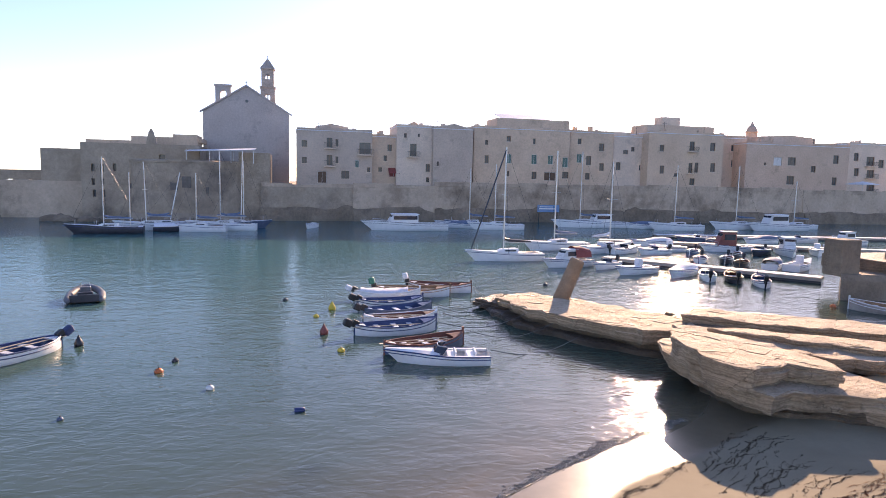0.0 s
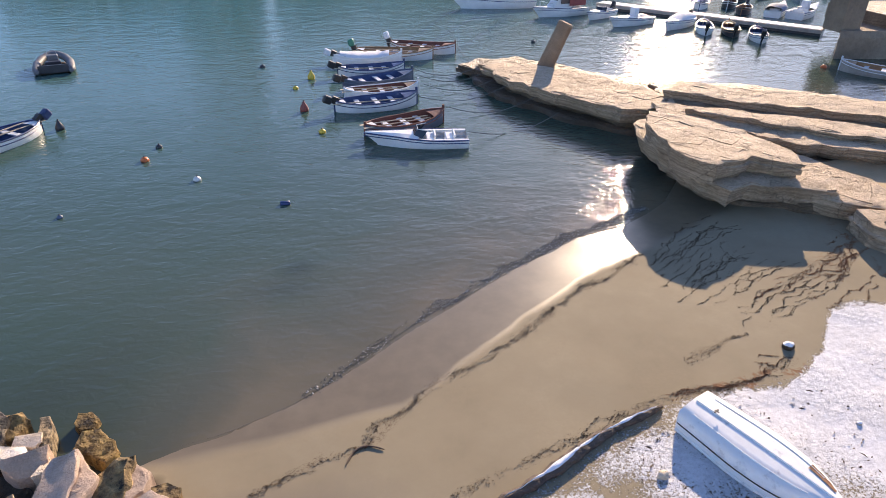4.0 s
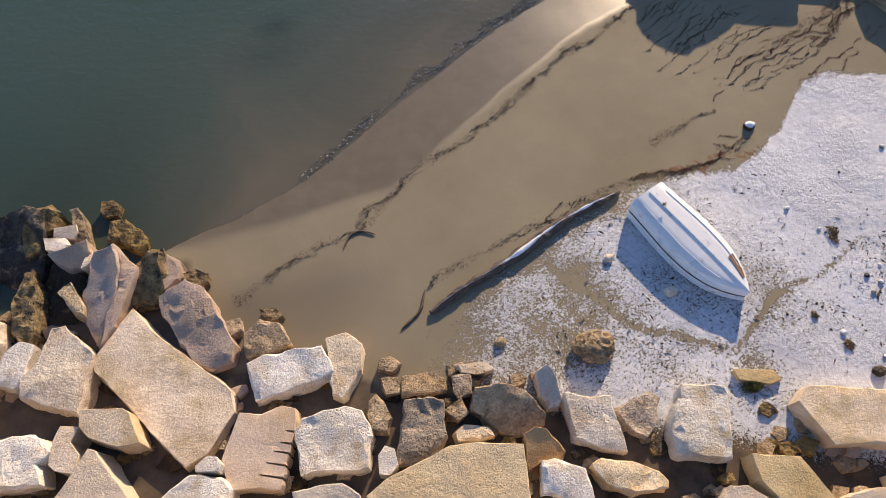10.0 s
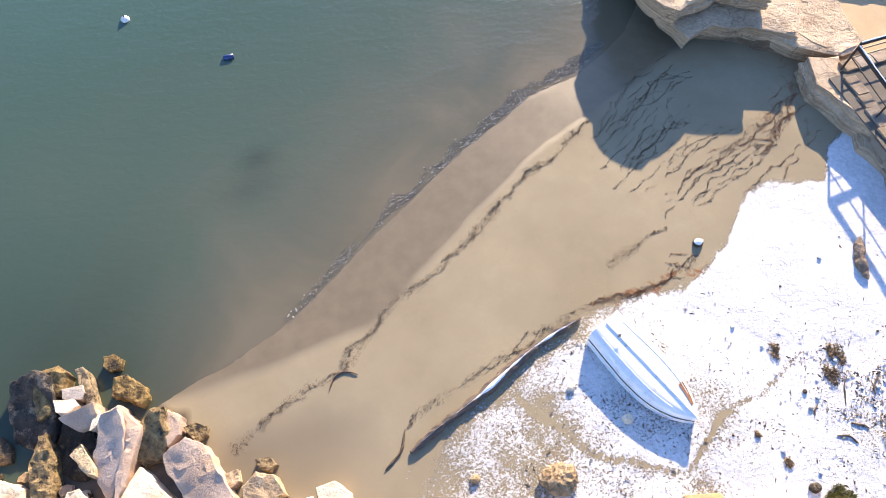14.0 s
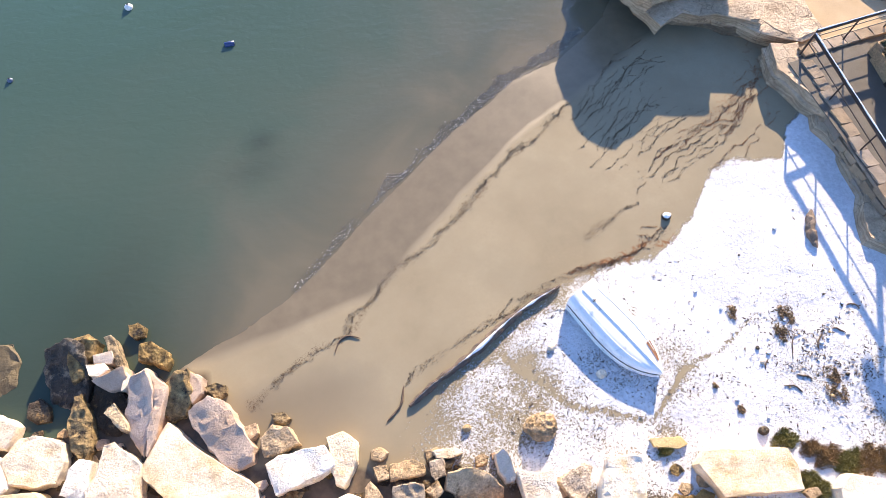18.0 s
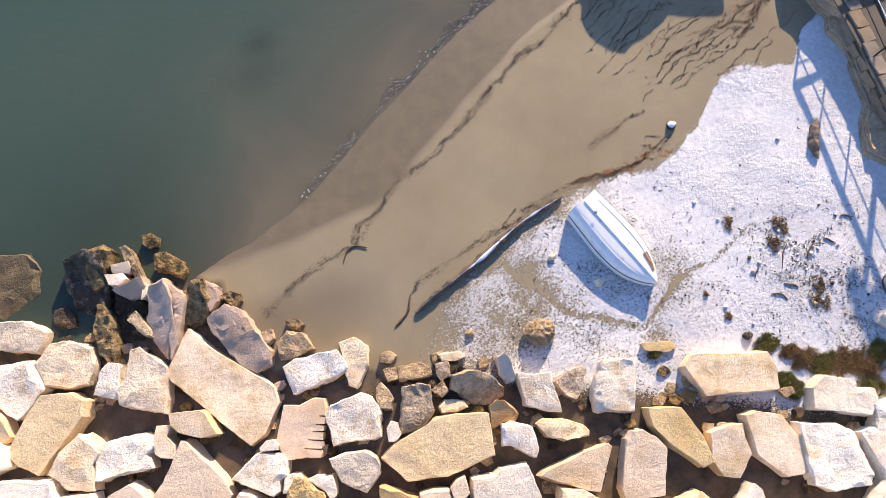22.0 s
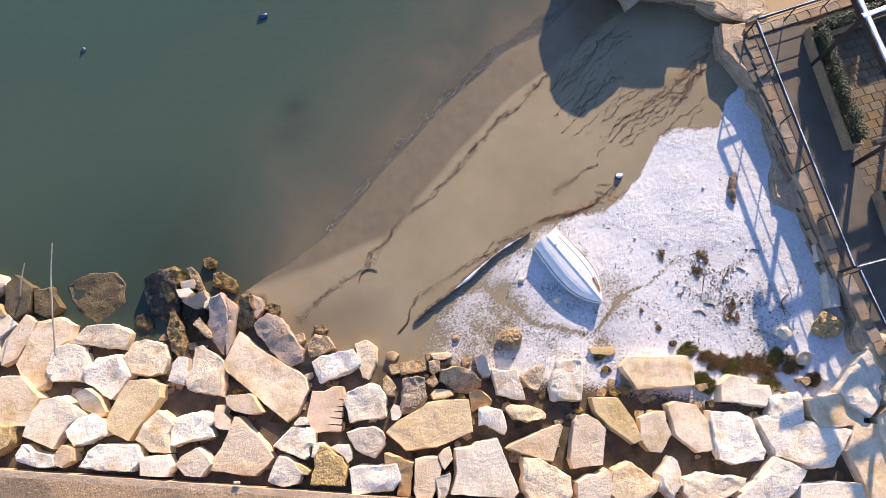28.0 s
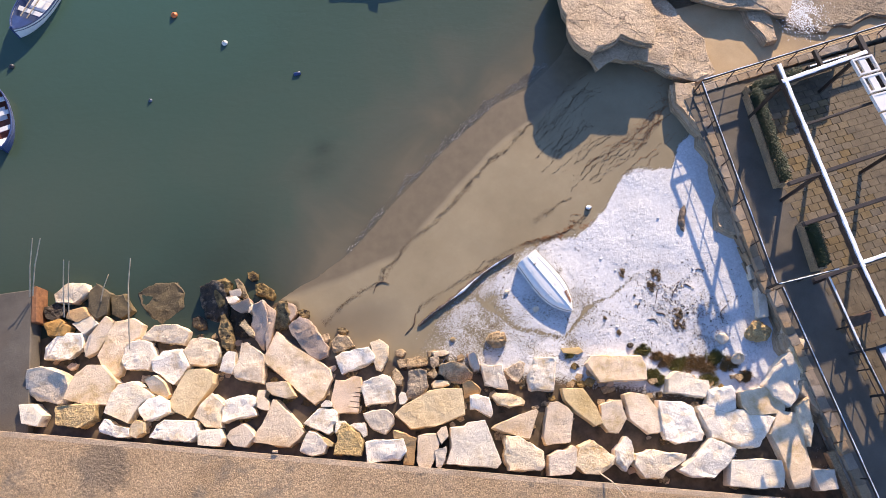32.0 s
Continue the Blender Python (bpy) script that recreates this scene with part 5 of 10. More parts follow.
    for _ in range(max(1, int((x1 - x0) / 3.5))):
        ax, ay, ah = rr.uniform(-hw + 0.5, hw - 0.5), rr.uniform(1, depth - 1), rr.uniform(1.6, 2.8)
        part("aerial", boxes((ax - 0.025, ax + 0.025, ay - 0.025, ay + 0.025, ht + 0.1, ht + ah), (ax - 0.5, ax + 0.5, ay - 0.02, ay + 0.02, ht + ah - 0.3, ht + ah - 0.26), (ax - 0.35, ax + 0.35, ay - 0.02, ay + 0.02, ht + ah - 0.6, ht + ah - 0.56)), "black_metal", h)
    return h


def rampart(name, x0, x1, y, top, material, seed, parapet=0.9):
    """A stretch of rampart with uneven face, a batter at its foot and a parapet."""
    r = thing(name, pose(0, 0, 0), "weathered stone rampart rising from the harbour water", "rampart", kind="structure")
    nx, nz = int((x1 - x0) / 1.0) + 1, 9
    rows = []
    for k in range(nz + 1):
        u = k / nz
        z = -3.0 + (top + 3.0) * u
        ring = [Vector((x0 + (x1 - x0) * i / nx, y - 0.9 * (1 - u) ** 2 + 0.16 * noise.noise(Vector((i * 0.5, k * 0.9, seed))), z)) for i in range(nx + 1)]
        rows.append(ring + [Vector((x1, y + 3, z)), Vector((x0, y + 3, z))])
    part("masonry", loft(bmesh.new(), rows), material, r)
    foot = []
    for k, z in enumerate((-3.0, 0.2, 1.5, 2.2)):
        foot.append([Vector((x0 + (x1 - x0) * i / nx, y - 1.35 + 0.22 * k + 0.22 * noise.noise(Vector((i * 0.7, k, seed + 5))), z + (1.1 * noise.noise(Vector((i * 0.23, 1, seed))) + 0.5 * noise.noise(Vector((i * 0.8, 2, seed))) if k > 1 else 0))) for i in range(nx + 1)] + [Vector((x1, y + 2, z)), Vector((x0, y + 2, z))])
    part("foot_stones", loft(bmesh.new(), foot), "rampart_base", r, "dark sea-stained stone footing")
    n = max(1, int((x1 - x0) / 5))
    for i in range(n):
        a, b = x0 + (x1 - x0) * i / n, x0 + (x1 - x0) * (i + 1) / n
        part("parapet", boxes((a + 0.01, b - 0.01, y - 0.06, y + 0.4, top - 0.05, top + parapet + 0.12 * math.sin(i * 3.7 + seed)), bevel=0.05), "rampart", r)
    return r


rampart("rampart_west", -6.0, 9.0, 110.0, 5.6, "fort_stone", 1, 0.5)
rampart("rampart_middle", 9.0, 23.2, 109.7, 5.7, "rampart", 2, 0.6)
rampart("rampart_east", 23.2, 60.0, 110.0, 6.2, "rampart", 3, 0.7)
rampart("rampart_far_east", 60.0, 100.0, 110.2, 6.4, "rampart", 4, 0.7)
rampart("rampart_end", 100.0, 140.0, 110.0, 6.2, "rampart", 5, 0.7)
terrace_fill = obj("town_ground", boxes((-45, 150, 112.8, 190, -3, 5.79)), "rampart")
tagged(terrace_fill, "stone ground of the old town behind the rampart", "ground", kind="structure")

# ==== town across the harbour ====
house(-0.2, 13.1, 117, 15.4, "plaster_grey", "grey plastered harbour house with iron balconies",
      [(1.1, 13.1, 0.9, 1.1, 'd'), (5.5, 13.4, 1.0, 1.7, 'B'), (6.8, 13.4, 0.5, 1.3, 'd'), (1.1, 10.2, 0.8, 1.1, 'd'), (5.5, 10.3, 1.0, 1.8, 'B'), (6.8, 10.4, 0.5, 1.2, 'd'), (4.2, 7.3, 1.6, 2.0, 'b'), (11.8, 12.6, 2.0, 2.0, 'B'), (10.4, 9.8, 0.7, 1.3, 'g'), (12.5, 8.8, 0.6, 0.8, 'd'), (8.3, 7.8, 1.4, 1.4, 'd')])
house(13.3, 17.8, 118.5, 14.8, "plaster_warm", "narrow warm-toned harbour house with a red awning",
      [(14.8, 8.9, 0.7, 0.8, 'd'), (16.5, 12.9, 0.8, 1.2, 'd'), (15.7, 11.0, 0.6, 1.0, 'd'), (17.3, 8.3, 1.7, 1.3, 'r')])
house(17.6, 24.5, 117.3, 16.7, "plaster_pale", "pale harbour house with a balcony door",
      [(20.7, 12.6, 1.2, 2.2, 'B'), (23.5, 9.4, 0.8, 1.4, 'd'), (23.5, 7.2, 0.6, 0.9, 'd'), (19.2, 15.2, 0.5, 0.8, 'd'), (21.7, 15.3, 0.4, 0.6, 'd')])
house(24.2, 31.7, 116, 16.5, "plaster_grey", "blank grey gabled house front",
      [(25.1, 10.2, 0.4, 0.8, 'd')])
house(32.3, 51.8, 117.5, 17.1, "plaster_warm", "long warm-toned house with green shutters",
      [(39.3, 11.6, 1.1, 1.7, 'g'), (39.2, 15.3, 0.8, 1.0, 'd'), (44.5, 11.6, 1.1, 1.8, 'g'), (47.9, 11.6, 1.1, 1.7, 'g'), (51.0, 11.2, 1.2, 1.9, 'g'), (44.4, 15.0, 0.5, 1.1, 'd'), (44.6, 8.5, 1.0, 1.4, 'd'), (47.9, 8.4, 2.4, 1.6, 'b'), (39.2, 8.7, 0.7, 1.0, 'd'), (51.1, 8.7, 1.3, 1.3, 'd'), (34.9, 11.3, 0.8, 1.5, 'd'), (34.8, 14.5, 0.6, 0.9, 'd')])
house(52.3, 61.6, 118.5, 17.1, "plaster_warm", "weathered house with small windows",
      [(54.3, 15.4, 0.8, 1.1, 'd'), (54.4, 12.1, 1.1, 1.7, 'g'), (56.4, 11.7, 1.1, 1.8, 'd'), (59.1, 14.4, 1.1, 1.5, 'd'), (59.3, 10.5, 1.0, 1.5, 'd'), (56.3, 8.6, 1.0, 1.3, 'd')])
house(62.2, 70.2, 119.5, 16.7, "plaster_pale", "low pale house behind the rampart",
      [(63.5, 10.8, 1.0, 1.6, 'd'), (65.0, 13.7, 1.1, 0.8, 'd'), (66.6, 14.3, 0.8, 0.9, 'd'), (68.7, 10.6, 1.0, 1.1, 'd')])
house(68.6, 85.8, 117, 17.5, "plaster_warm", "tall warm-toned house with balconies and roof terrace",
      [(78.5, 15.2, 1.2, 1.9, 'B'), (83.3, 15.2, 1.2, 1.7, 'd'), (78.4, 10.8, 0.9, 2.0, 'B'), (79.8, 10.9, 0.9, 2.0, 'd'), (83.6, 11.0, 1.1, 1.8, 'd'), (75.3, 9.3, 1.1, 0.7, 'd'), (71.6, 14.6, 1.0, 1.3, 'd'), (71.9, 10.3, 1.0, 1.6, 'd'), (79.0, 8.0, 1.2, 1.4, 'd')])
house(88.8, 94.4, 121, 17.4, "plaster_pink", "narrow pinkish house",
      [(91.1, 15.4, 0.7, 1.2, 'd'), (93.0, 14.8, 0.8, 1.4, 'd'), (91.4, 12.1, 0.8, 1.4, 'd')])
house(91.4, 117.5, 117, 16.1, "plaster_pink", "broad pinkish corner house with few windows",
      [(99.3, 12.7, 2.1, 1.7, 'w'), (102.8, 12.8, 2.0, 1.7, 'd'), (114.1, 13.5, 1.4, 1.8, 'd'), (114.1, 8.8, 1.2, 1.7, 'd'), (102.8, 8.8, 1.9, 1.8, 'd'), (96.2, 12.1, 0.5, 0.6, 'd'), (108.4, 11.3, 1.2, 1.4, 'd')])
house(123.6, 138.8, 123, 17.4, "plaster_pale", "pale house with stacked balconies",
      [(125.6, 14.6, 1.3, 1.8, 'd'), (126.0, 11.1, 1.3, 1.8, 'd'), (129.7, 13.7, 2.2, 2.0, 'B'), (130.0, 10.8, 2.1, 1.8, 'B'), (130.4, 7.4, 2.2, 1.8, 'B'), (132.8, 13.2, 1.5, 1.8, 'd')])

# roof storeys and peaks that stand above the house fronts


def roof_box(name, x0, x1, y0, y1, z0, z1, material, label, gable=0.0):
    bm = bmesh.new()
    if gable:
        ring = lambda yy: [(x0, yy, z0), (x1, yy, z0), (x1, yy, z1), ((x0 + x1) / 2, yy, z1 + gable), (x0, yy, z1)]
        loft(bm, [ring(y0), ring(y1)])
    else:
        box(bm, x0, x1, y0, y1, z0, z1)
    ob = obj(name, bm, material)
    return tagged(ob, label, "roof storey")


roof_box("gable_roof", 24.4, 31.5, 116.2, 124, 16.75, 16.8, "plaster_grey", "low grey gable above a blank house front", 0.8)
roof_box("roof_storey", 37.2, 52.2, 119.0, 125.5, 17.2, 19.3, "plaster_warm", "set-back upper storey under a snowy roof")
snow_roof = obj("pitched_roof", loft(bmesh.new(), [[(38.0, 119.2, 19.35), (38.0, 123.5, 20.6), (38.0, 123.5, 20.4), (38.0, 119.2, 19.31)], [(48, 119.2, 19.35), (48, 123.5, 20.5), (48, 123.5, 20.3), (48, 119.2, 19.31)]]), "roof_white")
tagged(snow_roof, "snow-covered pitched roof of an upper storey", "roof")
roof_box("roof_storey", 70.5, 86.2, 121.0, 127.5, 17.5, 19.6, "plaster_warm", "set-back roof terrace storey with railing")
roof_box("roof_cabin", 74.8, 79.0, 122.5, 125.5, 19.6, 21.4, "plaster_pale", "small roof cabin with a flat cover")
roof_box("roof_storey", 98.4, 112.6, 121.5, 128, 16.3, 18.2, "plaster_pink", "long low roof storey", 0.5)
roof_box("roof_storey", 3.2, 9.0, 119.5, 124, 15.5, 16.4, "plaster_grey", "low slanting roof on a grey house", 0.5)
roof_box("roof_peak", 19.8, 22.6, 119.5, 123, 16.8, 17.1, "plaster_warm", "small pointed roof peak", 0.9)
roof_box("roof_storey", 60.0, 70.0, 126, 132, 5.8, 18.2, "plaster_pale", "pale house standing in the second row")
roof_box("roof_storey", 84.0, 99.0, 127, 134, 5.8, 18.6, "plaster_warm", "warm-toned house standing in the second row")
roof_box("roof_storey", 114.0, 127, 127, 134, 5.8, 17.6, "plaster_warm", "warm-toned house standing behind the corner house")
dome = thing("church_lantern", pose(103.6, 131, 17.5), "small reddish church lantern with a pointed cap", "bell tower")
part("drum", tube(bmesh.new(), [(0, 0, -12), (0, 0, 2.2), (0, 0, 2.3), (0, 0, 2.6)], [1.25, 1.2, 1.45, 1.4], 8), "tower_brick", dome)
part("cap", tube(bmesh.new(), [(0, 0, 2.6), (0, 0, 3.4), (0, 0, 4.0), (0, 0, 4.9)], [1.2, 1.0, 0.45, 0.06], 8), "tower_brick", dome)

# church
church = thing("church", pose(-9.1, 125, 5.8), "large plain grey stone church end with a gable, above the fort", "church")
hw, eave, peak, deep = 7.6, 12.9, 17.6, 26
ring = lambda yy: [(-hw, yy, -6), (hw, yy, -6), (hw, yy, eave), (0, yy, peak), (-hw, yy, eave)]
part("wall", loft(bmesh.new(), [ring(0), ring(deep)]), "church_stone", church)
part("round_window", tube(bmesh.new(), [(0.1, -0.03, 15.0), (0.1, 0.02, 15.0)], 0.28, 12), "glass_dark", church)
part("cornice", loft(bmesh.new(), [[(-hw - 0.5, yy, eave - 0.3), (-hw - 0.5, yy, eave), (0, yy, peak + 0.35), (hw + 0.5, yy, eave), (hw + 0.5, yy, eave - 0.3), (0, yy, peak + 0.02)] for yy in (-0.3, 0.4)]), "church_stone", church, "plain raking stone cornice")
part("cross", boxes((-0.05, 0.05, 0.0, 0.1, peak + 0.3, peak + 1.1), (-0.25, 0.25, 0.0, 0.1, peak + 0.75, peak + 0.85)), "black_metal", church)
bell = part("bell_gable", boxes((-5.5, -4.65, 1.0, 2.2, 13.0, 17.6), (-3.55, -2.8, 1.0, 2.2, 13.0, 17.6), (-4.65, -3.55, 1.0, 2.2, 13.0, 14.3), (-4.65, -3.55, 1.0, 2.2, 16.9, 17.6), (-5.7, -2.6, 0.9, 2.3, 17.6, 17.95)), "church_stone", church, "open stone bell gable")
part("arch", loft(bmesh.new(), [[(-4.1 + 0.55 * math.cos(math.pi * i / 8), yy, 16.35 + 0.55 * math.sin(math.pi * i / 8)) for i in range(9)] + [(-4.65, yy, 16.9), (-3.55, yy, 16.9)][::1] for yy in (1.02, 2.18)]), "church_stone", bell)
tower = thing("bell_tower", pose(-5.4, 128.5, 5.8), "slender reddish stone bell tower with paired windows and a pointed roof", "bell tower")
for z0, z1, w in ((0, 15.7, 1.34), (16.8, 18.0, 1.3), (18.0, 19.5, 1.12), (20.4, 21.4, 1.12)):
    part("shaft", boxes((-w, w, -w, w, z0, z1)), "tower_brick", tower)
for z0, z1, w in ((15.7, 16.8, 1.3), (19.5, 20.4, 1.12)):
    rows = [(-w, -0.44, -w, w, z0, z1), (0.44, w, -w, w, z0, z1)]
    rows += [(-0.07, 0.07, s - 0.09, s + 0.09, z0, z1) for s in (-w + 0.2, w - 0.2)]
    rows += [(min(p, q), max(p, q), -w + 0.02, -w + 0.36, z1 - h, z1) for p, q, h in ((-0.44, -0.36, 0.3), (-0.15, -0.07, 0.3), (-0.36, -0.15, 0.12), (0.44, 0.36, 0.3), (0.15, 0.07, 0.3), (0.36, 0.15, 0.12))]
    part("belfry", boxes(*rows), "tower_brick", tower, "belfry storey with paired openings")
for z, w in ((15.0, 1.45), (17.9, 1.46), (21.3, 1.3)):
    part("string_course", boxes((-w, w, -w, w, z, z + 0.2)), "tower_brick", tower)
part("spire", loft(bmesh.new(), [[(-s, -s, z), (s, -s, z), (s, s, z), (-s, s, z)] for z, s in ((21.5, 1.3), (23.4, 0.06))]), "tower_brick", tower, "pointed stone roof")
part("finial", tube(bmesh.new(), [(0, 0, 23.3), (0, 0, 23.9)], 0.05, 6), "black_metal", tower)

# fort
fort = thing("fort", pose(0, 0, 0), "low weathered fort with narrow windows at the harbour mouth", "fort", kind="structure")
part("sea_wall", opening_wall(-75, -39.5, -3, 7.4, 118, [(-45.5, 5.4, 0.9, 1.0), (-42.6, 5.3, 0.6, 1.1)], 0.4), "fort_stone", fort)
part("sea_wall_top", boxes((-75, -39.5, 118.01, 121, 6.9, 7.4)), "fort_stone", fort)
part("west_block", boxes((-39.3, -33, 113.2, 122, -3, 10.9)), "fort_stone", fort)
tower_holes = [(-31.3, 8.0, 0.5, 1.2), (-30.0, 8.0, 0.5, 1.2), (-31.3, 5.8, 0.5, 1.0), (-30.0, 5.8, 0.5, 1.0), (-31.2, 4.0, 0.5, 1.1), (-29.9, 4.0, 0.5, 1.1), (-28.2, 8.1, 0.5, 1.2), (-21.2, 9.9, 0.9, 0.8)]
front = part("main_wall", opening_wall(-33, -15.6, -3, 11.9, 111, tower_holes, 0.5), "fort_stone", fort)
for hx, hz, w, h in tower_holes:
    part("window", boxes((hx - w / 2, hx + w / 2, 111.5, 111.55, hz - h / 2, hz + h / 2)), "glass_dark", front)
part("main_block", boxes((-33, -15.6, 111.6, 124, -3, 11.88)), "fort_stone", fort)
part("upper_block", boxes((-33.6, -20, 116, 124, 11.88, 12.6), (-27, -16, 117, 124, 12.6, 13.4), (-20.2, -16.4, 115, 121, 11.88, 13.8)), "plaster_warm", fort)
part("obelisk", loft(bmesh.new(), [[(-23 - s, 112.5 - s, z), (-23 + s, 112.5 - s, z), (-23 + s, 112.5 + s, z), (-23 - s, 112.5 + s, z)] for z, s in ((11.85, 0.7), (13.8, 0.35), (14.4, 0.1))]), "fort_stone", fort)
ring_at = lambda r, z: [(-17.5 + r * 1.32 * math.cos(a), 112 - r * math.sin(a), z + 0.12 * math.sin(5 * a)) for a in [math.pi * i / 20 for i in range(21)]] + [(-17.5 - r * 1.32, 116, z), (-17.5 + r * 1.32, 116, z)]
part("round_bastion", loft(bmesh.new(), [ring_at(7.4, -3), ring_at(7.2, 0.4), ring_at(6.7, 1.2), ring_at(6.5, 5), ring_at(6.45, 9.0), ring_at(6.6, 9.02), ring_at(6.6, 9.4)]), "fort_stone", fort)
for px, pz, w, h in ((-18.6, 5.4, 1.1, 1.2), (-16.8, 6.1, 1.3, 1.7), (-13.9, 4.7, 0.5, 1.3), (-25.6, 5.3, 0.6, 0.9)):
    yy = 112 - 6.5 * math.sqrt(max(0, 1 - ((px + 17.5) / 8.6) ** 2)) - 0.05
    part("window", boxes((px - w / 2, px + w / 2, yy, yy + 0.4, pz - h / 2, pz + h / 2)), "glass_dark", fort)
part("east_block", boxes((-9.5, -4.6, 110.4, 122, -3, 11.0)), "fort_stone", fort)
tarp = thing("shade_canopy", pose(-12, 109.5, 9.4), "long pale blue canopy on thin posts over the bastion roof", "canopy")
part("cover", loft(bmesh.new(), [[(-5.2, -2.5, 1.5), (-5.2, 2.5, 1.9), (-5.2, 2.5, 1.8), (-5.2, -2.5, 1.4)], [(5.2, -2.5, 2.0), (5.2, 2.5, 2.4), (5.2, 2.5, 2.3), (5.2, -2.5, 1.9)]]), "canvas_white", tarp, "pale blue-white canvas")
for x in (-5, -1.6, 1.6, 5):
    part("post", bar((x, -2.3, -0.2), (x, -2.3, 1.7), 0.06), "alloy", tarp)
    part("post", bar((x, 2.3, -0.2), (x, 2.3, 1.9), 0.06), "alloy", tarp)

foot_rocks = random.Random(5)
for k in range(26):
    x = -36 + k * 1.3 + foot_rocks.uniform(-0.4, 0.4)
    y = 103.2 + (6 if x > -8 else 0) + foot_rocks.uniform(-0.6, 0.8) + (2 if x < -28 else 0)
    bm = bmesh.new()
    bmesh.ops.create_icosphere(bm, subdivisions=2, radius=1.0)
    s = foot_rocks.uniform(0.5, 1.2)
    for v in bm.verts:
        v.co = Vector((v.co.x * s * 1.3, v.co.y * s, v.co.z * s * 0.8)) * (1 + 0.35 * noise.noise(v.co * 1.6 + Vector((k, 0, 0))))
    r = obj("boulder", bm, "rampart_base")
    r.location = (x, y, 0.1)
    tagged(r, "dark sea-worn boulder at the foot of the fort", "boulder", "boulders under the fort")
sign = thing("sign_board", pose(44, 108.4, 2.5), "blue and white sign board on the rampart foot", "sign")
part("board", boxes((-2.1, 2.1, -0.04, 0.04, -0.6, 0.7)), "panel_blue", sign)
part("stripe", boxes((-1.9, 1.2, -0.06, -0.042, -0.1, 0.12), (-1.9, 0.8, -0.06, -0.042, 0.28, 0.42)), "hull_white", sign)
part("post", boxes((-1.8, -1.7, 0.05, 0.15, -3, 0.6), (1.7, 1.8, 0.05, 0.15, -3, 0.6)), "black_metal", sign)

# ==== breakwater stones ====
for key, a, z, extra in (("stone_rosy", (0.64, 0.515, 0.38), (0.76, 0.63, 0.48), {}), ("stone_pale", (0.76, 0.665, 0.53), (0.88, 0.795, 0.66), {}),
                         ("stone_mauve", (0.37, 0.26, 0.185), (0.62, 0.48, 0.37), {}), ("stone_tan", (0.64, 0.495, 0.285), (0.77, 0.625, 0.4), {}), ("stone_sawn", (0.64, 0.5, 0.38), (0.73, 0.585, 0.455), {}), ("stone_orange", (0.42, 0.245, 0.09), (0.58, 0.385, 0.175), {}), ("stone_yellow", (0.62, 0.465, 0.24), (0.74, 0.58, 0.34), {})):
    M[key] = mat(key, a, z, scale=2.0, bscale=24, bump=1.0, bdist=0.015 if key == "stone_sawn" else 0.04, rnd=0.1, grain=0.24, pits=0.0 if key == "stone_sawn" else 13.0, stain=(a[0] * 0.82, a[1] * 0.72, a[2] * 0.54), sscale=1.0, slo=0.46, shi=0.74)
WORDS = {"stone_olive": "olive rock slick with algae", "stone_tufa": "brown crumbling tufa stone", "stone_moss": "dark rock patched with ochre moss", "stone_white": "pale rough limestone block", "stone_cream": "cream limestone block with rough faces", "stone_pink": "pinkish flat-faced limestone block", "stone_grey": "grey pitted limestone block",
         "stone_ochre": "ochre crumbling tufa block", "stone_dark": "near-black rock, its dark tone part weed, part shade", "stone_rosy": "rosy grey limestone slab with pitted top", "stone_pale": "pale grey limestone block",
         "stone_mauve": "brownish mauve rock, light and shade partly in its tone", "stone_tan": "large tan sawn limestone slab", "stone_sawn": "pinkish sawn slab with saw cuts along one side", "stone_orange": "orange-stained broken stone", "stone_yellow": "yellowish cracked limestone block"}
stone_count = [0]


SAWN = ("stone_pink", "stone_rosy", "stone_pale", "stone_yellow", "stone_tan", "stone_sawn")


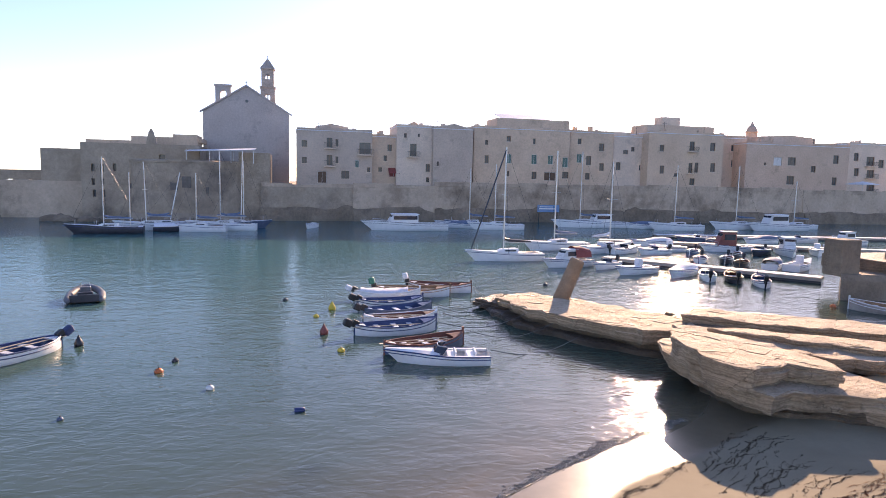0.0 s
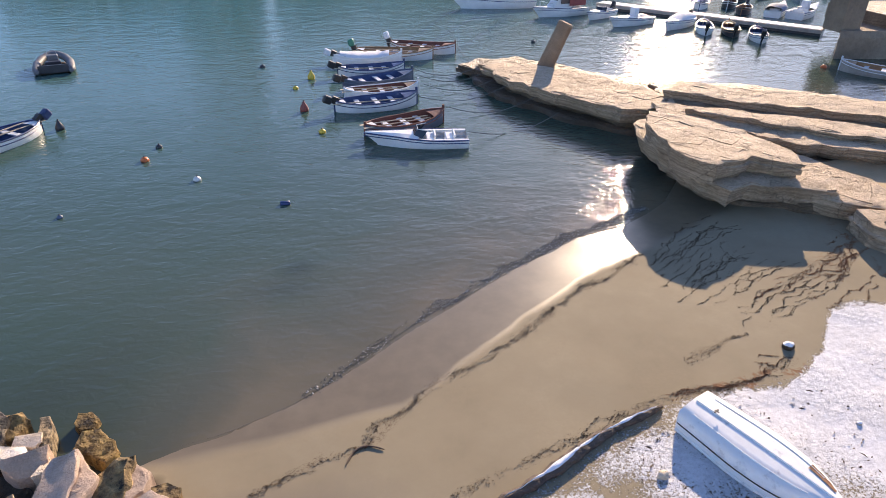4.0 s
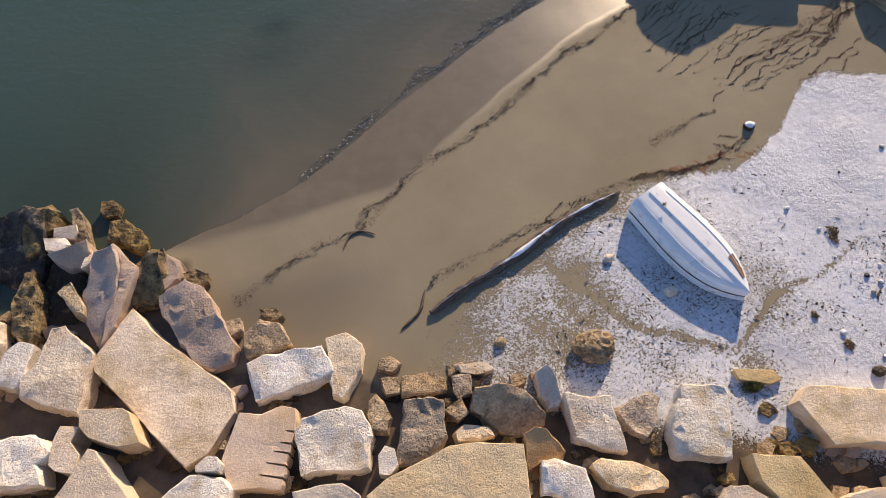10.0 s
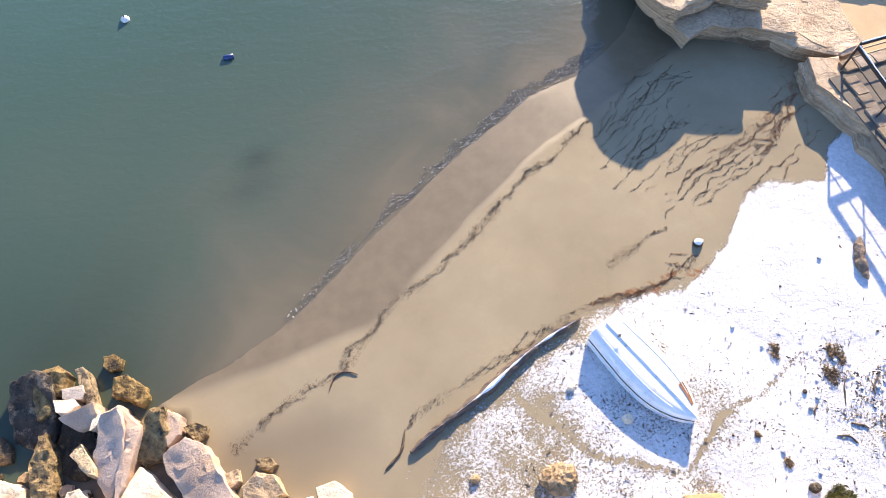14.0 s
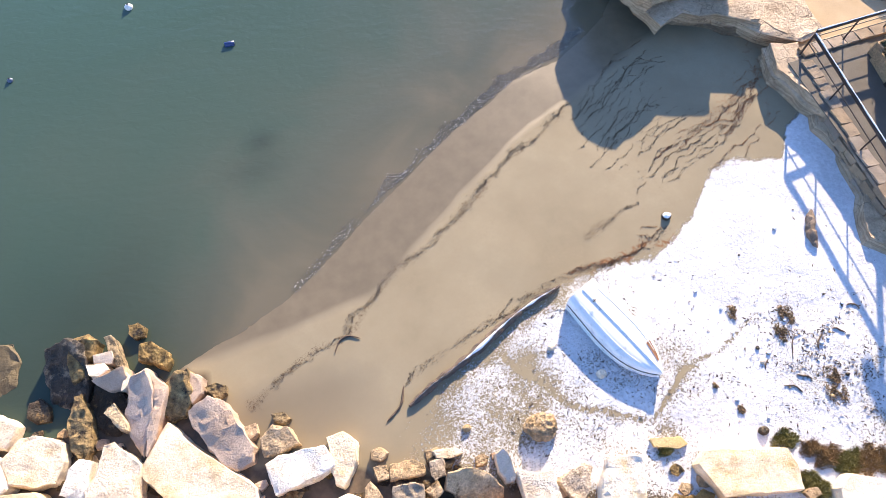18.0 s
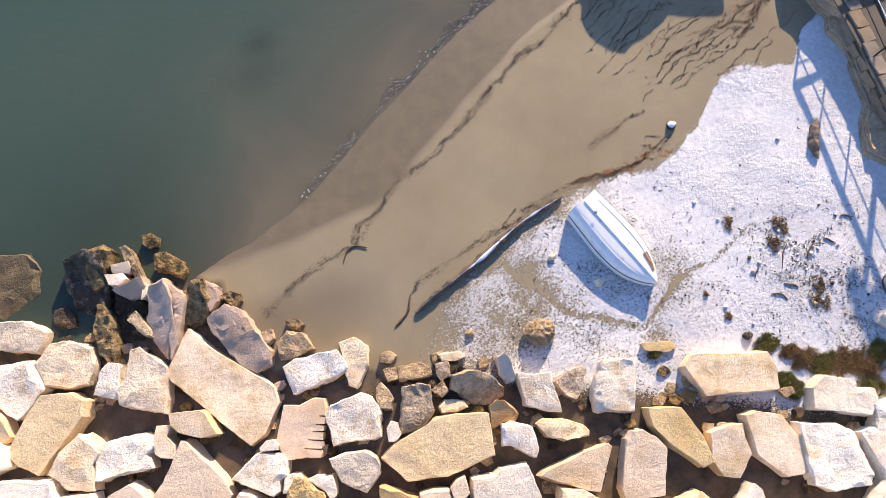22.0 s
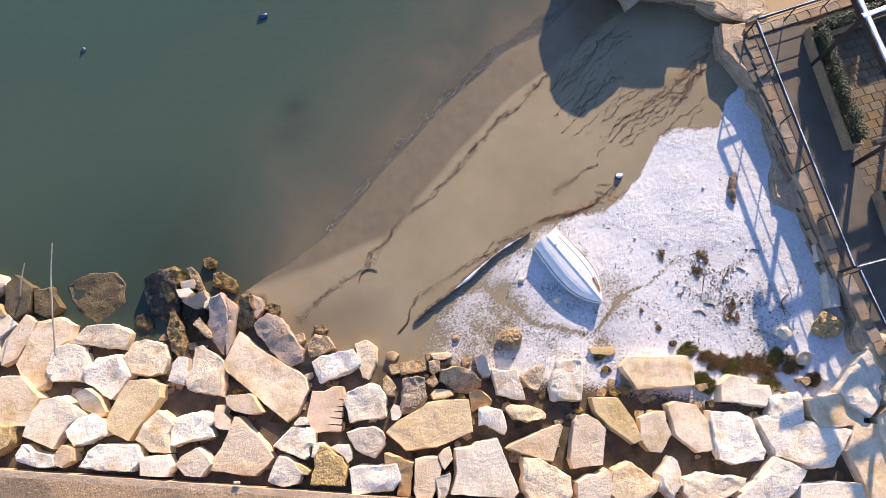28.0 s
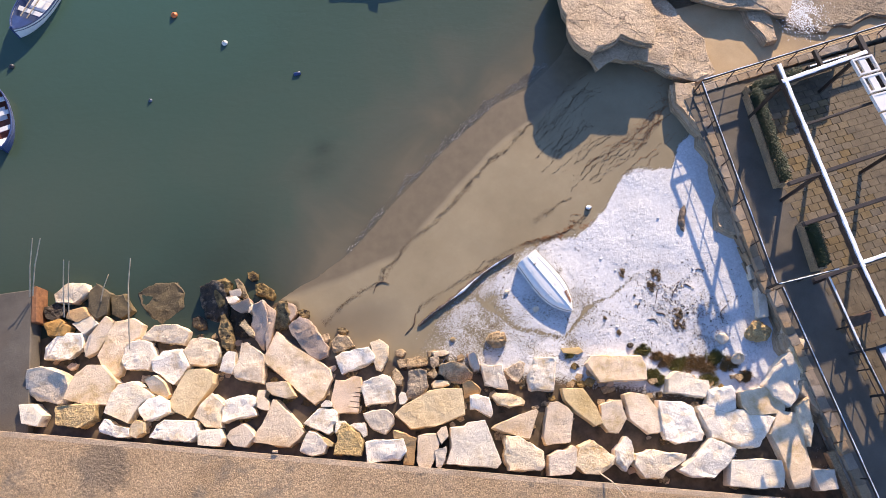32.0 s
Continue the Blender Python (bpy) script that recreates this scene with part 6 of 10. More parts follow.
def stone(material, x, y, top, outline, lean=(0.0, 0.0), cuts=()):
    """A quarried block with a top of that outline: broken rim, uneven faces that spread towards the foot. cuts: side, place along it and length of saw cuts."""
    stone_count[0] += 1
    seed = stone_count[0]
    rnd = random.Random(seed * 7)
    sawn = material in SAWN
    n = len(outline)
    corners = [Vector(p) for p in outline]
    size = math.sqrt(abs(sum(corners[k - 1].cross(corners[k]) for k in range(n)) / 2))
    step = 0.09 if size > 0.45 else 0.12
    wild = {"stone_dark": 2.6, "stone_moss": 2.6, "stone_mauve": 1.25, "stone_ochre": 1.5, "stone_tufa": 1.5, "stone_orange": 1.3}.get(material, 1.0)
    rag = (0.014 if sawn else 0.034 * min(1.7, wild)) * (max(0.75, min(1.0, size)) if wild > 1 else min(1.0, size))
    rim = []
    for k in range(n):
        p, q = corners[k], corners[(k + 1) % n]
        way = (q - p).normalized()
        out_ = Vector((way.y, -way.x))
        many = max(1, round((q - p).length / step))
        row = [(p.lerp(q, j / many), out_, 1.0) for j in range(many)]
        for side, at, deep in cuts:
            if side == k:
                mid = p.lerp(q, at)
                row = [r for r in row if (r[0] - mid).length > 0.05]
                slit = [(mid - way * 0.022, out_, 0.0), (mid - way * 0.012 - out_ * deep, out_, 0.0), (mid + way * 0.008 - out_ * deep, out_, 0.0), (mid + way * 0.022, out_, 0.0)]
                j = sum((r[0] - p).dot(way) < (mid - p).dot(way) for r in row)
                row[j:j] = slit
        rim += row
    m = len(rim)
    # a corner's way out is between those of its two sides
    outs = [(rim[i - 1][1] + rim[i][1]).normalized() if rim[i][2] else rim[i][1] for i in range(m)]
    base = []
    for i, (p, _, free) in enumerate(rim):
        q = Vector((p.x, p.y, seed * 3.7))
        base.append(p + outs[i] * free * rag * (1.3 * noise.noise(q * 2.2) + noise.noise(q * 6.0) + 0.4))
    low = float(ground_z(np.array(x), np.array(y)))
    foot = min(low - 0.15, top - 0.3) - top
    tilt = lambda p: lean[0] * p.x + lean[1] * p.y
    chip = (0.02 if sawn else 0.04) * min(1.0, size)
    rings = []
    # share of the way down, spread of the foot, roughness of the face
    for down, spread, rough in ((1.0, 0.02, 0.05), (0.6, 0.012, 0.06), (0.3, 0.004, 0.045), (0.12, 0.0, 0.02)):
        ring = []
        for i, p in enumerate(base):
            q = Vector((p.x * 1.6, p.y * 1.6, seed * 3.7 + down * 1.1))
            d = rim[i][2] * (spread * 1.4 * size + rough * (1.1 if not sawn else 0.7) * (1.2 * noise.noise(q) + 0.6 * noise.noise(q * 2.7)))
            ring.append((*(p + outs[i] * d), tilt(p) * (1 - down) + foot * down))
        rings.append(ring)
    edge, crown = [], []
    for i, p in enumerate(base):
        q = Vector((p.x * 3.1, p.y * 3.1, seed * 3.7))
        c = chip * rim[i][2] * (0.35 + 2.2 * max(0.0, noise.noise(q)) + 0.6 * max(0.0, noise.noise(q * 2.6)))
        drop = 0.0 if sawn else 0.05 * noise.noise(Vector((p.x * 1.1, p.y * 1.1, seed)))
        edge.append((*p, tilt(p) - c * 1.1 + drop))
        crown.append((*(p - outs[i] * c), tilt(p) + drop))
    bm = bmesh.new()
    vs = [[bm.verts.new(p) for p in ring] for ring in rings + [edge, crown]]
    for r, s in zip(vs, vs[1:]):
        for k in range(m):
            bm.faces.new((r[k], r[(k + 1) % m], s[(k + 1) % m], s[k]))
    gap = max(0.07, min(0.11 if wild > 1.6 else 0.14, size * 0.17))
    inner = []
    xs_, ys_ = [p[0] for p in crown], [p[1] for p in crown]
    gx = min(xs_) + gap / 2
    while gx < max(xs_):
        gy = min(ys_) + gap / 2
        while gy < max(ys_):
            p = Vector((gx + rnd.uniform(-0.3, 0.3) * gap, gy + rnd.uniform(-0.3, 0.3) * gap))
            if min((p - Vector(c[:2])).length for c in crown) > 0.5 * gap:
                inner.append(p)
            gy += gap
        gx += gap
    flat = [Vector(c[:2]) for c in crown]
    places, _, tris, origin, _, _ = delaunay_2d_cdt(flat + inner, [(k, (k + 1) % m) for k in range(m)], [], 1, 1e-5)
    net = []
    for p, o in zip(places, origin):
        near = [k for k in o if k < m]
        net.append(vs[-1][near[0]] if near else bm.verts.new((p.x, p.y, tilt(p))))
    for t in tris:
        if len({net[k] for k in t}) == 3:
            bm.faces.new([net[k] for k in t])
    bm.normal_update()
    relief = (0.026 if sawn else 0.056 if wild == 1.0 else 0.044 * wild) * min(1.0, size)
    ring_verts = {v for row in vs for v in row}
    for v in bm.verts:
        if v in ring_verts:
            continue
        q = v.co + Vector((seed * 3.7, 0, 0))
        v.co.z += relief * (1.3 * noise.noise(q * 1.3) - 0.9 * abs(noise.noise(q * 2.3)) + 0.55 * noise.noise(q * 4.6) + (0.42 if wild > 1.2 else 0.15) * noise.noise(q * 9.0) + 0.35)
    bmesh.ops.recalc_face_normals(bm, faces=bm.faces[:])
    ob = obj("breakwater_stone", bm, material)
    ob.data.shade_smooth()
    ob.data.set_sharp_from_angle(angle=0.3)
    ob.matrix_world = pose(x, y, top)
    return tagged(ob, WORDS[material] + (", large" if size > 1.45 else ", small" if size < 0.65 else "") + ", in the breakwater", "stone block", "breakwater stones")


stone("stone_pink", -4.15, 7.07, 0.46, [(-1.36, 0.87), (-1.29, 0.61), (0.25, -1.65), (0.64, -1.48), (1.21, -0.83), (1.21, -0.41), (-0.10, 1.09), (-0.56, 1.80)])
stone("stone_cream", -6.22, 7.99, 0.53, [(-0.30, 0.10), (-0.60, -0.16), (-0.58, -0.49), (0.48, -1.08), (0.78, 0.04), (0.23, 0.79), (-0.02, 0.79)])
stone("stone_white", -6.92, 8.16, 0.53, [(-0.19, 0.27), (-0.45, -0.23), (0.01, -0.48), (0.19, -0.34), (0.36, 0.33), (0.09, 0.45)])
stone("stone_white", -6.82, 6.24, 0.84, [(-0.67, -0.00), (-0.79, -0.40), (0.59, -0.53), (0.51, -0.18), (0.71, -0.02), (0.49, 0.36), (-0.14, 0.42), (-0.70, 0.35)])
stone("stone_pink", -5.83, 6.19, 0.77, [(-0.21, 0.20), (-0.28, -0.19), (-0.16, -0.33), (0.17, -0.47), (0.24, -0.14), (0.09, 0.12), (0.23, 0.36), (-0.09, 0.45)])
stone("stone_pink", -5.07, 6.41, 0.85, [(-0.50, 0.13), (-0.35, -0.10), (0.14, -0.41), (0.54, -0.43), (0.38, 0.14), (0.26, 0.26), (-0.48, 0.42)], (0.05, 0.05))
stone("stone_rosy", -5.31, 4.97, 0.84, [(-0.74, 0.28), (-1.38, -0.20), (0.10, -0.89), (0.60, -0.67), (0.80, -0.52), (0.70, -0.18), (0.02, 1.06), (-0.10, 1.12)])
stone("stone_rosy", -6.93, 5.07, 1.02, [(-0.32, -0.29), (0.12, -0.49), (0.55, -0.20), (0.39, 0.15), (0.18, 0.42), (-0.35, 0.30), (-0.57, 0.11)])
stone("stone_white", -3.49, 4.62, 0.88, [(-0.07, -0.51), (0.08, -0.45), (0.14, -0.21), (0.34, -0.15), (0.41, 0.16), (0.28, 0.41), (-0.24, 0.57), (-0.94, 0.19)])
stone("stone_pale", -3.37, 5.28, 0.90, [(-0.23, -0.07), (0.15, -0.16), (0.21, -0.05), (0.13, 0.11), (-0.02, 0.15), (-0.23, 0.03)])
stone("stone_sawn", -2.43, 5.58, 0.69, [(-0.78, -0.24), (-0.68, -0.77), (0.16, -0.98), (0.62, 0.13), (0.63, 0.38), (0.40, 0.49), (0.02, 0.42), (-0.38, 0.56)], cuts=((2, 0.16, 0.42), (2, 0.34, 0.36), (2, 0.52, 0.27), (2, 0.66, 0.2), (2, 0.84, 0.16)))
stone("stone_white", -1.19, 5.38, 0.63, [(-0.67, -0.60), (0.49, -0.76), (0.67, -0.24), (0.58, 0.25), (0.28, 0.37), (-0.14, 0.41), (-0.51, 0.38), (-0.70, 0.19)], (0, 0.1))
stone("stone_grey", -1.36, 4.06, 0.83, [(-0.55, -0.19), (-0.04, -0.63), (0.40, -0.32), (0.47, -0.12), (0.43, 0.10), (0.18, 0.34), (-0.21, 0.41), (-0.68, 0.41)], (0, 0.05))
stone("stone_white", -2.30, 3.90, 0.91, [(-0.04, -0.10), (0.02, -0.34), (0.19, -0.29), (0.24, -0.08), (0.21, 0.21), (-0.21, 0.32), (-0.41, 0.29)], (0.1, 0))
stone("stone_white", -3.05, 4.27, 0.90, [(-0.28, -0.18), (-0.14, -0.21), (0.10, -0.07), (0.27, -0.03), (0.22, 0.15), (-0.01, 0.20), (-0.16, 0.13)])
stone("stone_ochre", -2.77, 3.68, 0.99, [(-0.38, 0.43), (-0.76, -0.37), (0.22, -0.74), (0.36, -0.51), (0.42, -0.22), (0.37, 0.10), (-0.04, 0.61), (-0.19, 0.69)])
stone("stone_grey", -4.23, 3.91, 1.03, [(-0.58, -0.10), (-0.18, -0.43), (0.30, -0.45), (0.50, -0.20), (0.35, 0.17), (0.14, 0.38), (-0.08, 0.50), (-0.46, 0.12)], (0, 0.08))
stone("stone_yellow", -3.67, 3.81, 1.01, [(-0.05, -0.12), (0.09, -0.21), (0.21, -0.12), (-0.04, 0.17), (-0.21, 0.28)])
stone("stone_orange", -0.82, 2.79, 0.99, [(-0.27, 0.40), (0.06, 0.18), (-0.07, -0.42), (-0.21, -0.69), (0.16, -0.83), (0.57, 0.11), (-0.04, 0.60), (-0.21, 0.67)], (0, 0.15))
stone("stone_rosy", 0.05, 2.34, 1.01, [(-0.52, -0.24), (-0.51, -0.50), (-0.13, -0.71), (0.21, -0.37), (0.53, 0.11), (0.49, 0.49), (0.13, 0.60), (-0.20, 0.63)])
stone("stone_rosy", 0.79, 2.74, 1.05, [(-0.19, -0.21), (-0.13, -0.34), (0.22, -0.12), (0.24, 0.27), (0.04, 0.27), (-0.19, 0.13)])
stone("stone_grey", 0.49, 1.91, 1.05, [(-0.31, -0.26), (-0.17, -0.40), (0.00, -0.27), (0.31, 0.23), (0.32, 0.36), (-0.15, 0.34)], (0, 0.1))
stone("stone_pale", 1.80, 2.11, 0.94, [(-0.82, 0.02), (-1.16, -0.49), (0.72, -1.24), (0.94, -1.10), (0.82, 0.64), (0.15, 0.77), (-0.04, 0.66), (-0.60, 0.75)])
stone("stone_tan", 0.66, 3.93, 0.73, [(-1.01, -0.58), (-0.02, -0.80), (1.28, -0.70), (1.46, 0.33), (0.67, 0.58), (0.16, 0.64), (-1.06, 0.37), (-1.48, 0.17)])
stone("stone_white", 2.72, 3.41, 0.69, [(-0.51, -0.04), (-0.31, -0.08), (0.21, -0.58), (0.34, -0.37), (0.39, -0.06), (0.36, 0.16), (-0.12, 0.49), (-0.36, 0.49)], (0, 0.12))
stone("stone_cream", 3.89, 3.25, 0.71, [(-0.50, -0.02), (-0.07, -0.27), (0.52, -0.37), (0.58, -0.24), (0.47, -0.05), (0.13, 0.20), (-0.45, 0.40), (-0.68, 0.36)], (0, 0.04))
stone("stone_cream", 3.57, 4.28, 0.68, [(-0.43, -0.13), (-0.02, -0.40), (0.40, -0.60), (0.44, 0.42), (-0.39, 0.71)], (0.05, 0.1))
stone("stone_tufa", 4.59, 4.31, 0.52, [(-0.33, -0.28), (-0.11, -0.45), (0.24, -0.17), (0.42, 0.17), (0.29, 0.33), (-0.03, 0.28), (-0.47, 0.13)])
stone("stone_tufa", 2.16, 4.93, 0.60, [(-0.74, 0.23), (-0.28, -0.37), (0.08, -0.46), (0.50, -0.36), (0.60, -0.18), (0.35, 0.17), (0.10, 0.42), (-0.61, 0.54)], (0.1, 0.5))
stone("stone_grey", 2.97, 5.17, 0.62, [(-0.20, -0.05), (-0.12, -0.35), (0.09, -0.38), (0.18, -0.28), (0.14, 0.28), (0.06, 0.42), (-0.14, 0.37)], (0.2, 0.3))
stone("stone_orange", 2.48, 4.15, 0.60, [(-0.35, -0.30), (-0.11, -0.20), (0.26, -0.28), (0.38, -0.15), (0.14, 0.29), (-0.06, 0.36), (-0.25, 0.27)], (0, 0.4))
stone("stone_tufa", 0.41, 4.96, 0.65, [(-0.62, -0.46), (-0.32, -0.53), (0.05, -0.53), (0.36, -0.15), (0.50, 0.46), (0.22, 0.59), (-0.19, 0.62)], (0, 0.1))
stone("stone_tufa", 0.69, 5.87, 0.45, [(-0.46, -0.07), (0.02, -0.19), (0.36, -0.20), (0.36, 0.02), (0.12, 0.19), (-0.41, 0.25)])
stone("stone_tufa", 0.04, 6.02, 0.43, [(-0.12, -0.13), (0.12, -0.17), (0.16, 0.14), (-0.15, 0.16)])
stone("stone_tufa", -0.32, 5.54, 0.53, [(-0.21, 0.01), (-0.15, -0.25), (0.09, -0.37), (0.19, -0.15), (0.15, 0.17), (0.03, 0.36), (-0.11, 0.24)])
stone("stone_pale", -0.34, 4.61, 0.68, [(-0.19, -0.20), (0.00, -0.25), (0.17, -0.12), (0.17, 0.17), (0.01, 0.27), (-0.15, 0.13)])
stone("stone_tufa", 1.33, 5.64, 0.47, [(-0.19, -0.07), (-0.11, -0.22), (0.17, -0.16), (0.24, 0.22), (-0.10, 0.24)])
stone("stone_cream", 1.72, 5.94, 0.46, [(-0.31, -0.02), (0.01, -0.12), (0.37, -0.10), (0.24, 0.07), (-0.32, 0.16)])
stone("stone_tufa", 1.16, 5.22, 0.49, [(-0.04, -0.18), (0.17, -0.08), (0.11, 0.19), (-0.24, 0.07)], (0, 0.1))
stone("stone_cream", 1.31, 4.71, 0.56, [(-0.31, -0.06), (0.05, -0.15), (0.38, -0.14), (0.33, 0.05), (-0.13, 0.20), (-0.32, 0.09)])
stone("stone_rosy", 3.96, 2.24, 0.79, [(-0.10, -0.55), (0.19, -0.70), (0.90, 0.23), (0.83, 0.33), (0.19, 0.32), (-0.91, 0.22), (-1.10, 0.14)])
stone("stone_cream", 3.69, 1.01, 0.98, [(-0.76, 0.22), (-0.77, -0.38), (0.48, -0.75), (0.64, -0.66), (0.82, -0.09), (0.03, 0.77), (-0.44, 0.89)])
stone("stone_rosy", 5.50, 1.92, 0.75, [(-0.78, -0.51), (-0.77, -0.81), (0.21, -1.00), (0.70, 0.04), (0.58, 0.34), (0.30, 0.63), (-0.01, 0.73), (-0.22, 0.59)])
stone("stone_yellow", 6.71, 2.11, 0.78, [(-0.63, 0.48), (-0.34, -0.14), (0.23, -0.90), (0.57, -0.88), (0.51, -0.15), (0.25, 0.67), (-0.59, 0.93)], (0, 0.03))
stone("stone_pink", 7.83, 1.40, 0.75, [(-0.60, -0.10), (-0.47, -0.58), (-0.10, -0.74), (0.44, -0.30), (0.44, 0.17), (0.52, 0.47), (0.16, 0.56), (-0.38, 0.53)], (0, 0.05))
stone("stone_pink", 9.15, 1.08, 0.72, [(-0.74, -0.03), (-0.20, -0.81), (0.40, -0.89), (0.58, -0.71), (0.57, -0.16), (0.31, 0.65), (-0.28, 0.97), (-0.64, 0.97)], (-0.05, 0.05))
stone("stone_white", 10.43, 0.35, 0.76, [(-0.93, -0.48), (-0.48, -0.80), (0.51, -0.94), (0.70, -0.77), (0.66, 0.35), (0.32, 0.74), (-0.17, 0.84), (-0.61, 1.05)])
stone("stone_pale", 11.40, 1.69, 0.77, [(-1.04, -0.09), (0.36, -0.73), (0.73, -0.44), (0.76, -0.15), (0.30, 0.03), (0.10, 0.35), (-0.40, 0.63), (-0.82, 0.41)])
stone("stone_white", 12.49, 0.64, 0.79, [(-0.78, -0.12), (-0.17, -0.52), (0.35, -0.48), (0.62, 0.17), (0.51, 0.41), (-0.53, 0.53)])
stone("stone_pink", 13.98, 0.19, 0.82, [(-0.91, 0.00), (-0.73, -0.47), (0.70, -0.82), (1.12, -0.01), (0.61, 0.36), (-0.03, 0.46), (-0.76, 0.48)])
stone("stone_white", 12.43, -0.33, 0.79, [(-1.02, -0.27), (-0.12, -0.96), (0.65, -1.21), (1.78, -0.35), (0.64, 0.36), (-0.11, 0.45), (-0.65, 0.98), (-1.17, 1.00)])
stone("stone_white", 10.76, -1.43, 0.93, [(-0.46, 0.28), (-1.21, 0.04), (-0.92, -0.27), (-0.02, -0.63), (0.78, -0.31), (1.31, 0.11), (0.53, 0.76)], (0.03, 0))
stone("stone_cream", 8.79, -0.91, 0.96, [(-0.89, 0.25), (-0.71, -0.33), (-0.06, -0.54), (0.13, -0.37), (1.08, -0.19), (1.27, 0.00), (-0.10, 0.58), (-0.71, 0.58)])
stone("stone_white", 7.65, -0.13, 0.92, [(-0.46, -0.21), (-0.23, -0.67), (0.29, -0.35), (0.44, 0.39), (0.30, 0.59), (-0.34, 0.24)])
stone("stone_cream", 6.36, 0.00, 0.97, [(-0.82, 0.09), (-0.49, -0.40), (-0.02, -0.55), (0.68, -0.39), (0.85, -0.15), (0.19, 0.75), (-0.39, 0.64)])
stone("stone_rosy", 5.23, 0.39, 1.00, [(-0.82, -0.41), (0.02, -0.62), (0.21, -0.54), (0.61, 0.20), (0.51, 0.39), (0.15, 0.29), (-0.10, 0.38), (-0.59, 0.31)])
stone("stone_pink", 14.30, -2.14, 0.83, [(-0.54, 0.91), (-0.47, -0.26), (-0.55, -1.30), (0.04, -1.40), (0.44, -1.00), (0.89, 1.36), (0.17, 1.69)])
stone("stone_pale", 12.64, -2.48, 0.98, [(-1.42, -0.03), (-0.33, -0.50), (0.64, -0.73), (0.92, -0.28), (1.01, 0.21), (0.16, 0.52), (-0.97, 0.82)])
stone("stone_grey", 15.07, -3.47, 0.98, [(-0.43, -0.30), (0.28, -0.45), (0.50, 0.25), (-0.34, 0.49)])
stone("stone_white", -13.36, 10.82, 0.45, [(-0.87, -0.28), (0.11, -0.58), (0.72, -0.27), (0.76, 0.33), (0.03, 0.62), (-0.75, 0.17)], (0, 0.08))
stone("stone_pink", -11.99, 10.79, 0.40, [(-0.35, 0.18), (-0.62, -0.26), (-0.59, -0.65), (-0.07, -0.54), (0.41, -0.05), (0.75, 0.49), (0.47, 0.84)], (0, 0.05))
stone("stone_pink", -10.99, 10.22, 0.42, [(-1.12, -0.18), (-0.87, -1.30), (-0.31, -1.26), (0.36, 0.04), (0.68, 0.11), (0.92, 0.58), (0.53, 0.98), (-0.18, 1.03)], (0, 0.04))
stone("stone_white", -10.44, 9.57, 0.46, [(-0.74, -0.13), (-0.57, -0.46), (0.28, -0.72), (0.67, -0.26), (0.59, 0.36), (0.13, 0.61), (-0.37, 0.60)], (0, 0.05))
stone("stone_cream", -9.12, 10.15, 0.39, [(0.51, -0.66), (0.83, -0.18), (0.36, 0.29), (-0.53, 0.47), (-1.17, 0.07)], (0, 0.12))
stone("stone_cream", -7.87, 8.92, 0.47, [(-0.60, -0.34), (-0.04, -0.62), (0.40, -0.65), (0.65, -0.20), (0.70, 0.26), (-0.00, 0.65), (-0.31, 0.64), (-0.79, 0.25)])
stone("stone_white", -9.25, 8.73, 0.54, [(-0.72, 0.05), (-0.04, -0.82), (0.30, -0.62), (0.74, -0.24), (0.54, 0.56), (-0.14, 0.66), (-0.69, 0.42)], (0, 0.05))
stone("stone_pink", -9.80, 7.96, 0.70, [(-0.31, -0.11), (0.19, -0.53), (0.34, -0.41), (0.25, 0.12), (-0.03, 0.50), (-0.44, 0.43)], (0, 0.3))
stone("stone_yellow", -8.53, 7.51, 0.70, [(-1.01, -0.35), (-0.78, -0.73), (-0.36, -1.12), (0.89, -0.04), (0.97, 0.34), (0.67, 0.65), (-0.01, 0.80), (-0.37, 0.46)])
stone("stone_pink", -12.51, 8.87, 0.73, [(-0.78, 0.18), (-1.03, -0.28), (-0.23, -0.73), (0.60, -1.00), (1.15, -0.23), (0.64, 0.65), (0.08, 0.83), (-0.44, 0.58)])
stone("stone_pale", -10.96, 7.85, 0.82, [(-1.05, -0.27), (-0.21, -0.97), (0.37, -0.36), (0.92, -0.18), (0.74, 0.12), (0.24, 0.62), (-0.34, 0.66), (-0.67, 0.37)])
stone("stone_white", -10.04, 7.15, 0.86, [(-0.46, -0.40), (-0.08, -0.44), (0.52, -0.30), (0.59, 0.08), (0.26, 0.44), (-0.13, 0.44), (-0.69, 0.18)])
stone("stone_ochre", -13.05, 7.79, 0.96, [(-0.74, -0.13), (0.14, -0.58), (0.59, -0.39), (0.82, 0.15), (-0.14, 0.45), (-0.67, 0.50)])
stone("stone_white", -11.66, 6.78, 1.04, [(-0.53, 0.05), (0.15, -0.39), (0.56, -0.45), (0.57, -0.11), (0.05, 0.16), (-0.28, 0.49), (-0.54, 0.25)])
stone("stone_cream", -10.81, 6.51, 1.03, [(-0.29, -0.17), (-0.07, -0.32), (0.23, -0.19), (0.33, 0.17), (0.04, 0.36), (-0.24, 0.16)])
stone("stone_white", -9.37, 5.99, 1.02, [(-0.28, -0.31), (0.53, -0.57), (0.86, -0.33), (0.82, 0.17), (-0.32, 0.53), (-0.63, 0.44), (-0.97, 0.07)])
stone("stone_pale", -8.04, 5.33, 1.04, [(-0.55, -0.12), (0.25, -0.43), (0.40, -0.14), (0.39, 0.25), (-0.48, 0.43)])
stone("stone_cream", -7.90, 6.33, 0.88, [(-0.36, 0.42), (-0.67, 0.02), (-0.34, -0.48), (0.29, -0.73), (0.32, -0.10), (0.56, 0.12), (0.19, 0.74)])
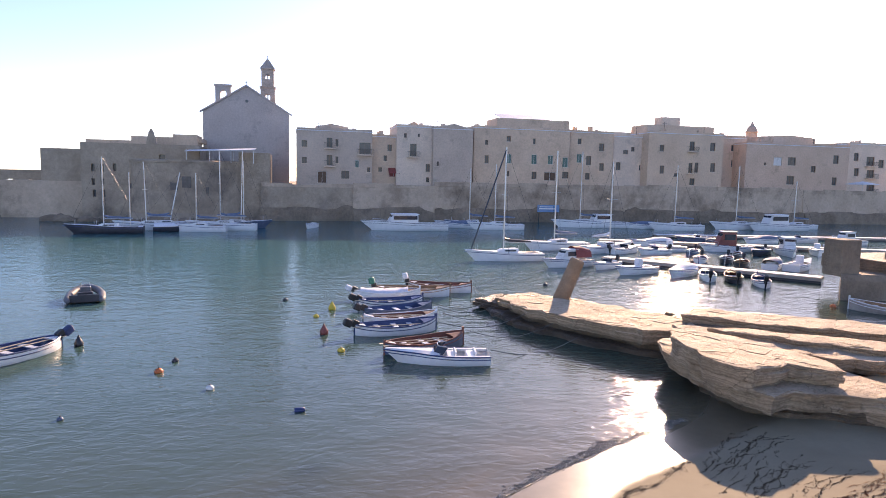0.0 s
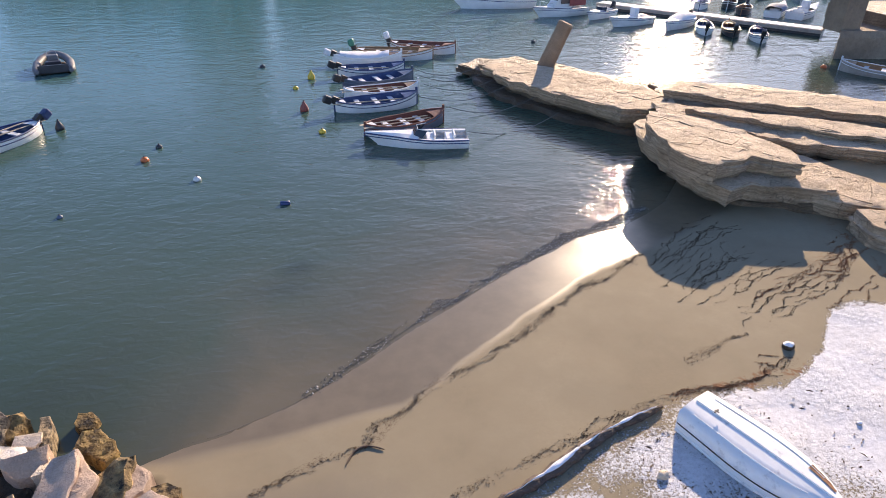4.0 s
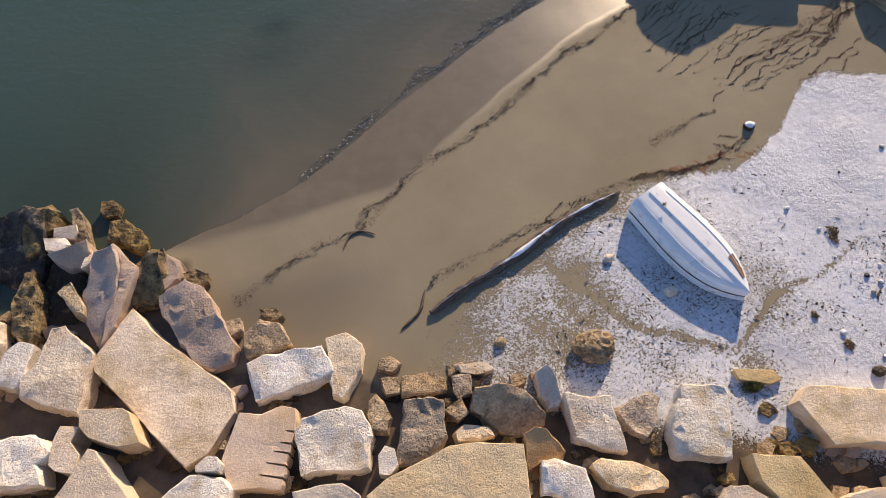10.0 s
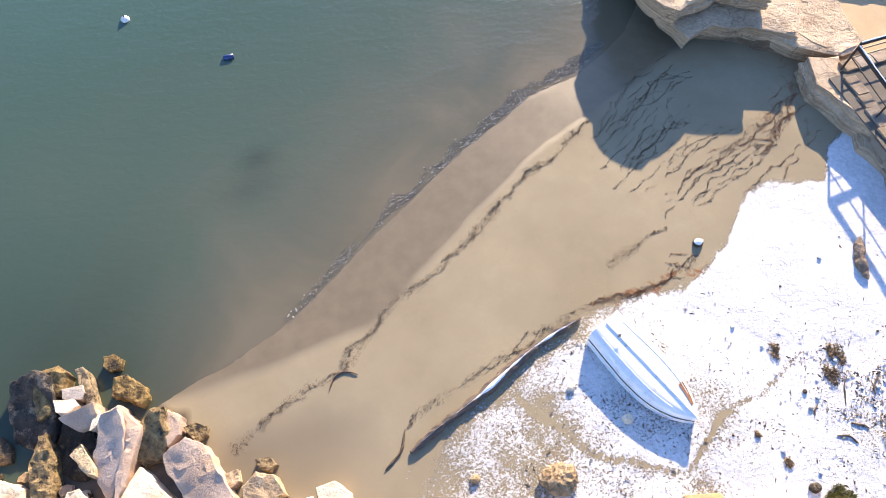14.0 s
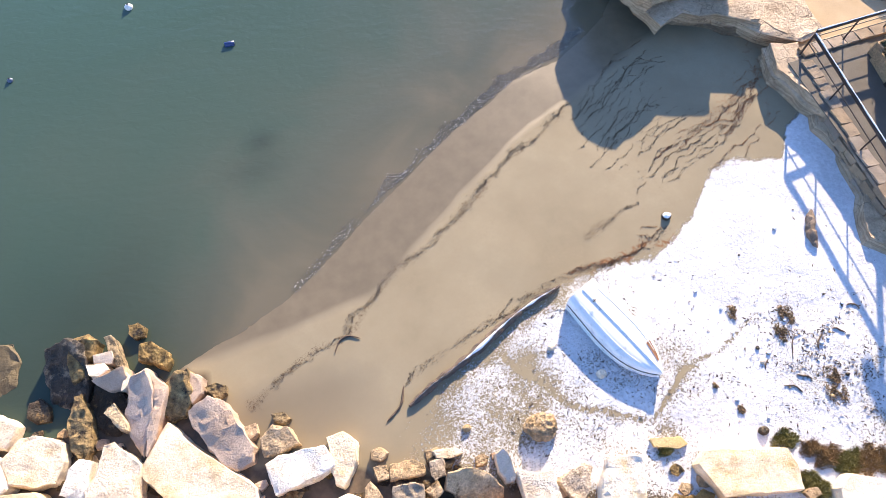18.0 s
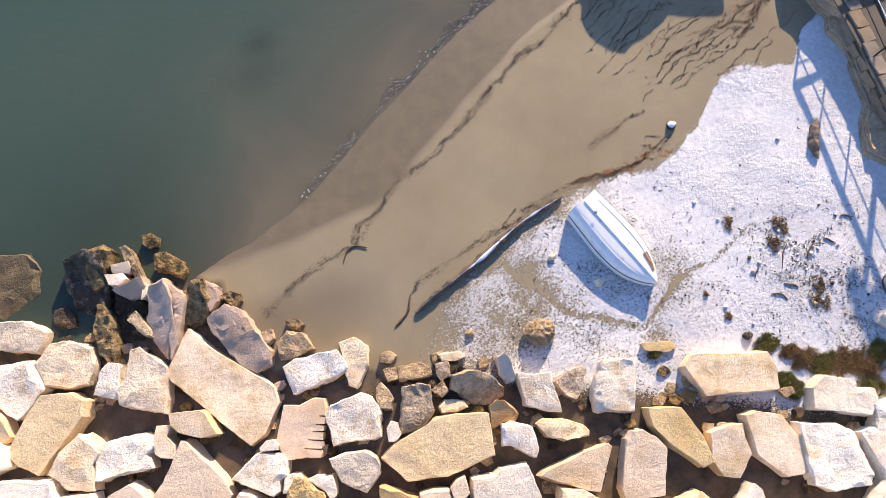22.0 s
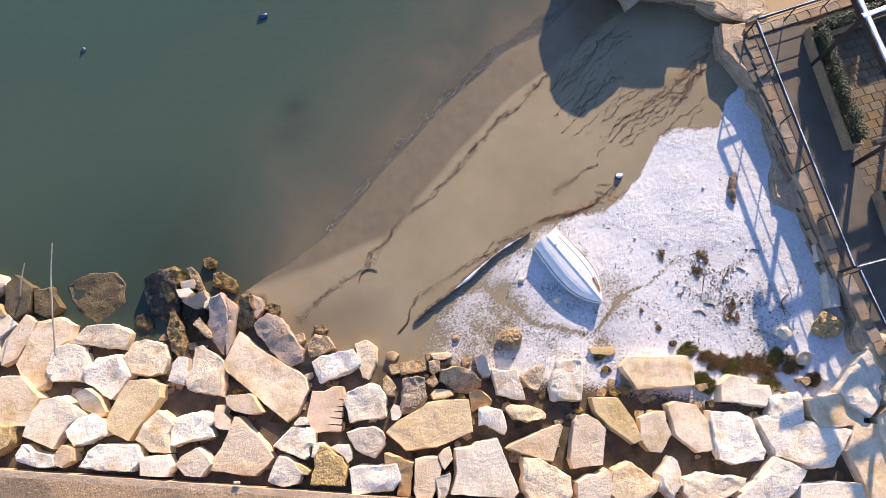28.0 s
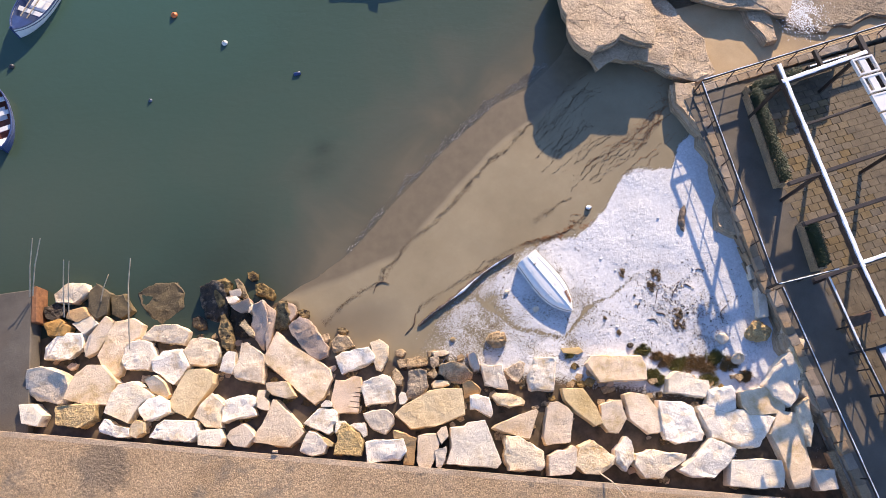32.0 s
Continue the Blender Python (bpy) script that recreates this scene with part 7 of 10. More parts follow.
stone("stone_grey", -14.02, 9.31, 0.76, [(-0.86, 0.12), (-0.56, -0.45), (0.50, -0.90), (0.80, -0.59), (0.71, 0.21), (0.02, 0.79), (-0.61, 0.82)], (0, 0.3))
stone("stone_pale", -14.71, 8.30, 0.99, [(-0.37, -0.24), (0.22, -0.53), (0.43, -0.16), (0.12, 0.41), (-0.39, 0.53)])
stone("stone_cream", -12.75, 13.04, 0.50, [(-0.67, -0.23), (0.09, -0.45), (0.71, -0.15), (0.63, 0.24), (-0.09, 0.45), (-0.67, 0.13)], (0, 0.1))
stone("stone_orange", -12.64, 12.02, 0.50, [(-0.43, -0.05), (-0.01, -0.30), (0.46, -0.20), (0.29, 0.27), (-0.32, 0.28)])
stone("stone_orange", -13.52, 11.67, 0.50, [(-0.39, -0.22), (0.25, -0.42), (0.52, -0.09), (0.13, 0.39), (-0.50, 0.34)])
stone("stone_pale", -12.35, 11.49, 0.45, [(-0.18, -0.40), (0.47, -0.11), (0.26, 0.32), (-0.55, 0.20)])
stone("stone_olive", -11.76, 12.35, 0.40, [(-0.44, -0.26), (-0.17, -0.75), (0.31, -0.60), (0.54, 0.19), (0.06, 0.84), (-0.32, 0.58)])
stone("stone_olive", -10.93, 11.90, 0.30, [(-0.39, -0.22), (-0.05, -0.52), (0.49, -0.31), (0.23, 0.51), (-0.28, 0.54)])
stone("stone_olive", -9.27, 11.73, 0.03, [(-0.86, 0.06), (-0.60, -0.58), (-0.16, -1.05), (0.84, -0.58), (1.01, 0.04), (0.80, 0.61), (-0.12, 0.85), (-0.91, 0.64)], (0.02, 0.03))
stone("stone_dark", -13.57, 12.44, 0.40, [(-0.38, -0.18), (0.13, -0.39), (0.51, -0.09), (0.11, 0.35), (-0.37, 0.30)])
stone("stone_grey", 15.28, 0.63, 0.98, [(-0.80, -0.46), (-0.32, -1.08), (0.45, -0.60), (0.94, 0.48), (0.74, 1.04), (-0.17, 0.57), (-0.83, 0.04)])
stone("stone_cream", 16.34, 1.53, 1.00, [(-0.30, -0.86), (0.15, -0.50), (0.48, 0.41), (0.12, 0.77), (-0.45, 0.18)])
stone("stone_grey", 16.44, 2.81, 0.90, [(-0.40, -0.37), (-0.05, -0.48), (0.30, -0.07), (0.34, 0.57), (-0.19, 0.34)])
stone("stone_cream", 15.34, -1.13, 0.98, [(-0.33, -0.28), (-0.30, -0.99), (0.22, -0.22), (0.52, 0.88), (-0.10, 0.59)])
stone("stone_grey", 15.91, 4.00, 0.80, [(-0.44, -0.60), (-0.03, -0.72), (0.47, 0.72), (-0.00, 0.59)])
stone("stone_grey", 16.15, 5.35, 0.75, [(-0.29, -0.32), (0.13, -0.31), (0.29, 0.32), (-0.13, 0.31)])
# shaded, sunken flank drawn as a near-black stone; the next is its bright crest
stone("stone_dark", -7.09, 10.83, 0.30, [(-0.48, 0.41), (-0.52, -0.42), (-0.38, -1.01), (0.18, -1.17), (0.58, -0.30), (0.68, 0.66), (0.31, 0.93), (-0.37, 0.91)], (0.3, 0.35))
stone("stone_moss", -6.52, 11.24, 0.50, [(-0.35, -0.62), (-0.07, -0.53), (0.01, -0.21), (0.23, -0.01), (0.40, 0.34), (0.19, 0.53), (-0.41, 0.50)], (0.05, 0.1))
stone("stone_moss", -5.79, 11.15, 0.45, [(0.01, -0.48), (0.18, -0.45), (-0.01, 0.47), (-0.18, 0.46)], (0, 0.1))
stone("stone_rosy", -6.00, 11.02, 0.50, [(-0.29, -0.05), (0.14, -0.20), (0.23, -0.05), (0.20, 0.13), (-0.28, 0.17)], (0.1, 0.15))
stone("stone_white", -6.21, 10.76, 0.50, [(-0.21, -0.09), (0.03, -0.17), (0.27, -0.07), (0.17, 0.11), (-0.26, 0.21)])
# one cream rock in two tones: mauve for its shaded half, cream for the lit
stone("stone_mauve", -5.87, 10.32, 0.60, [(-0.38, 0.04), (-0.07, -0.20), (0.17, -0.24), (0.39, -0.01), (0.35, 0.25), (-0.46, 0.16)], (0.1, 0.35))
stone("stone_cream", -5.53, 10.25, 0.58, [(-0.04, 0.03), (-0.14, -0.28), (0.12, -0.16), (0.09, 0.06), (-0.04, 0.36)], (-0.2, 0))
stone("stone_ochre", -5.87, 9.35, 0.50, [(-0.04, -0.20), (0.20, -0.36), (0.15, -0.08), (-0.04, 0.41), (-0.28, 0.23)])
stone("stone_moss", -6.81, 9.44, 0.40, [(-0.23, 0.18), (-0.26, -0.49), (-0.04, -0.99), (0.20, -0.65), (0.25, 0.28), (0.13, 0.85), (-0.05, 0.82)], (0.05, 0.05))
stone("stone_mauve", -5.29, 9.50, 0.55, [(-0.38, 0.01), (-0.42, -0.65), (-0.16, -1.24), (0.34, -0.06), (0.37, 0.43), (0.31, 0.79), (-0.05, 0.71)], (0.18, 0.22))
stone("stone_mauve", -5.01, 9.19, 0.57, [(0.05, 0.26), (-0.20, -0.35), (-0.29, -1.00), (-0.02, -0.58), (0.46, 0.56), (0.01, 1.12)], (0.12, 0))
# one rock in two tones: dark shaded side, then its paler sunlit strip
stone("stone_moss", -4.43, 9.41, 0.45, [(-0.44, -0.30), (-0.22, -0.54), (0.07, -0.47), (0.34, -0.22), (0.43, 0.59), (0.11, 0.62), (-0.29, 0.33)], (0.2, 0.25))
stone("stone_mauve", -3.94, 9.54, 0.50, [(-0.16, -0.10), (-0.12, -0.41), (0.16, -0.20), (0.26, 0.22), (-0.14, 0.49)])
stone("stone_moss", -3.41, 9.32, 0.35, [(-0.06, -0.28), (0.20, -0.14), (0.19, 0.05), (-0.03, 0.21), (-0.29, 0.17)])
stone("stone_moss", -5.22, 11.66, 0.20, [(-0.19, -0.03), (-0.05, -0.20), (0.15, -0.19), (0.20, 0.03), (0.06, 0.21), (-0.16, 0.18)], (0, 0.1))
stone("stone_moss", -4.82, 10.77, 0.35, [(-0.44, -0.02), (-0.09, -0.18), (0.20, -0.40), (0.35, -0.18), (0.32, 0.01), (-0.02, 0.38), (-0.32, 0.39)], (0.05, 0.15))
stone("stone_tufa", -2.90, 8.02, 0.35, [(-0.21, -0.06), (-0.02, -0.17), (0.21, -0.07), (0.24, 0.18), (-0.20, 0.12)])
stone("stone_dark", -7.88, 10.26, 0.10, [(-0.27, -0.05), (-0.10, -0.28), (0.24, -0.31), (0.27, 0.03), (0.05, 0.33), (-0.19, 0.27)], (0.1, 0.1))
stone("stone_dark", -6.18, 9.66, 0.12, [(-0.43, 0.39), (-0.41, -0.30), (-0.13, -0.66), (0.25, -0.70), (0.54, 0.06), (0.37, 0.38), (-0.17, 0.82)], (0.15, 0.2))
stone("stone_white", -1.54, 2.86, 1.03, [(-0.83, -0.26), (0.42, -0.54), (0.75, -0.33), (0.80, 0.19), (-0.44, 0.47), (-0.70, 0.47)], (0, 0.1))
stone("stone_white", -1.83, 6.76, 0.60, [(-0.68, -0.43), (0.35, -0.36), (0.81, -0.21), (0.69, 0.30), (-0.44, 0.40), (-0.73, 0.30)], (0.03, 0.06))
stone("stone_cream", -0.75, 6.66, 0.55, [(-0.35, -0.56), (-0.18, -0.67), (0.29, -0.23), (0.39, 0.28), (0.14, 0.60), (-0.28, 0.58)], (0, 0.05))
stone("stone_tufa", -2.19, 7.58, 0.50, [(-0.39, -0.24), (0.01, -0.30), (0.49, -0.25), (0.36, 0.19), (-0.06, 0.41), (-0.41, 0.18)], (0.05, 0.1))
stone("stone_moss", -2.03, 8.12, 0.35, [(-0.17, -0.03), (0.07, -0.17), (0.19, -0.07), (0.10, 0.11), (-0.19, 0.15)])
stone("stone_mauve", -3.47, 8.14, 0.52, [(-0.66, 0.47), (-0.12, -0.73), (0.15, -0.96), (0.57, -0.86), (0.70, -0.53), (0.18, 0.73), (-0.14, 1.04), (-0.69, 0.83)], (0.12, 0.15))
stone("stone_pink", 8.77, 3.19, 0.72, [(-1.00, -0.37), (0.96, -0.83), (1.11, -0.25), (1.08, 0.15), (-0.92, 0.76), (-1.24, 0.53)])
stone("stone_white", 5.60, 3.91, 0.71, [(-0.61, -0.02), (-0.74, -0.51), (0.20, -0.83), (0.66, 0.23), (0.64, 0.44), (-0.16, 0.68)], (0.03, 0.06))
stone("stone_yellow", 7.20, 4.40, 0.44, [(-0.43, 0.04), (0.15, -0.20), (0.41, -0.16), (0.32, 0.05), (-0.46, 0.26)], (0, 0.03))
fill = random.Random(21)
rubble_bits = []
for k in range(290):
    fx = fill.uniform(-14.0, 15.0)
    fe = fill.uniform(0.2, 4.3) if k < 170 else fill.uniform(2.8, 4.7)
    fy = quay_y(fx) + fe / 0.928
    s = fill.uniform(0.12, 0.34)
    turn_ = fill.uniform(0, 6.28)
    shape = [(s * fill.uniform(0.6, 0.85) * math.cos(turn_ + a), s * fill.uniform(0.4, 0.6) * math.sin(turn_ + a)) for a in (fill.uniform(-0.4, 0.4) + w_ for w_ in (0.0, 1.2, 2.5, 3.7, 5.1))]
    # dark stones weigh in the mix so the gaps look shadowed
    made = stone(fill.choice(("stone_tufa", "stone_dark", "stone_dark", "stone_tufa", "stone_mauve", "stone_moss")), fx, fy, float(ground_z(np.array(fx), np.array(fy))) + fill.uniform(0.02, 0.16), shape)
    if k >= 170:
        rubble_bits.append(made)
rubble = bmesh.new()
rubble_mats = []
for made in rubble_bits:
    m_ = made.data.materials[0]
    if m_ not in rubble_mats:
        rubble_mats.append(m_)
    had = len(rubble.faces)
    made.data.transform(made.matrix_world)
    rubble.from_mesh(made.data)
    rubble.faces.ensure_lookup_table()
    for f in rubble.faces[had:]:
        f.material_index = rubble_mats.index(m_)
    bpy.data.objects.remove(made)
rubble_ob = obj("rubble", rubble, rubble_mats[0])
for m_ in rubble_mats[1:]:
    rubble_ob.data.materials.append(m_)
rubble_ob.data.set_sharp_from_angle(angle=0.36)
tagged(rubble_ob, "small broken brown stones packed between the blocks", "rubble", kind="stuff")

# ==== things on the beach ====


def upturned_dinghy():
    d = thing("dinghy", pose(6.68, 8.86, float(ground_z(np.array(7.1), np.array(7.5))) + 0.02, 3, 0, -69), "white upturned dinghy dusted with snow, lying on the beach", "boat")
    st = [k / 16 for k in range(17)]
    L = 3.0

    def half(u):
        return (0.53 + 0.09 * min(1.0, u / 0.4)) * (1 - max(0.0, (u - 0.35) / 0.65) ** 3.2) + 0.012

    def high(u):
        return 0.45 - 0.07 * u * u

    rows = []
    for u in st:
        b, h, x = half(u), high(u), u * L
        prof = [(1.0, 0.0), (1.03, 0.1), (1.0, 0.2), (0.93, 0.36), (0.83, 0.495), (0.42, 0.52), (0.12, 0.535), (0.0, 0.54)]
        side = [(x + 0.06 * (v / 0.5) * (u < 0.03) * -1, b * w, h * v / 0.5) for w, v in prof]
        rows.append(side + [(p[0], -p[1], p[2]) for p in side[-2::-1]])
    hull = part("hull", loft(bmesh.new(), rows, closed=False), "dinghy_white", d, smooth=True)
    bm = bmesh.new()
    bm.faces.new([bm.verts.new(p) for p in rows[0]])
    part("transom", bm, "dinghy_white", hull)
    part("keel", tube(bmesh.new(), [(u * L * 0.97, 0, high(u) * 1.08 + 0.008) for u in st], 0.02, 6), "dinghy_white", hull)
    for s in (-1, 1):
        part("bilge_strip", tube(bmesh.new(), [(u * L, s * half(u) * 0.62, high(u) * 0.99 + 0.016) for u in st[1:14]], 0.011, 6), "dinghy_white", hull)
        part("rub_rail", tube(bmesh.new(), [(u * L, s * half(u) * 1.02, 0.04) for u in st], 0.035, 6), "dinghy_white", hull, "white rounded rub rail")
        part("dark_line", tube(bmesh.new(), [(u * L, s * (half(u) * 1.0 + 0.002), high(u) * 0.46) for u in st], 0.012, 6), "stone_dark", hull, "dark scuffed line along the side")
    patch = [[(u * L, half(u) * w + 0.004, high(u) * v / 0.5 + 0.014) for w, v in ((0.44, 0.522), (0.8, 0.475), (0.93, 0.37))] for u in (0.72, 0.78, 0.84, 0.9)]
    part("rusty_patch", loft(bmesh.new(), patch, closed=False), "rust", hull, "rust-red bare patch near the bow")
    part("fitting", boxes((0.43, 0.46, -0.08, 0.04, 0.565, 0.585), (0.4, 0.5, -0.03, -0.01, 0.565, 0.58)), "black_metal", hull, "small dark metal fitting")


upturned_dinghy()


def driftwood(x0, y0, x1, y1, r, label, bow=0.15, snow=True, seed=1, mat_name="wood_grey", lift=0.5):
    n = 44 if snow else 14
    a, b = Vector((x0, y0)), Vector((x1, y1))
    nrm = Vector((-(b - a).y, (b - a).x)).normalized()
    pts, rad = [], []
    for k in range(n + 1):
        u = k / n
        p = a.lerp(b, u) + nrm * (bow * math.sin(math.pi * u) + (0.05 if snow else 0.012) * math.sin(9 * u + seed))
        pts.append((p.x - x0, p.y - y0, float(ground_z(np.array(p.x), np.array(p.y))) + r * lift))
        rad.append(r * (0.3 + 0.8 * math.sin(math.pi * u) ** 0.5 + 0.12 * math.sin(13 * u + seed) + (0.3 * noise.noise(Vector((u * 19, seed, 2))) if snow else 0)))
    log = thing("driftwood_log", pose(x0, y0, 0), label, "driftwood")
    bm = tube(bmesh.new(), pts, rad, 10)
    for v in bm.verts:
        v.co += Vector((0.4 * noise.noise(v.co * 9), 0.4 * noise.noise(v.co * 9 + Vector((5, 0, 0))), 0.3 * noise.noise(v.co * 3) + 0.3 * noise.noise(v.co * 11))) * r
    part("trunk", bm, mat_name, log)
    if snow:
        rows = []
        fine_pts = [(Vector(pts[i]).lerp(Vector(pts[i + 1]), f), rad[i]) for i in range(1, n - 1) for f in (0, 0.5)]
        for (px, py, pz), rr in fine_pts:
            ring = []
            thin = max(0.03, 0.2 + 0.9 * noise.noise(Vector((px * 1.1, py * 1.1, 8))) + 0.25 * noise.noise(Vector((px * 7, py * 7, 8))))
            for t in range(5):
                ang = math.radians(72 + t * 16 + 10 * noise.noise(Vector((px * 1.3, py * 1.3, 5))))
                o = nrm * math.cos(ang) * rr * 1.04
                ring.append((px + o.x * thin, py + o.y * thin, pz + math.sin(ang) * rr * 1.08 + 0.012 + 0.012 * noise.noise(Vector((px * 4, py * 4, t)))))
            rows.append(ring)
        bm = loft(bmesh.new(), rows, closed=False)
        part("snow_cap", bm, "snow", log, "thin broken snow along the top", True)
    return log


driftwood(1.2, 7.35, 6.25, 9.32, 0.11, "long half-buried dark driftwood beam edged with snow", 0.12, True, 1, "wood_dark")
driftwood(13.98, 8.05, 14.55, 9.2, 0.13, "short weathered driftwood chunk lying in the snow", 0.1, False, 4)
driftwood(0.5, 7.2, 1.2, 7.95, 0.028, "dark twisted stick on the wet sand", -0.12, False, 6, "twig", 0.9)
driftwood(-0.3, 9.4, 0.45, 9.6, 0.022, "curled dark branch on the sand", 0.28, False, 7, "twig", 0.9)
driftwood(11.5, 5.3, 11.95, 5.95, 0.016, "dark branch lying in the snow", 0.05, False, 8, "twig", 0.9)
driftwood(14.0, 3.6, 14.5, 4.3, 0.018, "crooked dark branch lying in the snow", 0.2, False, 9, "twig", 0.9)
driftwood(10.6, 5.3, 10.85, 5.55, 0.018, "small dark stick lying in the snow", 0.02, False, 10, "twig", 0.9)
driftwood(12.3, 5.3, 12.75, 5.75, 0.02, "forked dark branch among the twigs", 0.06, False, 11, "twig", 0.9)
driftwood(13.05, 5.75, 13.3, 5.5, 0.022, "short dark stick lying in the snow", 0.03, False, 12, "twig", 0.9)
driftwood(13.8, 6.2, 14.1, 6.0, 0.022, "dark curved piece of wood in the snow", 0.1, False, 13, "twig", 0.9)
driftwood(11.35, 4.9, 11.7, 4.68, 0.022, "thin dark twig lying in the snow", 0.03, False, 14, "twig", 0.9)
driftwood(10.85, 4.75, 11.25, 4.45, 0.02, "thin bent twig lying in the snow", 0.09, False, 15, "twig", 0.9)


def pebble(x, y, s, material, label, cap=True, category="stone", flat=0.8, seed=0):
    p = thing("beach_stone", pose(x, y, float(ground_z(np.array(x), np.array(y)))), label, category)
    for name, grow, zlo, m in (("body", 1.0, -9, material),) + ((("snow_cap", 1.06, 0.42, "snow"),) if cap else ()):
        bm = bmesh.new()
        bmesh.ops.create_icosphere(bm, subdivisions=5 if s > 0.3 else 3, radius=1.0)
        if zlo > -1:
            bmesh.ops.delete(bm, geom=[v for v in bm.verts if v.co.z < zlo + 0.2 * noise.noise(v.co * 2)], context="VERTS")
        for v in bm.verts:
            v.co = Vector((v.co.x * s * 1.15, v.co.y * s * 0.95, v.co.z * s * flat)) * (grow + 0.3 * noise.noise(v.co * 1.3 + Vector((seed, 0, 0))) - (0.36 if s > 0.3 else 0.16) * abs(noise.noise(v.co * 2.6 + Vector((0, seed, 0)))) - (0.14 * abs(noise.noise(v.co * 5.5 + Vector((0, seed, 4)))) if s > 0.3 else 0)) + Vector((0, 0, s * 0.35))
        part(name, bm, m, p, smooth=True)
    return p


pebble(10.25, 10.4, 0.13, "stone_dark", "dark round stone half capped with snow", seed=1)
pebble(15.2, 2.8, 0.5, "stone_ochre", "large brown boulder in the shaded snow", False, flat=0.6, seed=2)
pebble(13.65, 3.0, 0.26, "stone_grey", "grey stone ringed with snow", False, flat=0.4, seed=3)
pebble(13.9, 2.0, 0.26, "stone_grey", "grey stone in the shaded snow", False, flat=0.45, seed=4)
pebble(5.32, 7.7, 0.1, "stone_pale", "small pale stone on the snowy sand", False, seed=5)
pebble(6.3, 6.6, 0.13, "stone_pale", "small pale stone lying in the dinghy's shade", False, flat=0.5, seed=6)
pebble(4.2, 5.8, 0.4, "stone_tufa", "lumpy brown tufa boulder at the snow edge", False, flat=0.62, seed=12)
pebble(9.7, 3.9, 0.13, "stone_dark", "dark stone in the snow", False, seed=7)
pebble(2.4, 6.4, 0.1, "stone_ochre", "small brown stone by the snow edge", False, seed=8)
rr = random.Random(11)
for k in range(34):
    x, y = rr.gauss(12.2, 1.2), rr.gauss(5.3, 1.6)
    if y < quay_y(x) + 5 or x > 15.6:
        continue
    pebble(x, y, rr.uniform(0.02, 0.06), rr.choice(("stone_grey", "stone_dark", "stone_ochre")), "small loose stone scattered in the snow", rr.random() < 0.4, seed=k)
for k in range(26):
    x, y = rr.uniform(2.5, 15.0), rr.uniform(4.0, 10.5)
    if y > float(line_at(SNOW, x)) - 0.4 or y < quay_y(x) + 5:
        continue
    pebble(x, y, rr.uniform(0.015, 0.035), rr.choice(("stone_grey", "stone_dark", "wood_grey")), "small loose stone scattered in the snow", rr.random() < 0.3, seed=k + 80)


dv, df = [], []
for k in range(2300):
    x, y = (rr.gauss(12.4, 0.9), rr.gauss(5.5, 0.9)) if k < 1000 else (rr.gauss(12.6, 1.4), rr.gauss(4.0, 0.7)) if k < 1500 else (rr.uniform(8.0, 15.5), rr.uniform(4.0, 9.5)) if k < 1700 else (rr.uniform(3.5, 10.0), rr.uniform(4.6, 9.0))
    if noise.noise(Vector((x * 1.2, y * 1.2, 2.0))) < -0.05:
        continue
    if y > float(line_at(SNOW, x)) - 0.3 or y < quay_y(x) + 4.4 or x > 15.6:
        continue
    z, a, l_, w = float(ground_z(np.array(x), np.array(y))) + 0.01, rr.uniform(0, 6.28), rr.uniform(0.02, 0.07) * rr.choice((0.4, 0.6, 1.3)), rr.uniform(0.005, 0.022)
    c_, s_, b_ = math.cos(a), math.sin(a), rr.uniform(-0.4, 0.4) * l_
    i = len(dv)
    dv += [(x - c_ * l_, y - s_ * l_, z), (x - s_ * (b_ - w), y + c_ * (b_ - w), z), (x + c_ * l_, y + s_ * l_, z + 0.01), (x - s_ * (b_ + w), y + c_ * (b_ + w), z + 0.02)]
    df += [(i, i + 1, i + 3), (i + 1, i + 2, i + 3)]
debris = obj("beach_debris", (dv, df), "twig")
tagged(debris, "small dark twigs and bits of wood scattered in the snow", "debris", kind="stuff")

def weed_clump(x, y, r, seed):
    """A flat tangle of dead brown stalks frozen into the snow."""
    rnd = random.Random(seed)
    z = float(ground_z(np.array(x), np.array(y)))
    verts, faces = [], []
    for _ in range(int(900 * r)):
        a, d = rnd.uniform(0, 6.28), r * rnd.random() ** 0.7
        px, py = d * math.cos(a) * 0.7, d * math.sin(a)
        if noise.noise(Vector((px * 6 + seed, py * 6, 1.0))) < -0.15:
            continue
        b, ln3, w, h = rnd.uniform(0, 6.28), rnd.uniform(0.03, 0.1), rnd.uniform(0.006, 0.014), rnd.uniform(0.01, 0.07)
        c, s = math.cos(b), math.sin(b)
        i = len(verts)
        verts += [(px - c * ln3, py - s * ln3, 0), (px + s * w, py - c * w, h), (px + c * ln3, py + s * ln3, 0.01), (px - s * w, py + c * w, h + 0.01)]
        faces += [(i, i + 1, i + 3), (i + 1, i + 2, i + 3)]
    ob = obj("weed_clump", (verts, faces), "dead_weed")
    ob.location = (x, y, z)
    return tagged(ob, "flat clump of dead brown weed in the snow", "weed", "weed clumps")


for k, (x, y, r) in enumerate(((10.59, 7.04, 0.22), (12.0, 6.49, 0.3), (11.61, 6.08, 0.28), (12.12, 4.18, 0.42), (12.3, 4.6, 0.25), (9.43, 4.56, 0.12), (9.09, 5.34, 0.08))):
    weed_clump(x, y, r, k + 3)

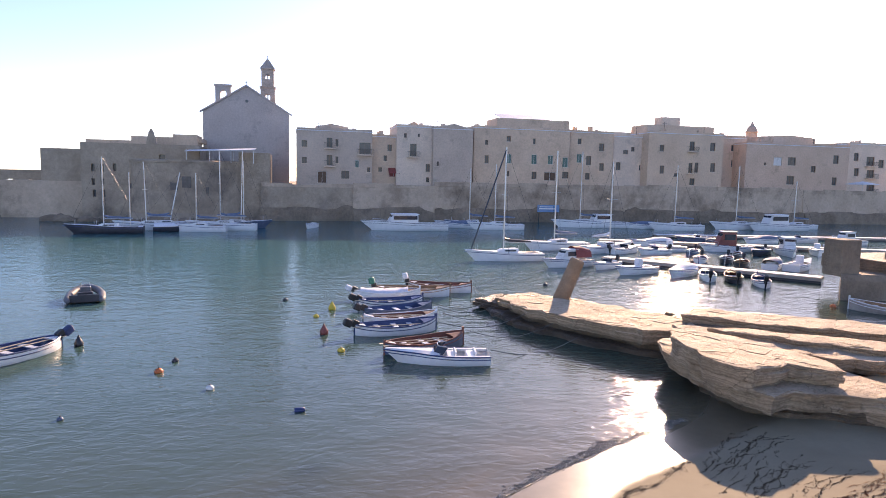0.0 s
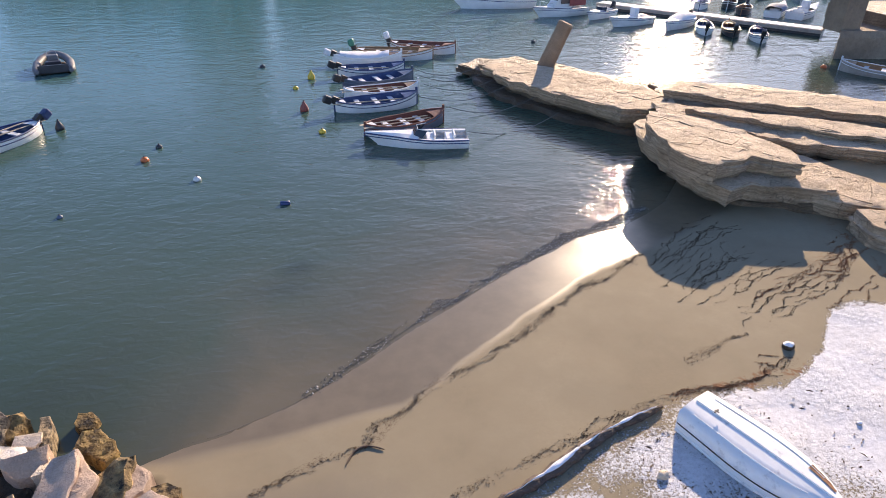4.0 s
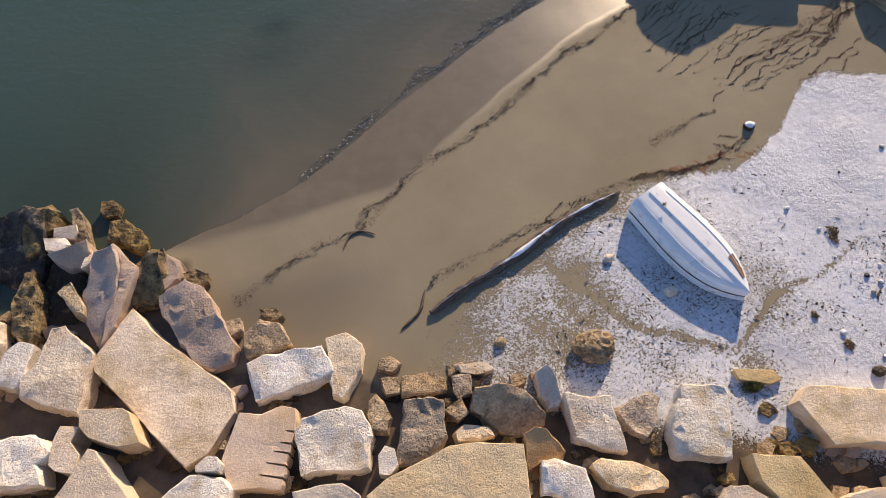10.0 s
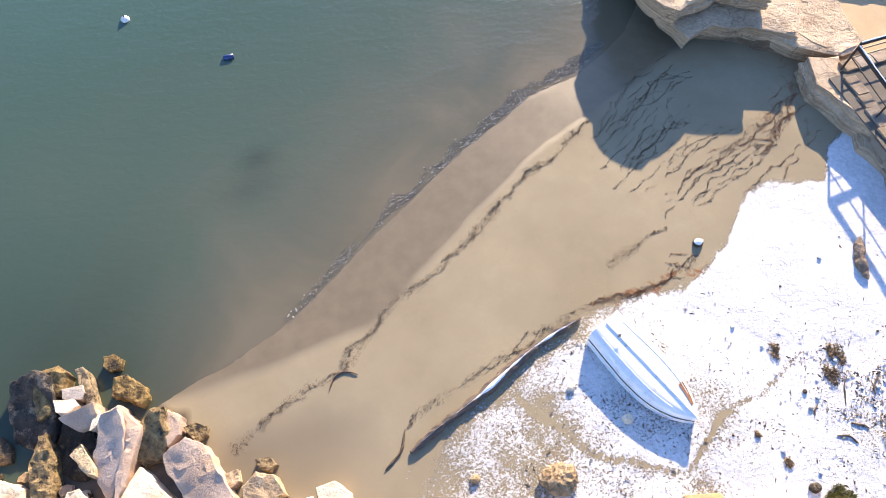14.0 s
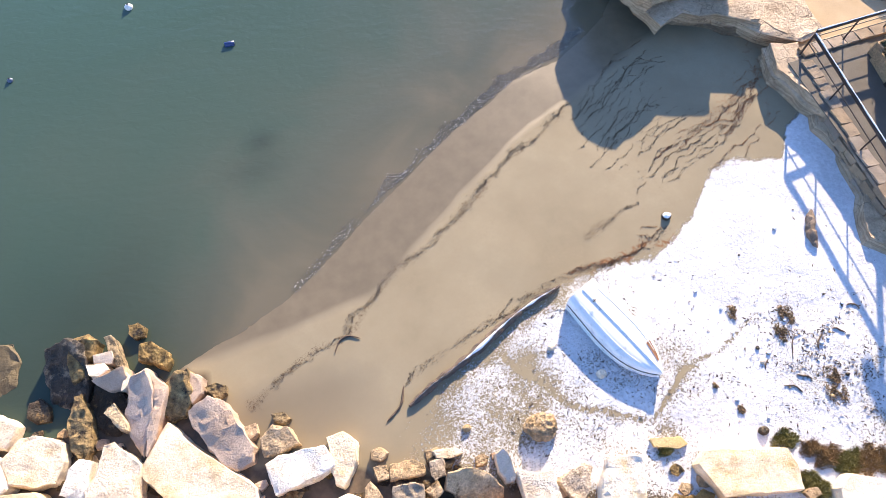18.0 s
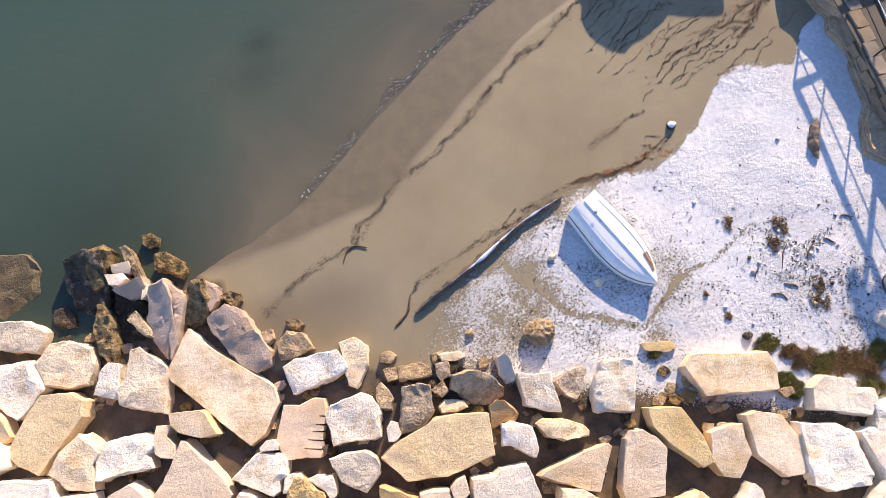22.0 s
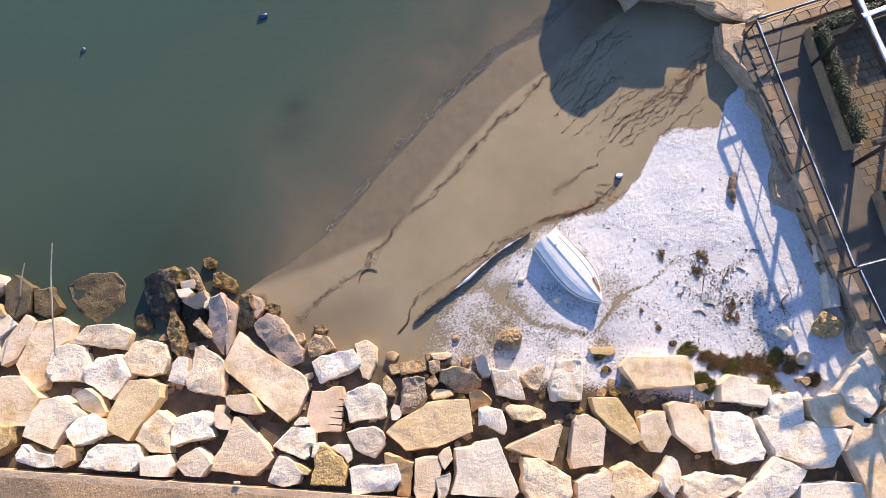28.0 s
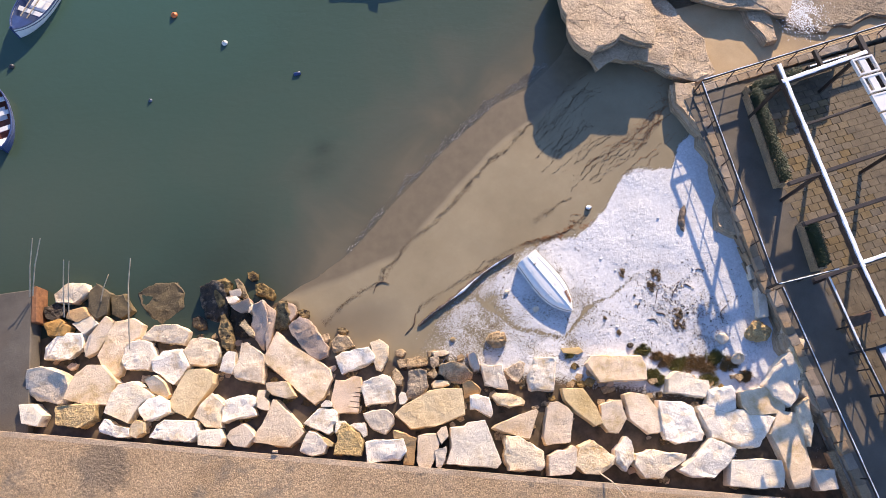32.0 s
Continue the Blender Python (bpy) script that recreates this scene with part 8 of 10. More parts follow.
def scrub_cushion(x, y, r, material, label, seed, n):
    """Low, dense tuft of dry stalks, uneven at its rim."""
    rnd = random.Random(seed)
    verts, faces = [], []
    while len(faces) < n:
        a, d = rnd.uniform(0, 6.28), r * rnd.random() ** 0.6
        px, py = d * math.cos(a) * 1.25, d * math.sin(a) * 0.8
        near = 1 - d / r + 0.7 * noise.noise(Vector((px * 4 + seed, py * 4, 2.0)))
        if near < 0.12:
            continue
        z = float(ground_z(np.array(x + px), np.array(y + py))) + 0.16 * min(1.0, near) * (0.6 + 0.5 * noise.noise(Vector((px * 9, py * 9, seed))))
        for _ in range(5):
            qx, qy, t = px + rnd.gauss(0, 0.03), py + rnd.gauss(0, 0.03), rnd.uniform(0, 6.28)
            w, lx, ly = rnd.uniform(0.006, 0.014), rnd.uniform(-0.07, 0.07), rnd.uniform(-0.07, 0.07)
            i = len(verts)
            verts += [(qx - w * math.cos(t), qy - w * math.sin(t), z - 0.05), (qx + w * math.cos(t), qy + w * math.sin(t), z - 0.05), (qx + lx, qy + ly, z + rnd.uniform(0.0, 0.05))]
            faces.append((i, i + 1, i + 2))
    ob = obj("scrub_tuft", (verts, faces), material)
    ob.location = (x, y, 0)
    return tagged(ob, label, "scrub", "scrub tufts")


for k, (x, y, r) in enumerate(((10.1, 3.53, 0.33), (10.61, 3.15, 0.25), (10.92, 2.83, 0.4), (11.39, 2.53, 0.42), (11.95, 2.41, 0.5), (12.49, 2.1, 0.5), (13.0, 2.35, 0.42), (13.5, 1.9, 0.4), (13.9, 1.2, 0.35))):
    scrub_cushion(x, y, r, "scrub" if k % 3 else "scrub_green", "low brown scrub tuft between stones and snow" if k % 3 else "low olive scrub tuft between stones and snow", 50 + k, int(9000 * r))
for k, (x, y, r) in enumerate(((10.05, 2.48, 0.32), (10.26, 2.13, 0.35), (12.4, 1.55, 0.4), (11.2, 1.75, 0.35), (6.99, 4.28, 0.17), (9.6, 2.7, 0.25))):
    scrub_cushion(x, y, r, "scrub_green", "small green moss tuft among the stones", 70 + k, int(8000 * r))


def cane(pts, r, label):
    c = thing("dry_cane", pose(*pts[0]), label, "cane")
    p0 = Vector(pts[0])
    part("stalk", tube(bmesh.new(), [Vector(p) - p0 for p in pts], [r * (1 - 0.5 * k / len(pts)) for k in range(len(pts))], 6), "reed", c)


cane([(-10.66, 9.85, 0.7), (-10.25, 11.1, 1.3), (-9.9, 12.3, 1.7), (-9.5, 13.2, 2.1)], 0.035, "long pale dry cane leaning out over the water")
cane([(-13.15, 12.05, 0.5), (-12.6, 13.0, 1.4), (-12.1, 13.9, 2.1)], 0.03, "pale dry cane stuck between the stones")
cane([(-12.95, 12.1, 0.5), (-12.4, 13.0, 1.4), (-11.9, 13.8, 2.1)], 0.025, "thin pale dry cane stuck between the stones")
cane([(-14.2, 13.2, 0.9), (-13.7, 14.2, 1.6), (-13.2, 15.2, 2.1)], 0.03, "pale dry cane tied at the quay corner")
cane([(-14.1, 13.2, 0.9), (-13.5, 14.2, 1.6), (-12.9, 15.1, 2.1)], 0.03, "bent pale dry cane tied at the quay corner")
cane([(-11.7, 12.3, 0.3), (-11.1, 12.6, 1.2), (-10.5, 12.8, 2.0)], 0.025, "short dry cane among the weedy rocks")
cane([(6.35, -0.5, 1.0), (6.6, -0.9, 1.45), (6.9, -1.6, 1.44)], 0.03, "bent stick lying over the quay edge")

# ==== terrace with railing, hedge and pergola ====
FLOOR = 1.05
terrace = thing("terrace", pose(0, 0, 0), "raised stone terrace with beige paving and a masonry wall to the beach", "terrace", kind="structure")
part("core", boxes((16.95, 44, -20, 14.25, -1.5, FLOOR - 0.05), (16.55, 17.0, -20, 4.3, -1.5, FLOOR - 0.05)), "mortar", terrace)
wall_mesh = {}


def wall_block(x, y, z, length, high, deep, name="block", seed=0):
    key = (round(length, 2), round(high, 2), round(deep, 2), seed % 4)
    if key not in wall_mesh:
        bm = boxes((-deep / 2, deep / 2, -length / 2 + 0.008, length / 2 - 0.008, 0.006, high - 0.006))
        bmesh.ops.subdivide_edges(bm, edges=bm.edges[:], cuts=1, use_grid_fill=True)
        for v in bm.verts:
            v.co += Vector((noise.noise(v.co * 5 + Vector((seed, 0, 0))), noise.noise(v.co * 5 + Vector((0, seed, 0))), 0.6 * noise.noise(v.co * 5 + Vector((0, 0, seed))))) * 0.055
        me = bpy.data.meshes.new(name)
        bm.to_mesh(me)
        bm.free()
        me.materials.append(M["block_wall"])
        wall_mesh[key] = me
    ob = new(name, wall_mesh[key])
    ob.parent = terrace
    ob.location = (x, y, z)
    return ob


def wall_x(y):
    return 16.08 + (y - 4.41) * 0.095 if y > 4.3 else 16.25 + (y - 4.3) * 0.012


wr = random.Random(9)
for course, z in enumerate((-0.1, 0.22, 0.54, 0.86)):
    y = 14.2 - 0.25 * (course % 2)
    while y > -6:
        ln_ = wr.choice((0.5, 0.62, 0.74))
        wall_block(wall_x(y - ln_ / 2) + 0.1 - 0.06 * (3 - course) + wr.uniform(-0.025, 0.025), y - ln_ / 2, z, ln_, 0.32 if course < 3 else 0.24, 0.4, "block" if course < 3 else "coping_stone", course * 3 + int(y * 3))
        y -= ln_
for course, z in enumerate((0.22, 0.54, 0.86)):
    x = 17.1
    while x < 30:
        ln_ = wr.choice((0.5, 0.62, 0.74))
        b = wall_block(x + ln_ / 2, 14.36 + (x - 17) * 0.036, z, ln_, 0.32 if course < 2 else 0.24, 0.4, "coping_stone" if course == 2 else "block", int(x * 3))
        b.rotation_euler = (0, 0, radians(92))
        x += ln_
base_rocks = thing("wall_foot_rocks", pose(0, 0, 0), "rough natural rock and mortar at the foot of the terrace wall", "rock", kind="structure")
ledge("rock", [(15.7, 1.4), (15.3, 0.3), (15.9, -1.4), (16.5, -3), (16.6, 4.3), (16.35, 4.4), (16.05, 3.2)], 0.0, 0.95, "rock", base_rocks, 31, 0.14, -0.4)
ledge("rock", [(15.55, 8.3), (15.35, 7.7), (15.9, 7.1), (16.6, 6.8), (16.8, 9.5), (16.6, 10.9), (16.3, 10.6), (16.2, 9.2)], 0.1, 0.62, "rock", base_rocks, 32, 0.1, -0.3)
ledge("rock", [(16.1, 6.9), (16.2, 5.6), (16.35, 4.4), (16.8, 4.4), (16.9, 7)], 0.1, 0.55, "rock", base_rocks, 33, 0.1, -0.2)
ledge("rock", [(16.5, 10.8), (16.3, 11.8), (16.7, 12.6), (17.3, 12.4), (17.3, 10.6)], 0.1, 0.6, "rock", base_rocks, 34, 0.1, -0.2)
part("mortar_bank", boxes((15.7, 16.6, -14, -2.6, -1, 0.8)), "concrete", base_rocks)

# railing
def railing(name, p, q, posts, high=1.0, rails=(0.35, 0.68), top_r=0.035, snow=True):
    r = thing(name, pose(p[0], p[1], FLOOR), "dark metal railing with snow on its top rail, terrace edge", "railing")
    v = Vector((q[0] - p[0], q[1] - p[1], 0))
    turn = Matrix.Rotation(math.atan2(v.y, v.x), 4, "Z")
    part("top_rail", boxes((0, v.length, -0.045, 0.045, high - 0.1, high), m=turn, bevel=0.012), "dark_brown_metal", r)
    if snow:
        part("snow_line", tube(bmesh.new(), [v * (k / 24) + Vector((0, 0, high + 0.016 + 0.006 * math.sin(k * 2.1))) for k in range(25)], [0.02 + 0.008 * math.sin(k * 1.7) for k in range(25)], 6), "snow", r)
    for h in rails:
        part("rail", bar((0, 0, h), v + Vector((0, 0, h)), 0.018), "dark_brown_metal", r)
    for k in range(posts + 1):
        o = v * (k / posts)
        part("post", bar(o + Vector((0, 0, -0.03)), o + Vector((0, 0, high)), 0.028), "dark_brown_metal", r)


railing("beach_railing", (17.03, 14.3), (16.12, 4.45), 5, 0.93, (0.5,))
railing("beach_railing", (16.5, 4.25), (16.3, -6.5), 4, 0.6, (), 0.03)
railing("side_railing", (16.2, 4.4), (19.0, 4.25), 2, 0.9, ())
railing("rock_railing", (17.1, 14.36), (29, 14.8), 7)
railing("stair_railing", (18.3, 1.9), (18.35, -5.5), 4, 0.9, (0.5,))

# planters
def planter(x0, y0, x1, y1, seed):
    p = thing("planter", pose(x0, y0, FLOOR), "long weathered concrete planter with a dark evergreen hedge", "planter")
    v = Vector((x1 - x0, y1 - y0, 0))
    ln2 = v.length
    m = Matrix.Rotation(math.atan2(v.y, v.x), 4, "Z")
    part("trough", boxes((0, ln2, -0.24, -0.18, 0, 0.5), (0, ln2, 0.18, 0.24, 0, 0.5), (0, 0.06, -0.18, 0.18, 0, 0.5), (ln2 - 0.06, ln2, -0.18, 0.18, 0, 0.5), m=m), "concrete", p, "weathered concrete trough")
    part("soil", boxes((0.06, ln2 - 0.06, -0.18, 0.18, 0.02, 0.42), m=m), "stone_dark", p)
    rnd = random.Random(seed)
    verts, faces = [], []
    for _ in range(int(2000 * ln2)):
        c = m @ Vector((rnd.uniform(0.1, ln2 - 0.1), max(-0.22, min(0.22, rnd.gauss(0, 0.1))), 0.42 + 0.6 * rnd.random() ** 0.7))
        c.z += 0.1 * noise.noise(c * 2)
        a, t = rnd.uniform(0, 6.28), rnd.uniform(-0.8, 0.8)
        u, w = Vector((math.cos(a), math.sin(a), t)) * 0.035, Vector((-math.sin(a), math.cos(a), rnd.uniform(-0.6, 0.6))) * 0.018
        i = len(verts)
        verts += [c - u, c + w, c + u, c - w]
        faces += [(i, i + 1, i + 2, i + 3)]
    part("hedge", ([tuple(q) for q in verts], faces), "leaf", p, "dark green clipped hedge leaves")


planter(19.4, 13.35, 18.75, 8.6, 1)
planter(18.95, 6.7, 18.6, 4.5, 2)
planter(19.3, 13.45, 22.0, 13.55, 3)
windbreak = thing("windbreak", pose(22.1, 13.56, FLOOR, 0, 0, 2), "low dark brown windbreak with a line of snow on top", "windbreak")
part("panel", boxes((0.06, 2.14, -0.03, 0.03, 0.06, 1.05)), "dark_brown_metal", windbreak)
part("top_rail", boxes((0, 2.2, -0.06, 0.06, 1.05, 1.1), bevel=0.01), "dark_brown_metal", windbreak)
for px in (0.0, 2.14):
    part("post", boxes((px, px + 0.06, -0.05, 0.05, 0, 1.05)), "dark_brown_metal", windbreak)
part("snow_layer", boxes((0.1, 2.1, -0.045, 0.03, 1.103, 1.13), bevel=0.01), "snow", windbreak, "thin line of snow")

# pergola
TOP = 4.2
pergola = thing("pergola", pose(18.6, 4.0, FLOOR), "dark steel pergola frame with snow on its beams, on the terrace", "pergola")


def beam(a, b, w, h, snow, z=TOP):
    a, b = Vector((*a, 0)) - Vector((18.6, 4.0, 0)), Vector((*b, 0)) - Vector((18.6, 4.0, 0))
    m = Matrix.Translation(a) @ Matrix.Rotation(math.atan2((b - a).y, (b - a).x), 4, "Z")
    ln2 = (b - a).length
    zz = z - FLOOR
    bmob = part("beam", boxes((0, ln2, -w / 2, w / 2, zz - h, zz), m=m, bevel=0.008), "dark_brown_metal", pergola)
    if snow:
        bm = bmesh.new()
        n = max(4, int(ln2 / 0.3))
        loft(bm, [[m @ Vector((ln2 * k / n, s * w * (0.5 + 0.04 * math.sin(k * 1.9 + s)), zz + 0.003 + t)) for s, t in ((-0.55 - 0.1 * math.sin(k * 2.7), 0), (-0.4, 0.035), (0.7, 0.04), (0.98, 0))] for k in range(n + 1)])
        part("snow_layer", bm, "snow", bmob, "white snow lying on the beam")


beam((19.12, 13.15), (18.28, 3.9), 0.26, 0.22, True)
beam((18.28, 3.9), (18.2, 1.9), 0.2, 0.2, True)
beam((18.9, 12.3), (23.2, 12.62), 0.24, 0.2, True)
beam((17.1, 7.95), (23.2, 8.2), 0.16, 0.2, False, TOP - 0.02)
beam((16.9, 6.2), (23.2, 6.3), 0.16, 0.2, False, TOP - 0.02)
beam((16.2, 4.0), (18.2, 4.02), 0.14, 0.18, False, TOP - 0.02)
beam((18.35, 4.05), (23.2, 4.15), 0.2, 0.2, True, TOP - 0.004)
beam((17.0, 3.95), (16.9, 1.2), 0.1, 0.14, True, TOP - 0.3)
beam((21.05, 13.4), (21.0, 12.5), 0.14, 0.2, False, TOP - 0.02)
beam((23.3, 13.5), (22.7, 4.0), 0.22, 0.2, False)
beam((18.6, 10.2), (23.2, 10.4), 0.1, 0.12, False, TOP - 0.1)
for x, y in ((19.05, 12.3), (18.62, 8.0), (18.3, 4.05), (22.95, 12.6), (22.85, 8.2), (22.7, 4.15)):
    part("post", boxes((x - 18.6 - 0.07, x - 18.6 + 0.07, y - 4 - 0.07, y - 4 + 0.07, -0.04, TOP - FLOOR - 0.2)), "dark_brown_metal", pergola)
trellis = thing("slatted_panel_stack", pose(22.7, 9.6, TOP + 0.12), "white slatted panels stacked on the pergola, covered with snow", "panel")
for k in range(4):
    y = 2.4 - k * 0.9
    part("panel", boxes((-0.5, 0.5, y - 0.4, y - 0.32, -0.1, 0.05), (-0.5, 0.5, y + 0.32, y + 0.4, -0.1, 0.05), (-0.5, -0.42, y - 0.32, y + 0.32, -0.1, 0.05), (0.42, 0.5, y - 0.32, y + 0.32, -0.1, 0.05), *([(-0.42, 0.42, y - 0.32, y + 0.32, -0.06, 0.03)] if k > 1 else [(-0.2, 0.1, y - 0.32, y + 0.32, -0.06, 0.03)])), "hull_white", trellis)
screen = thing("glass_screen", pose(19.0, 0.8, FLOOR), "black-framed terrace screen with a pale snowy panel", "screen")
part("frame", boxes((-0.7, 1.9, -0.05, 0.05, 1.6, 1.7), (-0.7, -0.6, -1.9, -0.05, 1.6, 1.7), (-0.7, -0.6, -0.05, 0.05, 0, 1.6), (1.8, 1.9, -0.05, 0.05, 0, 1.6), (-0.7, -0.6, -1.9, -1.8, 0, 1.6)), "black_metal", screen)
part("panel", boxes((-0.6, 1.8, -1.9, -0.05, 1.62, 1.67)), "canvas_white", screen)
bench = thing("terrace_bench", pose(18.9, 2.0, FLOOR), "dark wooden bench beside the railing", "bench")
part("seat", boxes((-0.25, 0.9, -0.22, 0.22, 0.4, 0.46)), "shutter_brown", bench)
part("backrest", boxes((-0.25, 0.9, 0.2, 0.25, 0.5, 0.85)), "shutter_brown", bench)
for sx in (-0.2, 0.82):
    for sy in (-0.18, 0.14):
        part("leg", boxes((sx, sx + 0.05, sy, sy + 0.05, 0, 0.4)), "black_metal", bench)

part("walkway", boxes((16.45, 19.6, -19, 14.1, FLOOR - 0.05, FLOOR - 0.012)), "walkway", terrace, "dark grey screed walkway")
# paving, laid in a running bond
tile_me = []
for k in range(4):
    bm = boxes((-0.243, 0.243, -0.163, 0.163, -0.05, 0.0), bevel=0.012)
    for v in bm.verts:
        v.co.z += 0.004 * noise.noise(Vector((v.co.x * 5, v.co.y * 5, k)))
    me = bpy.data.meshes.new("paving_tile")
    bm.to_mesh(me)
    bm.free()
    me.materials.append(M["tile"])
    tile_me.append(me)
tr_ = random.Random(4)
rest = bmesh.new()
rowi = 0
y = -6.0
while y < 14.0:
    x = 16.9 + (0.25 if rowi % 2 else 0) + (y - 4) * 0.09 * (y > 4)
    while x < 27:
        z = FLOOR + tr_.uniform(-0.006, 0.004)
        if 18.9 < x < 23.4 and 3.8 < y < 12.2 and tr_.random() < 0.97 and (x < 22.9 or y > 9):
            t = new("paving_tile", tile_me[tr_.randrange(4)])
            t.parent = terrace
            t.location = (x, y, z)
        elif x > 18.75 + (y - 4) * 0.06:
            box(rest, x - 0.243, x + 0.243, y - 0.163, y + 0.163, z - 0.05, z)
        x += 0.5
    y += 0.34
    rowi += 1
tagged(part("paving", rest, "tile", terrace, "worn beige paving stones"), kind="stuff")

# ==== boats ====


def hull_ring(u, L, B, free, draft, kind, grow=1.0, lift=0.0):
    """Half a section of a hull at u (0 stern, 1 bow), from the rim down to the keel."""
    if kind == "gozzo":
        b = B / 2 * (1 - abs(2 * u - 1) ** 2.6) ** 0.85 + 0.02
        rim = free * (1 + 0.55 * max(0, u - 0.45) ** 2 / 0.3 + 0.25 * max(0, 0.4 - u) ** 2 / 0.16)
    else:
        b = B / 2 * (1 - max(0.0, (u - 0.3) / 0.7) ** 2.2) * (0.9 + 0.1 * min(1, u / 0.3)) + 0.015
        rim = free * (1 + 0.4 * u ** 2)
    rake = (0.16 * L * max(0, u - 0.8) / 0.2) if kind != "gozzo" else 0.0
    b *= grow
    pts = []
    for w, v in ((1.0, rim), (0.985, rim * 0.55), (0.93, rim * 0.12), (0.72, -draft * 0.45), (0.3, -draft * 0.9), (0.0, -draft)):
        pts.append((u * L - L / 2 + rake * (max(v, 0) / rim if v > 0 else 0) * (1 if kind != "gozzo" else 0), b * w, max(v, -draft * 0.9) + lift if lift else v))
    return pts, b, rim


def hull_mesh(L, B, free, draft, kind, grow=1.0, floor=None, n=18):
    rows = []
    for k in range(n + 1):
        half, b, rim = hull_ring(k / n, L, B, free, draft, kind, grow)
        if floor is not None:
            half = [(x, y, max(z, floor)) for x, y, z in half]
        rows.append(half + [(x, -y, z) for x, y, z in half[-2::-1]])
    return loft(bmesh.new(), rows, closed=False), rows


def rim_tube(L, B, free, draft, kind, s, r, drop=0.0, n=18, grow=1.0):
    pts = []
    for k in range(n + 1):
        half, b, rim = hull_ring(k / n, L, B, free, draft, kind, grow)
        pts.append((half[0][0], s * half[0][1], rim - drop))
    return tube(bmesh.new(), pts, r, 6)


def outboard(parent, x, cover, tilt=0.0):
    m = Matrix.Translation((x, 0, 0.62)) @ Matrix.Rotation(radians(tilt), 4, "Y")
    mot = part("outboard_motor", boxes((-0.3, 0.06, -0.15, 0.15, 0.05, 0.48), m=m, bevel=0.06), cover, parent, "outboard motor on the stern")
    part("leg", boxes((-0.2, -0.06, -0.05, 0.05, -0.75, 0.05), (-0.36, -0.06, -0.02, 0.02, -0.8, -0.7), m=m), "black_metal", mot)
    part("bracket", boxes((-0.06, 0.14, -0.1, 0.1, -0.25, 0.06), m=m), "black_metal", mot)


def gozzo(x, y, yaw, L, hull, inside, rim, label, motor="", oars=0, cover="", snow=True, B=None, group="moored rowing boats", tiltm=-65.0):
    B = B or L * 0.36
    free, draft = 0.43, 0.28
    g = thing("rowing_boat", pose(x, y, 0, 0, 0, yaw), label, "boat", group)
    bm, rows = hull_mesh(L, B, free, draft, "gozzo")
    h = part("hull", bm, hull, g, smooth=True)
    for s in (-1, 1):
        part("rubbing_strake", rim_tube(L, B, free, draft, "gozzo", s, 0.035), rim, h)
        part("side_stripe", rim_tube(L, B, free, draft, "gozzo", s, 0.022, 0.16), rim, h)
    bm, _ = hull_mesh(L * 0.97, B, free - 0.01, draft, "gozzo", 0.93, 0.02)
    part("inside", bm, inside, g)
    part("stem_post", boxes((L / 2 - 0.06, L / 2 + 0.05, -0.03, 0.03, -0.2, free * 1.75 + 0.1)), rim, h)
    part("stern_post", boxes((-L / 2 - 0.05, -L / 2 + 0.04, -0.03, 0.03, -0.2, free * 1.25 + 0.1)), rim, h)
    for u in (0.28, 0.5, 0.7):
        _, b, r = hull_ring(u, L, B, free, draft, "gozzo", 0.92)
        xx = u * L - L / 2
        t = part("thwart", boxes((xx - 0.12, xx + 0.12, -b, b, 0.28, 0.32)), "hull_white" if snow else "wood_boat", g)
    fd = []
    for u in (0.82, 0.88, 0.94, 0.985):
        _, b, r = hull_ring(u, L, B, free, draft, "gozzo", 0.95)
        fd.append([(u * L - L / 2, -b, r - 0.03), (u * L - L / 2, 0, r + 0.01), (u * L - L / 2, b, r - 0.03)])
    part("foredeck", loft(bmesh.new(), fd, closed=False), rim if rim != "hull_white" else "wood_boat", g)
    ad = [[(xx, yy, zz) for xx, yy, zz in ((u * L - L / 2, -hull_ring(u, L, B, free, draft, "gozzo", 0.94)[1], hull_ring(u, L, B, free, draft, "gozzo")[2] - 0.03), (u * L - L / 2, 0, hull_ring(u, L, B, free, draft, "gozzo")[2]), (u * L - L / 2, hull_ring(u, L, B, free, draft, "gozzo", 0.94)[1], hull_ring(u, L, B, free, draft, "gozzo")[2] - 0.03))] for u in (0.02, 0.06, 0.12)]
    part("stern_deck", loft(bmesh.new(), ad, closed=False), "hull_white", g)
    if snow:
        part("snow_patch", boxes((-0.05 * L, 0.14 * L, -B * 0.28, B * 0.3, 0.03, 0.07), bevel=0.015), "snow", g, "snow lying in the bottom")
    if cover:
        cv = []
        for k in range(9):
            u = 0.1 + 0.72 * k / 8
            _, b, r = hull_ring(u, L, B, free, draft, "gozzo", 1.02)
            cv.append([(u * L - L / 2, b * math.cos(math.pi * j / 6), r + 0.02 + 0.16 * math.sin(math.pi * j / 6) + 0.03 * math.sin(k * 2.3 + j)) for j in range(7)])
        part("cover", loft(bmesh.new(), cv, closed=False), cover, g, "stretched canvas cover", True)
    for k in range(oars):
        yy = (-0.22 + 0.3 * k) * B
        o = part("oar", bar((-L * 0.42, yy, free * 1.08), (L * 0.3, yy * 0.7, free * 0.98), 0.028), "reed", g)
        part("blade", boxes((-L * 0.42 - 0.5, -L * 0.42, yy - 0.07, yy + 0.07, free * 1.07, free * 1.1)), "reed", o)
    if motor:
        outboard(g, -L / 2 - 0.05, motor, tiltm)
    return g


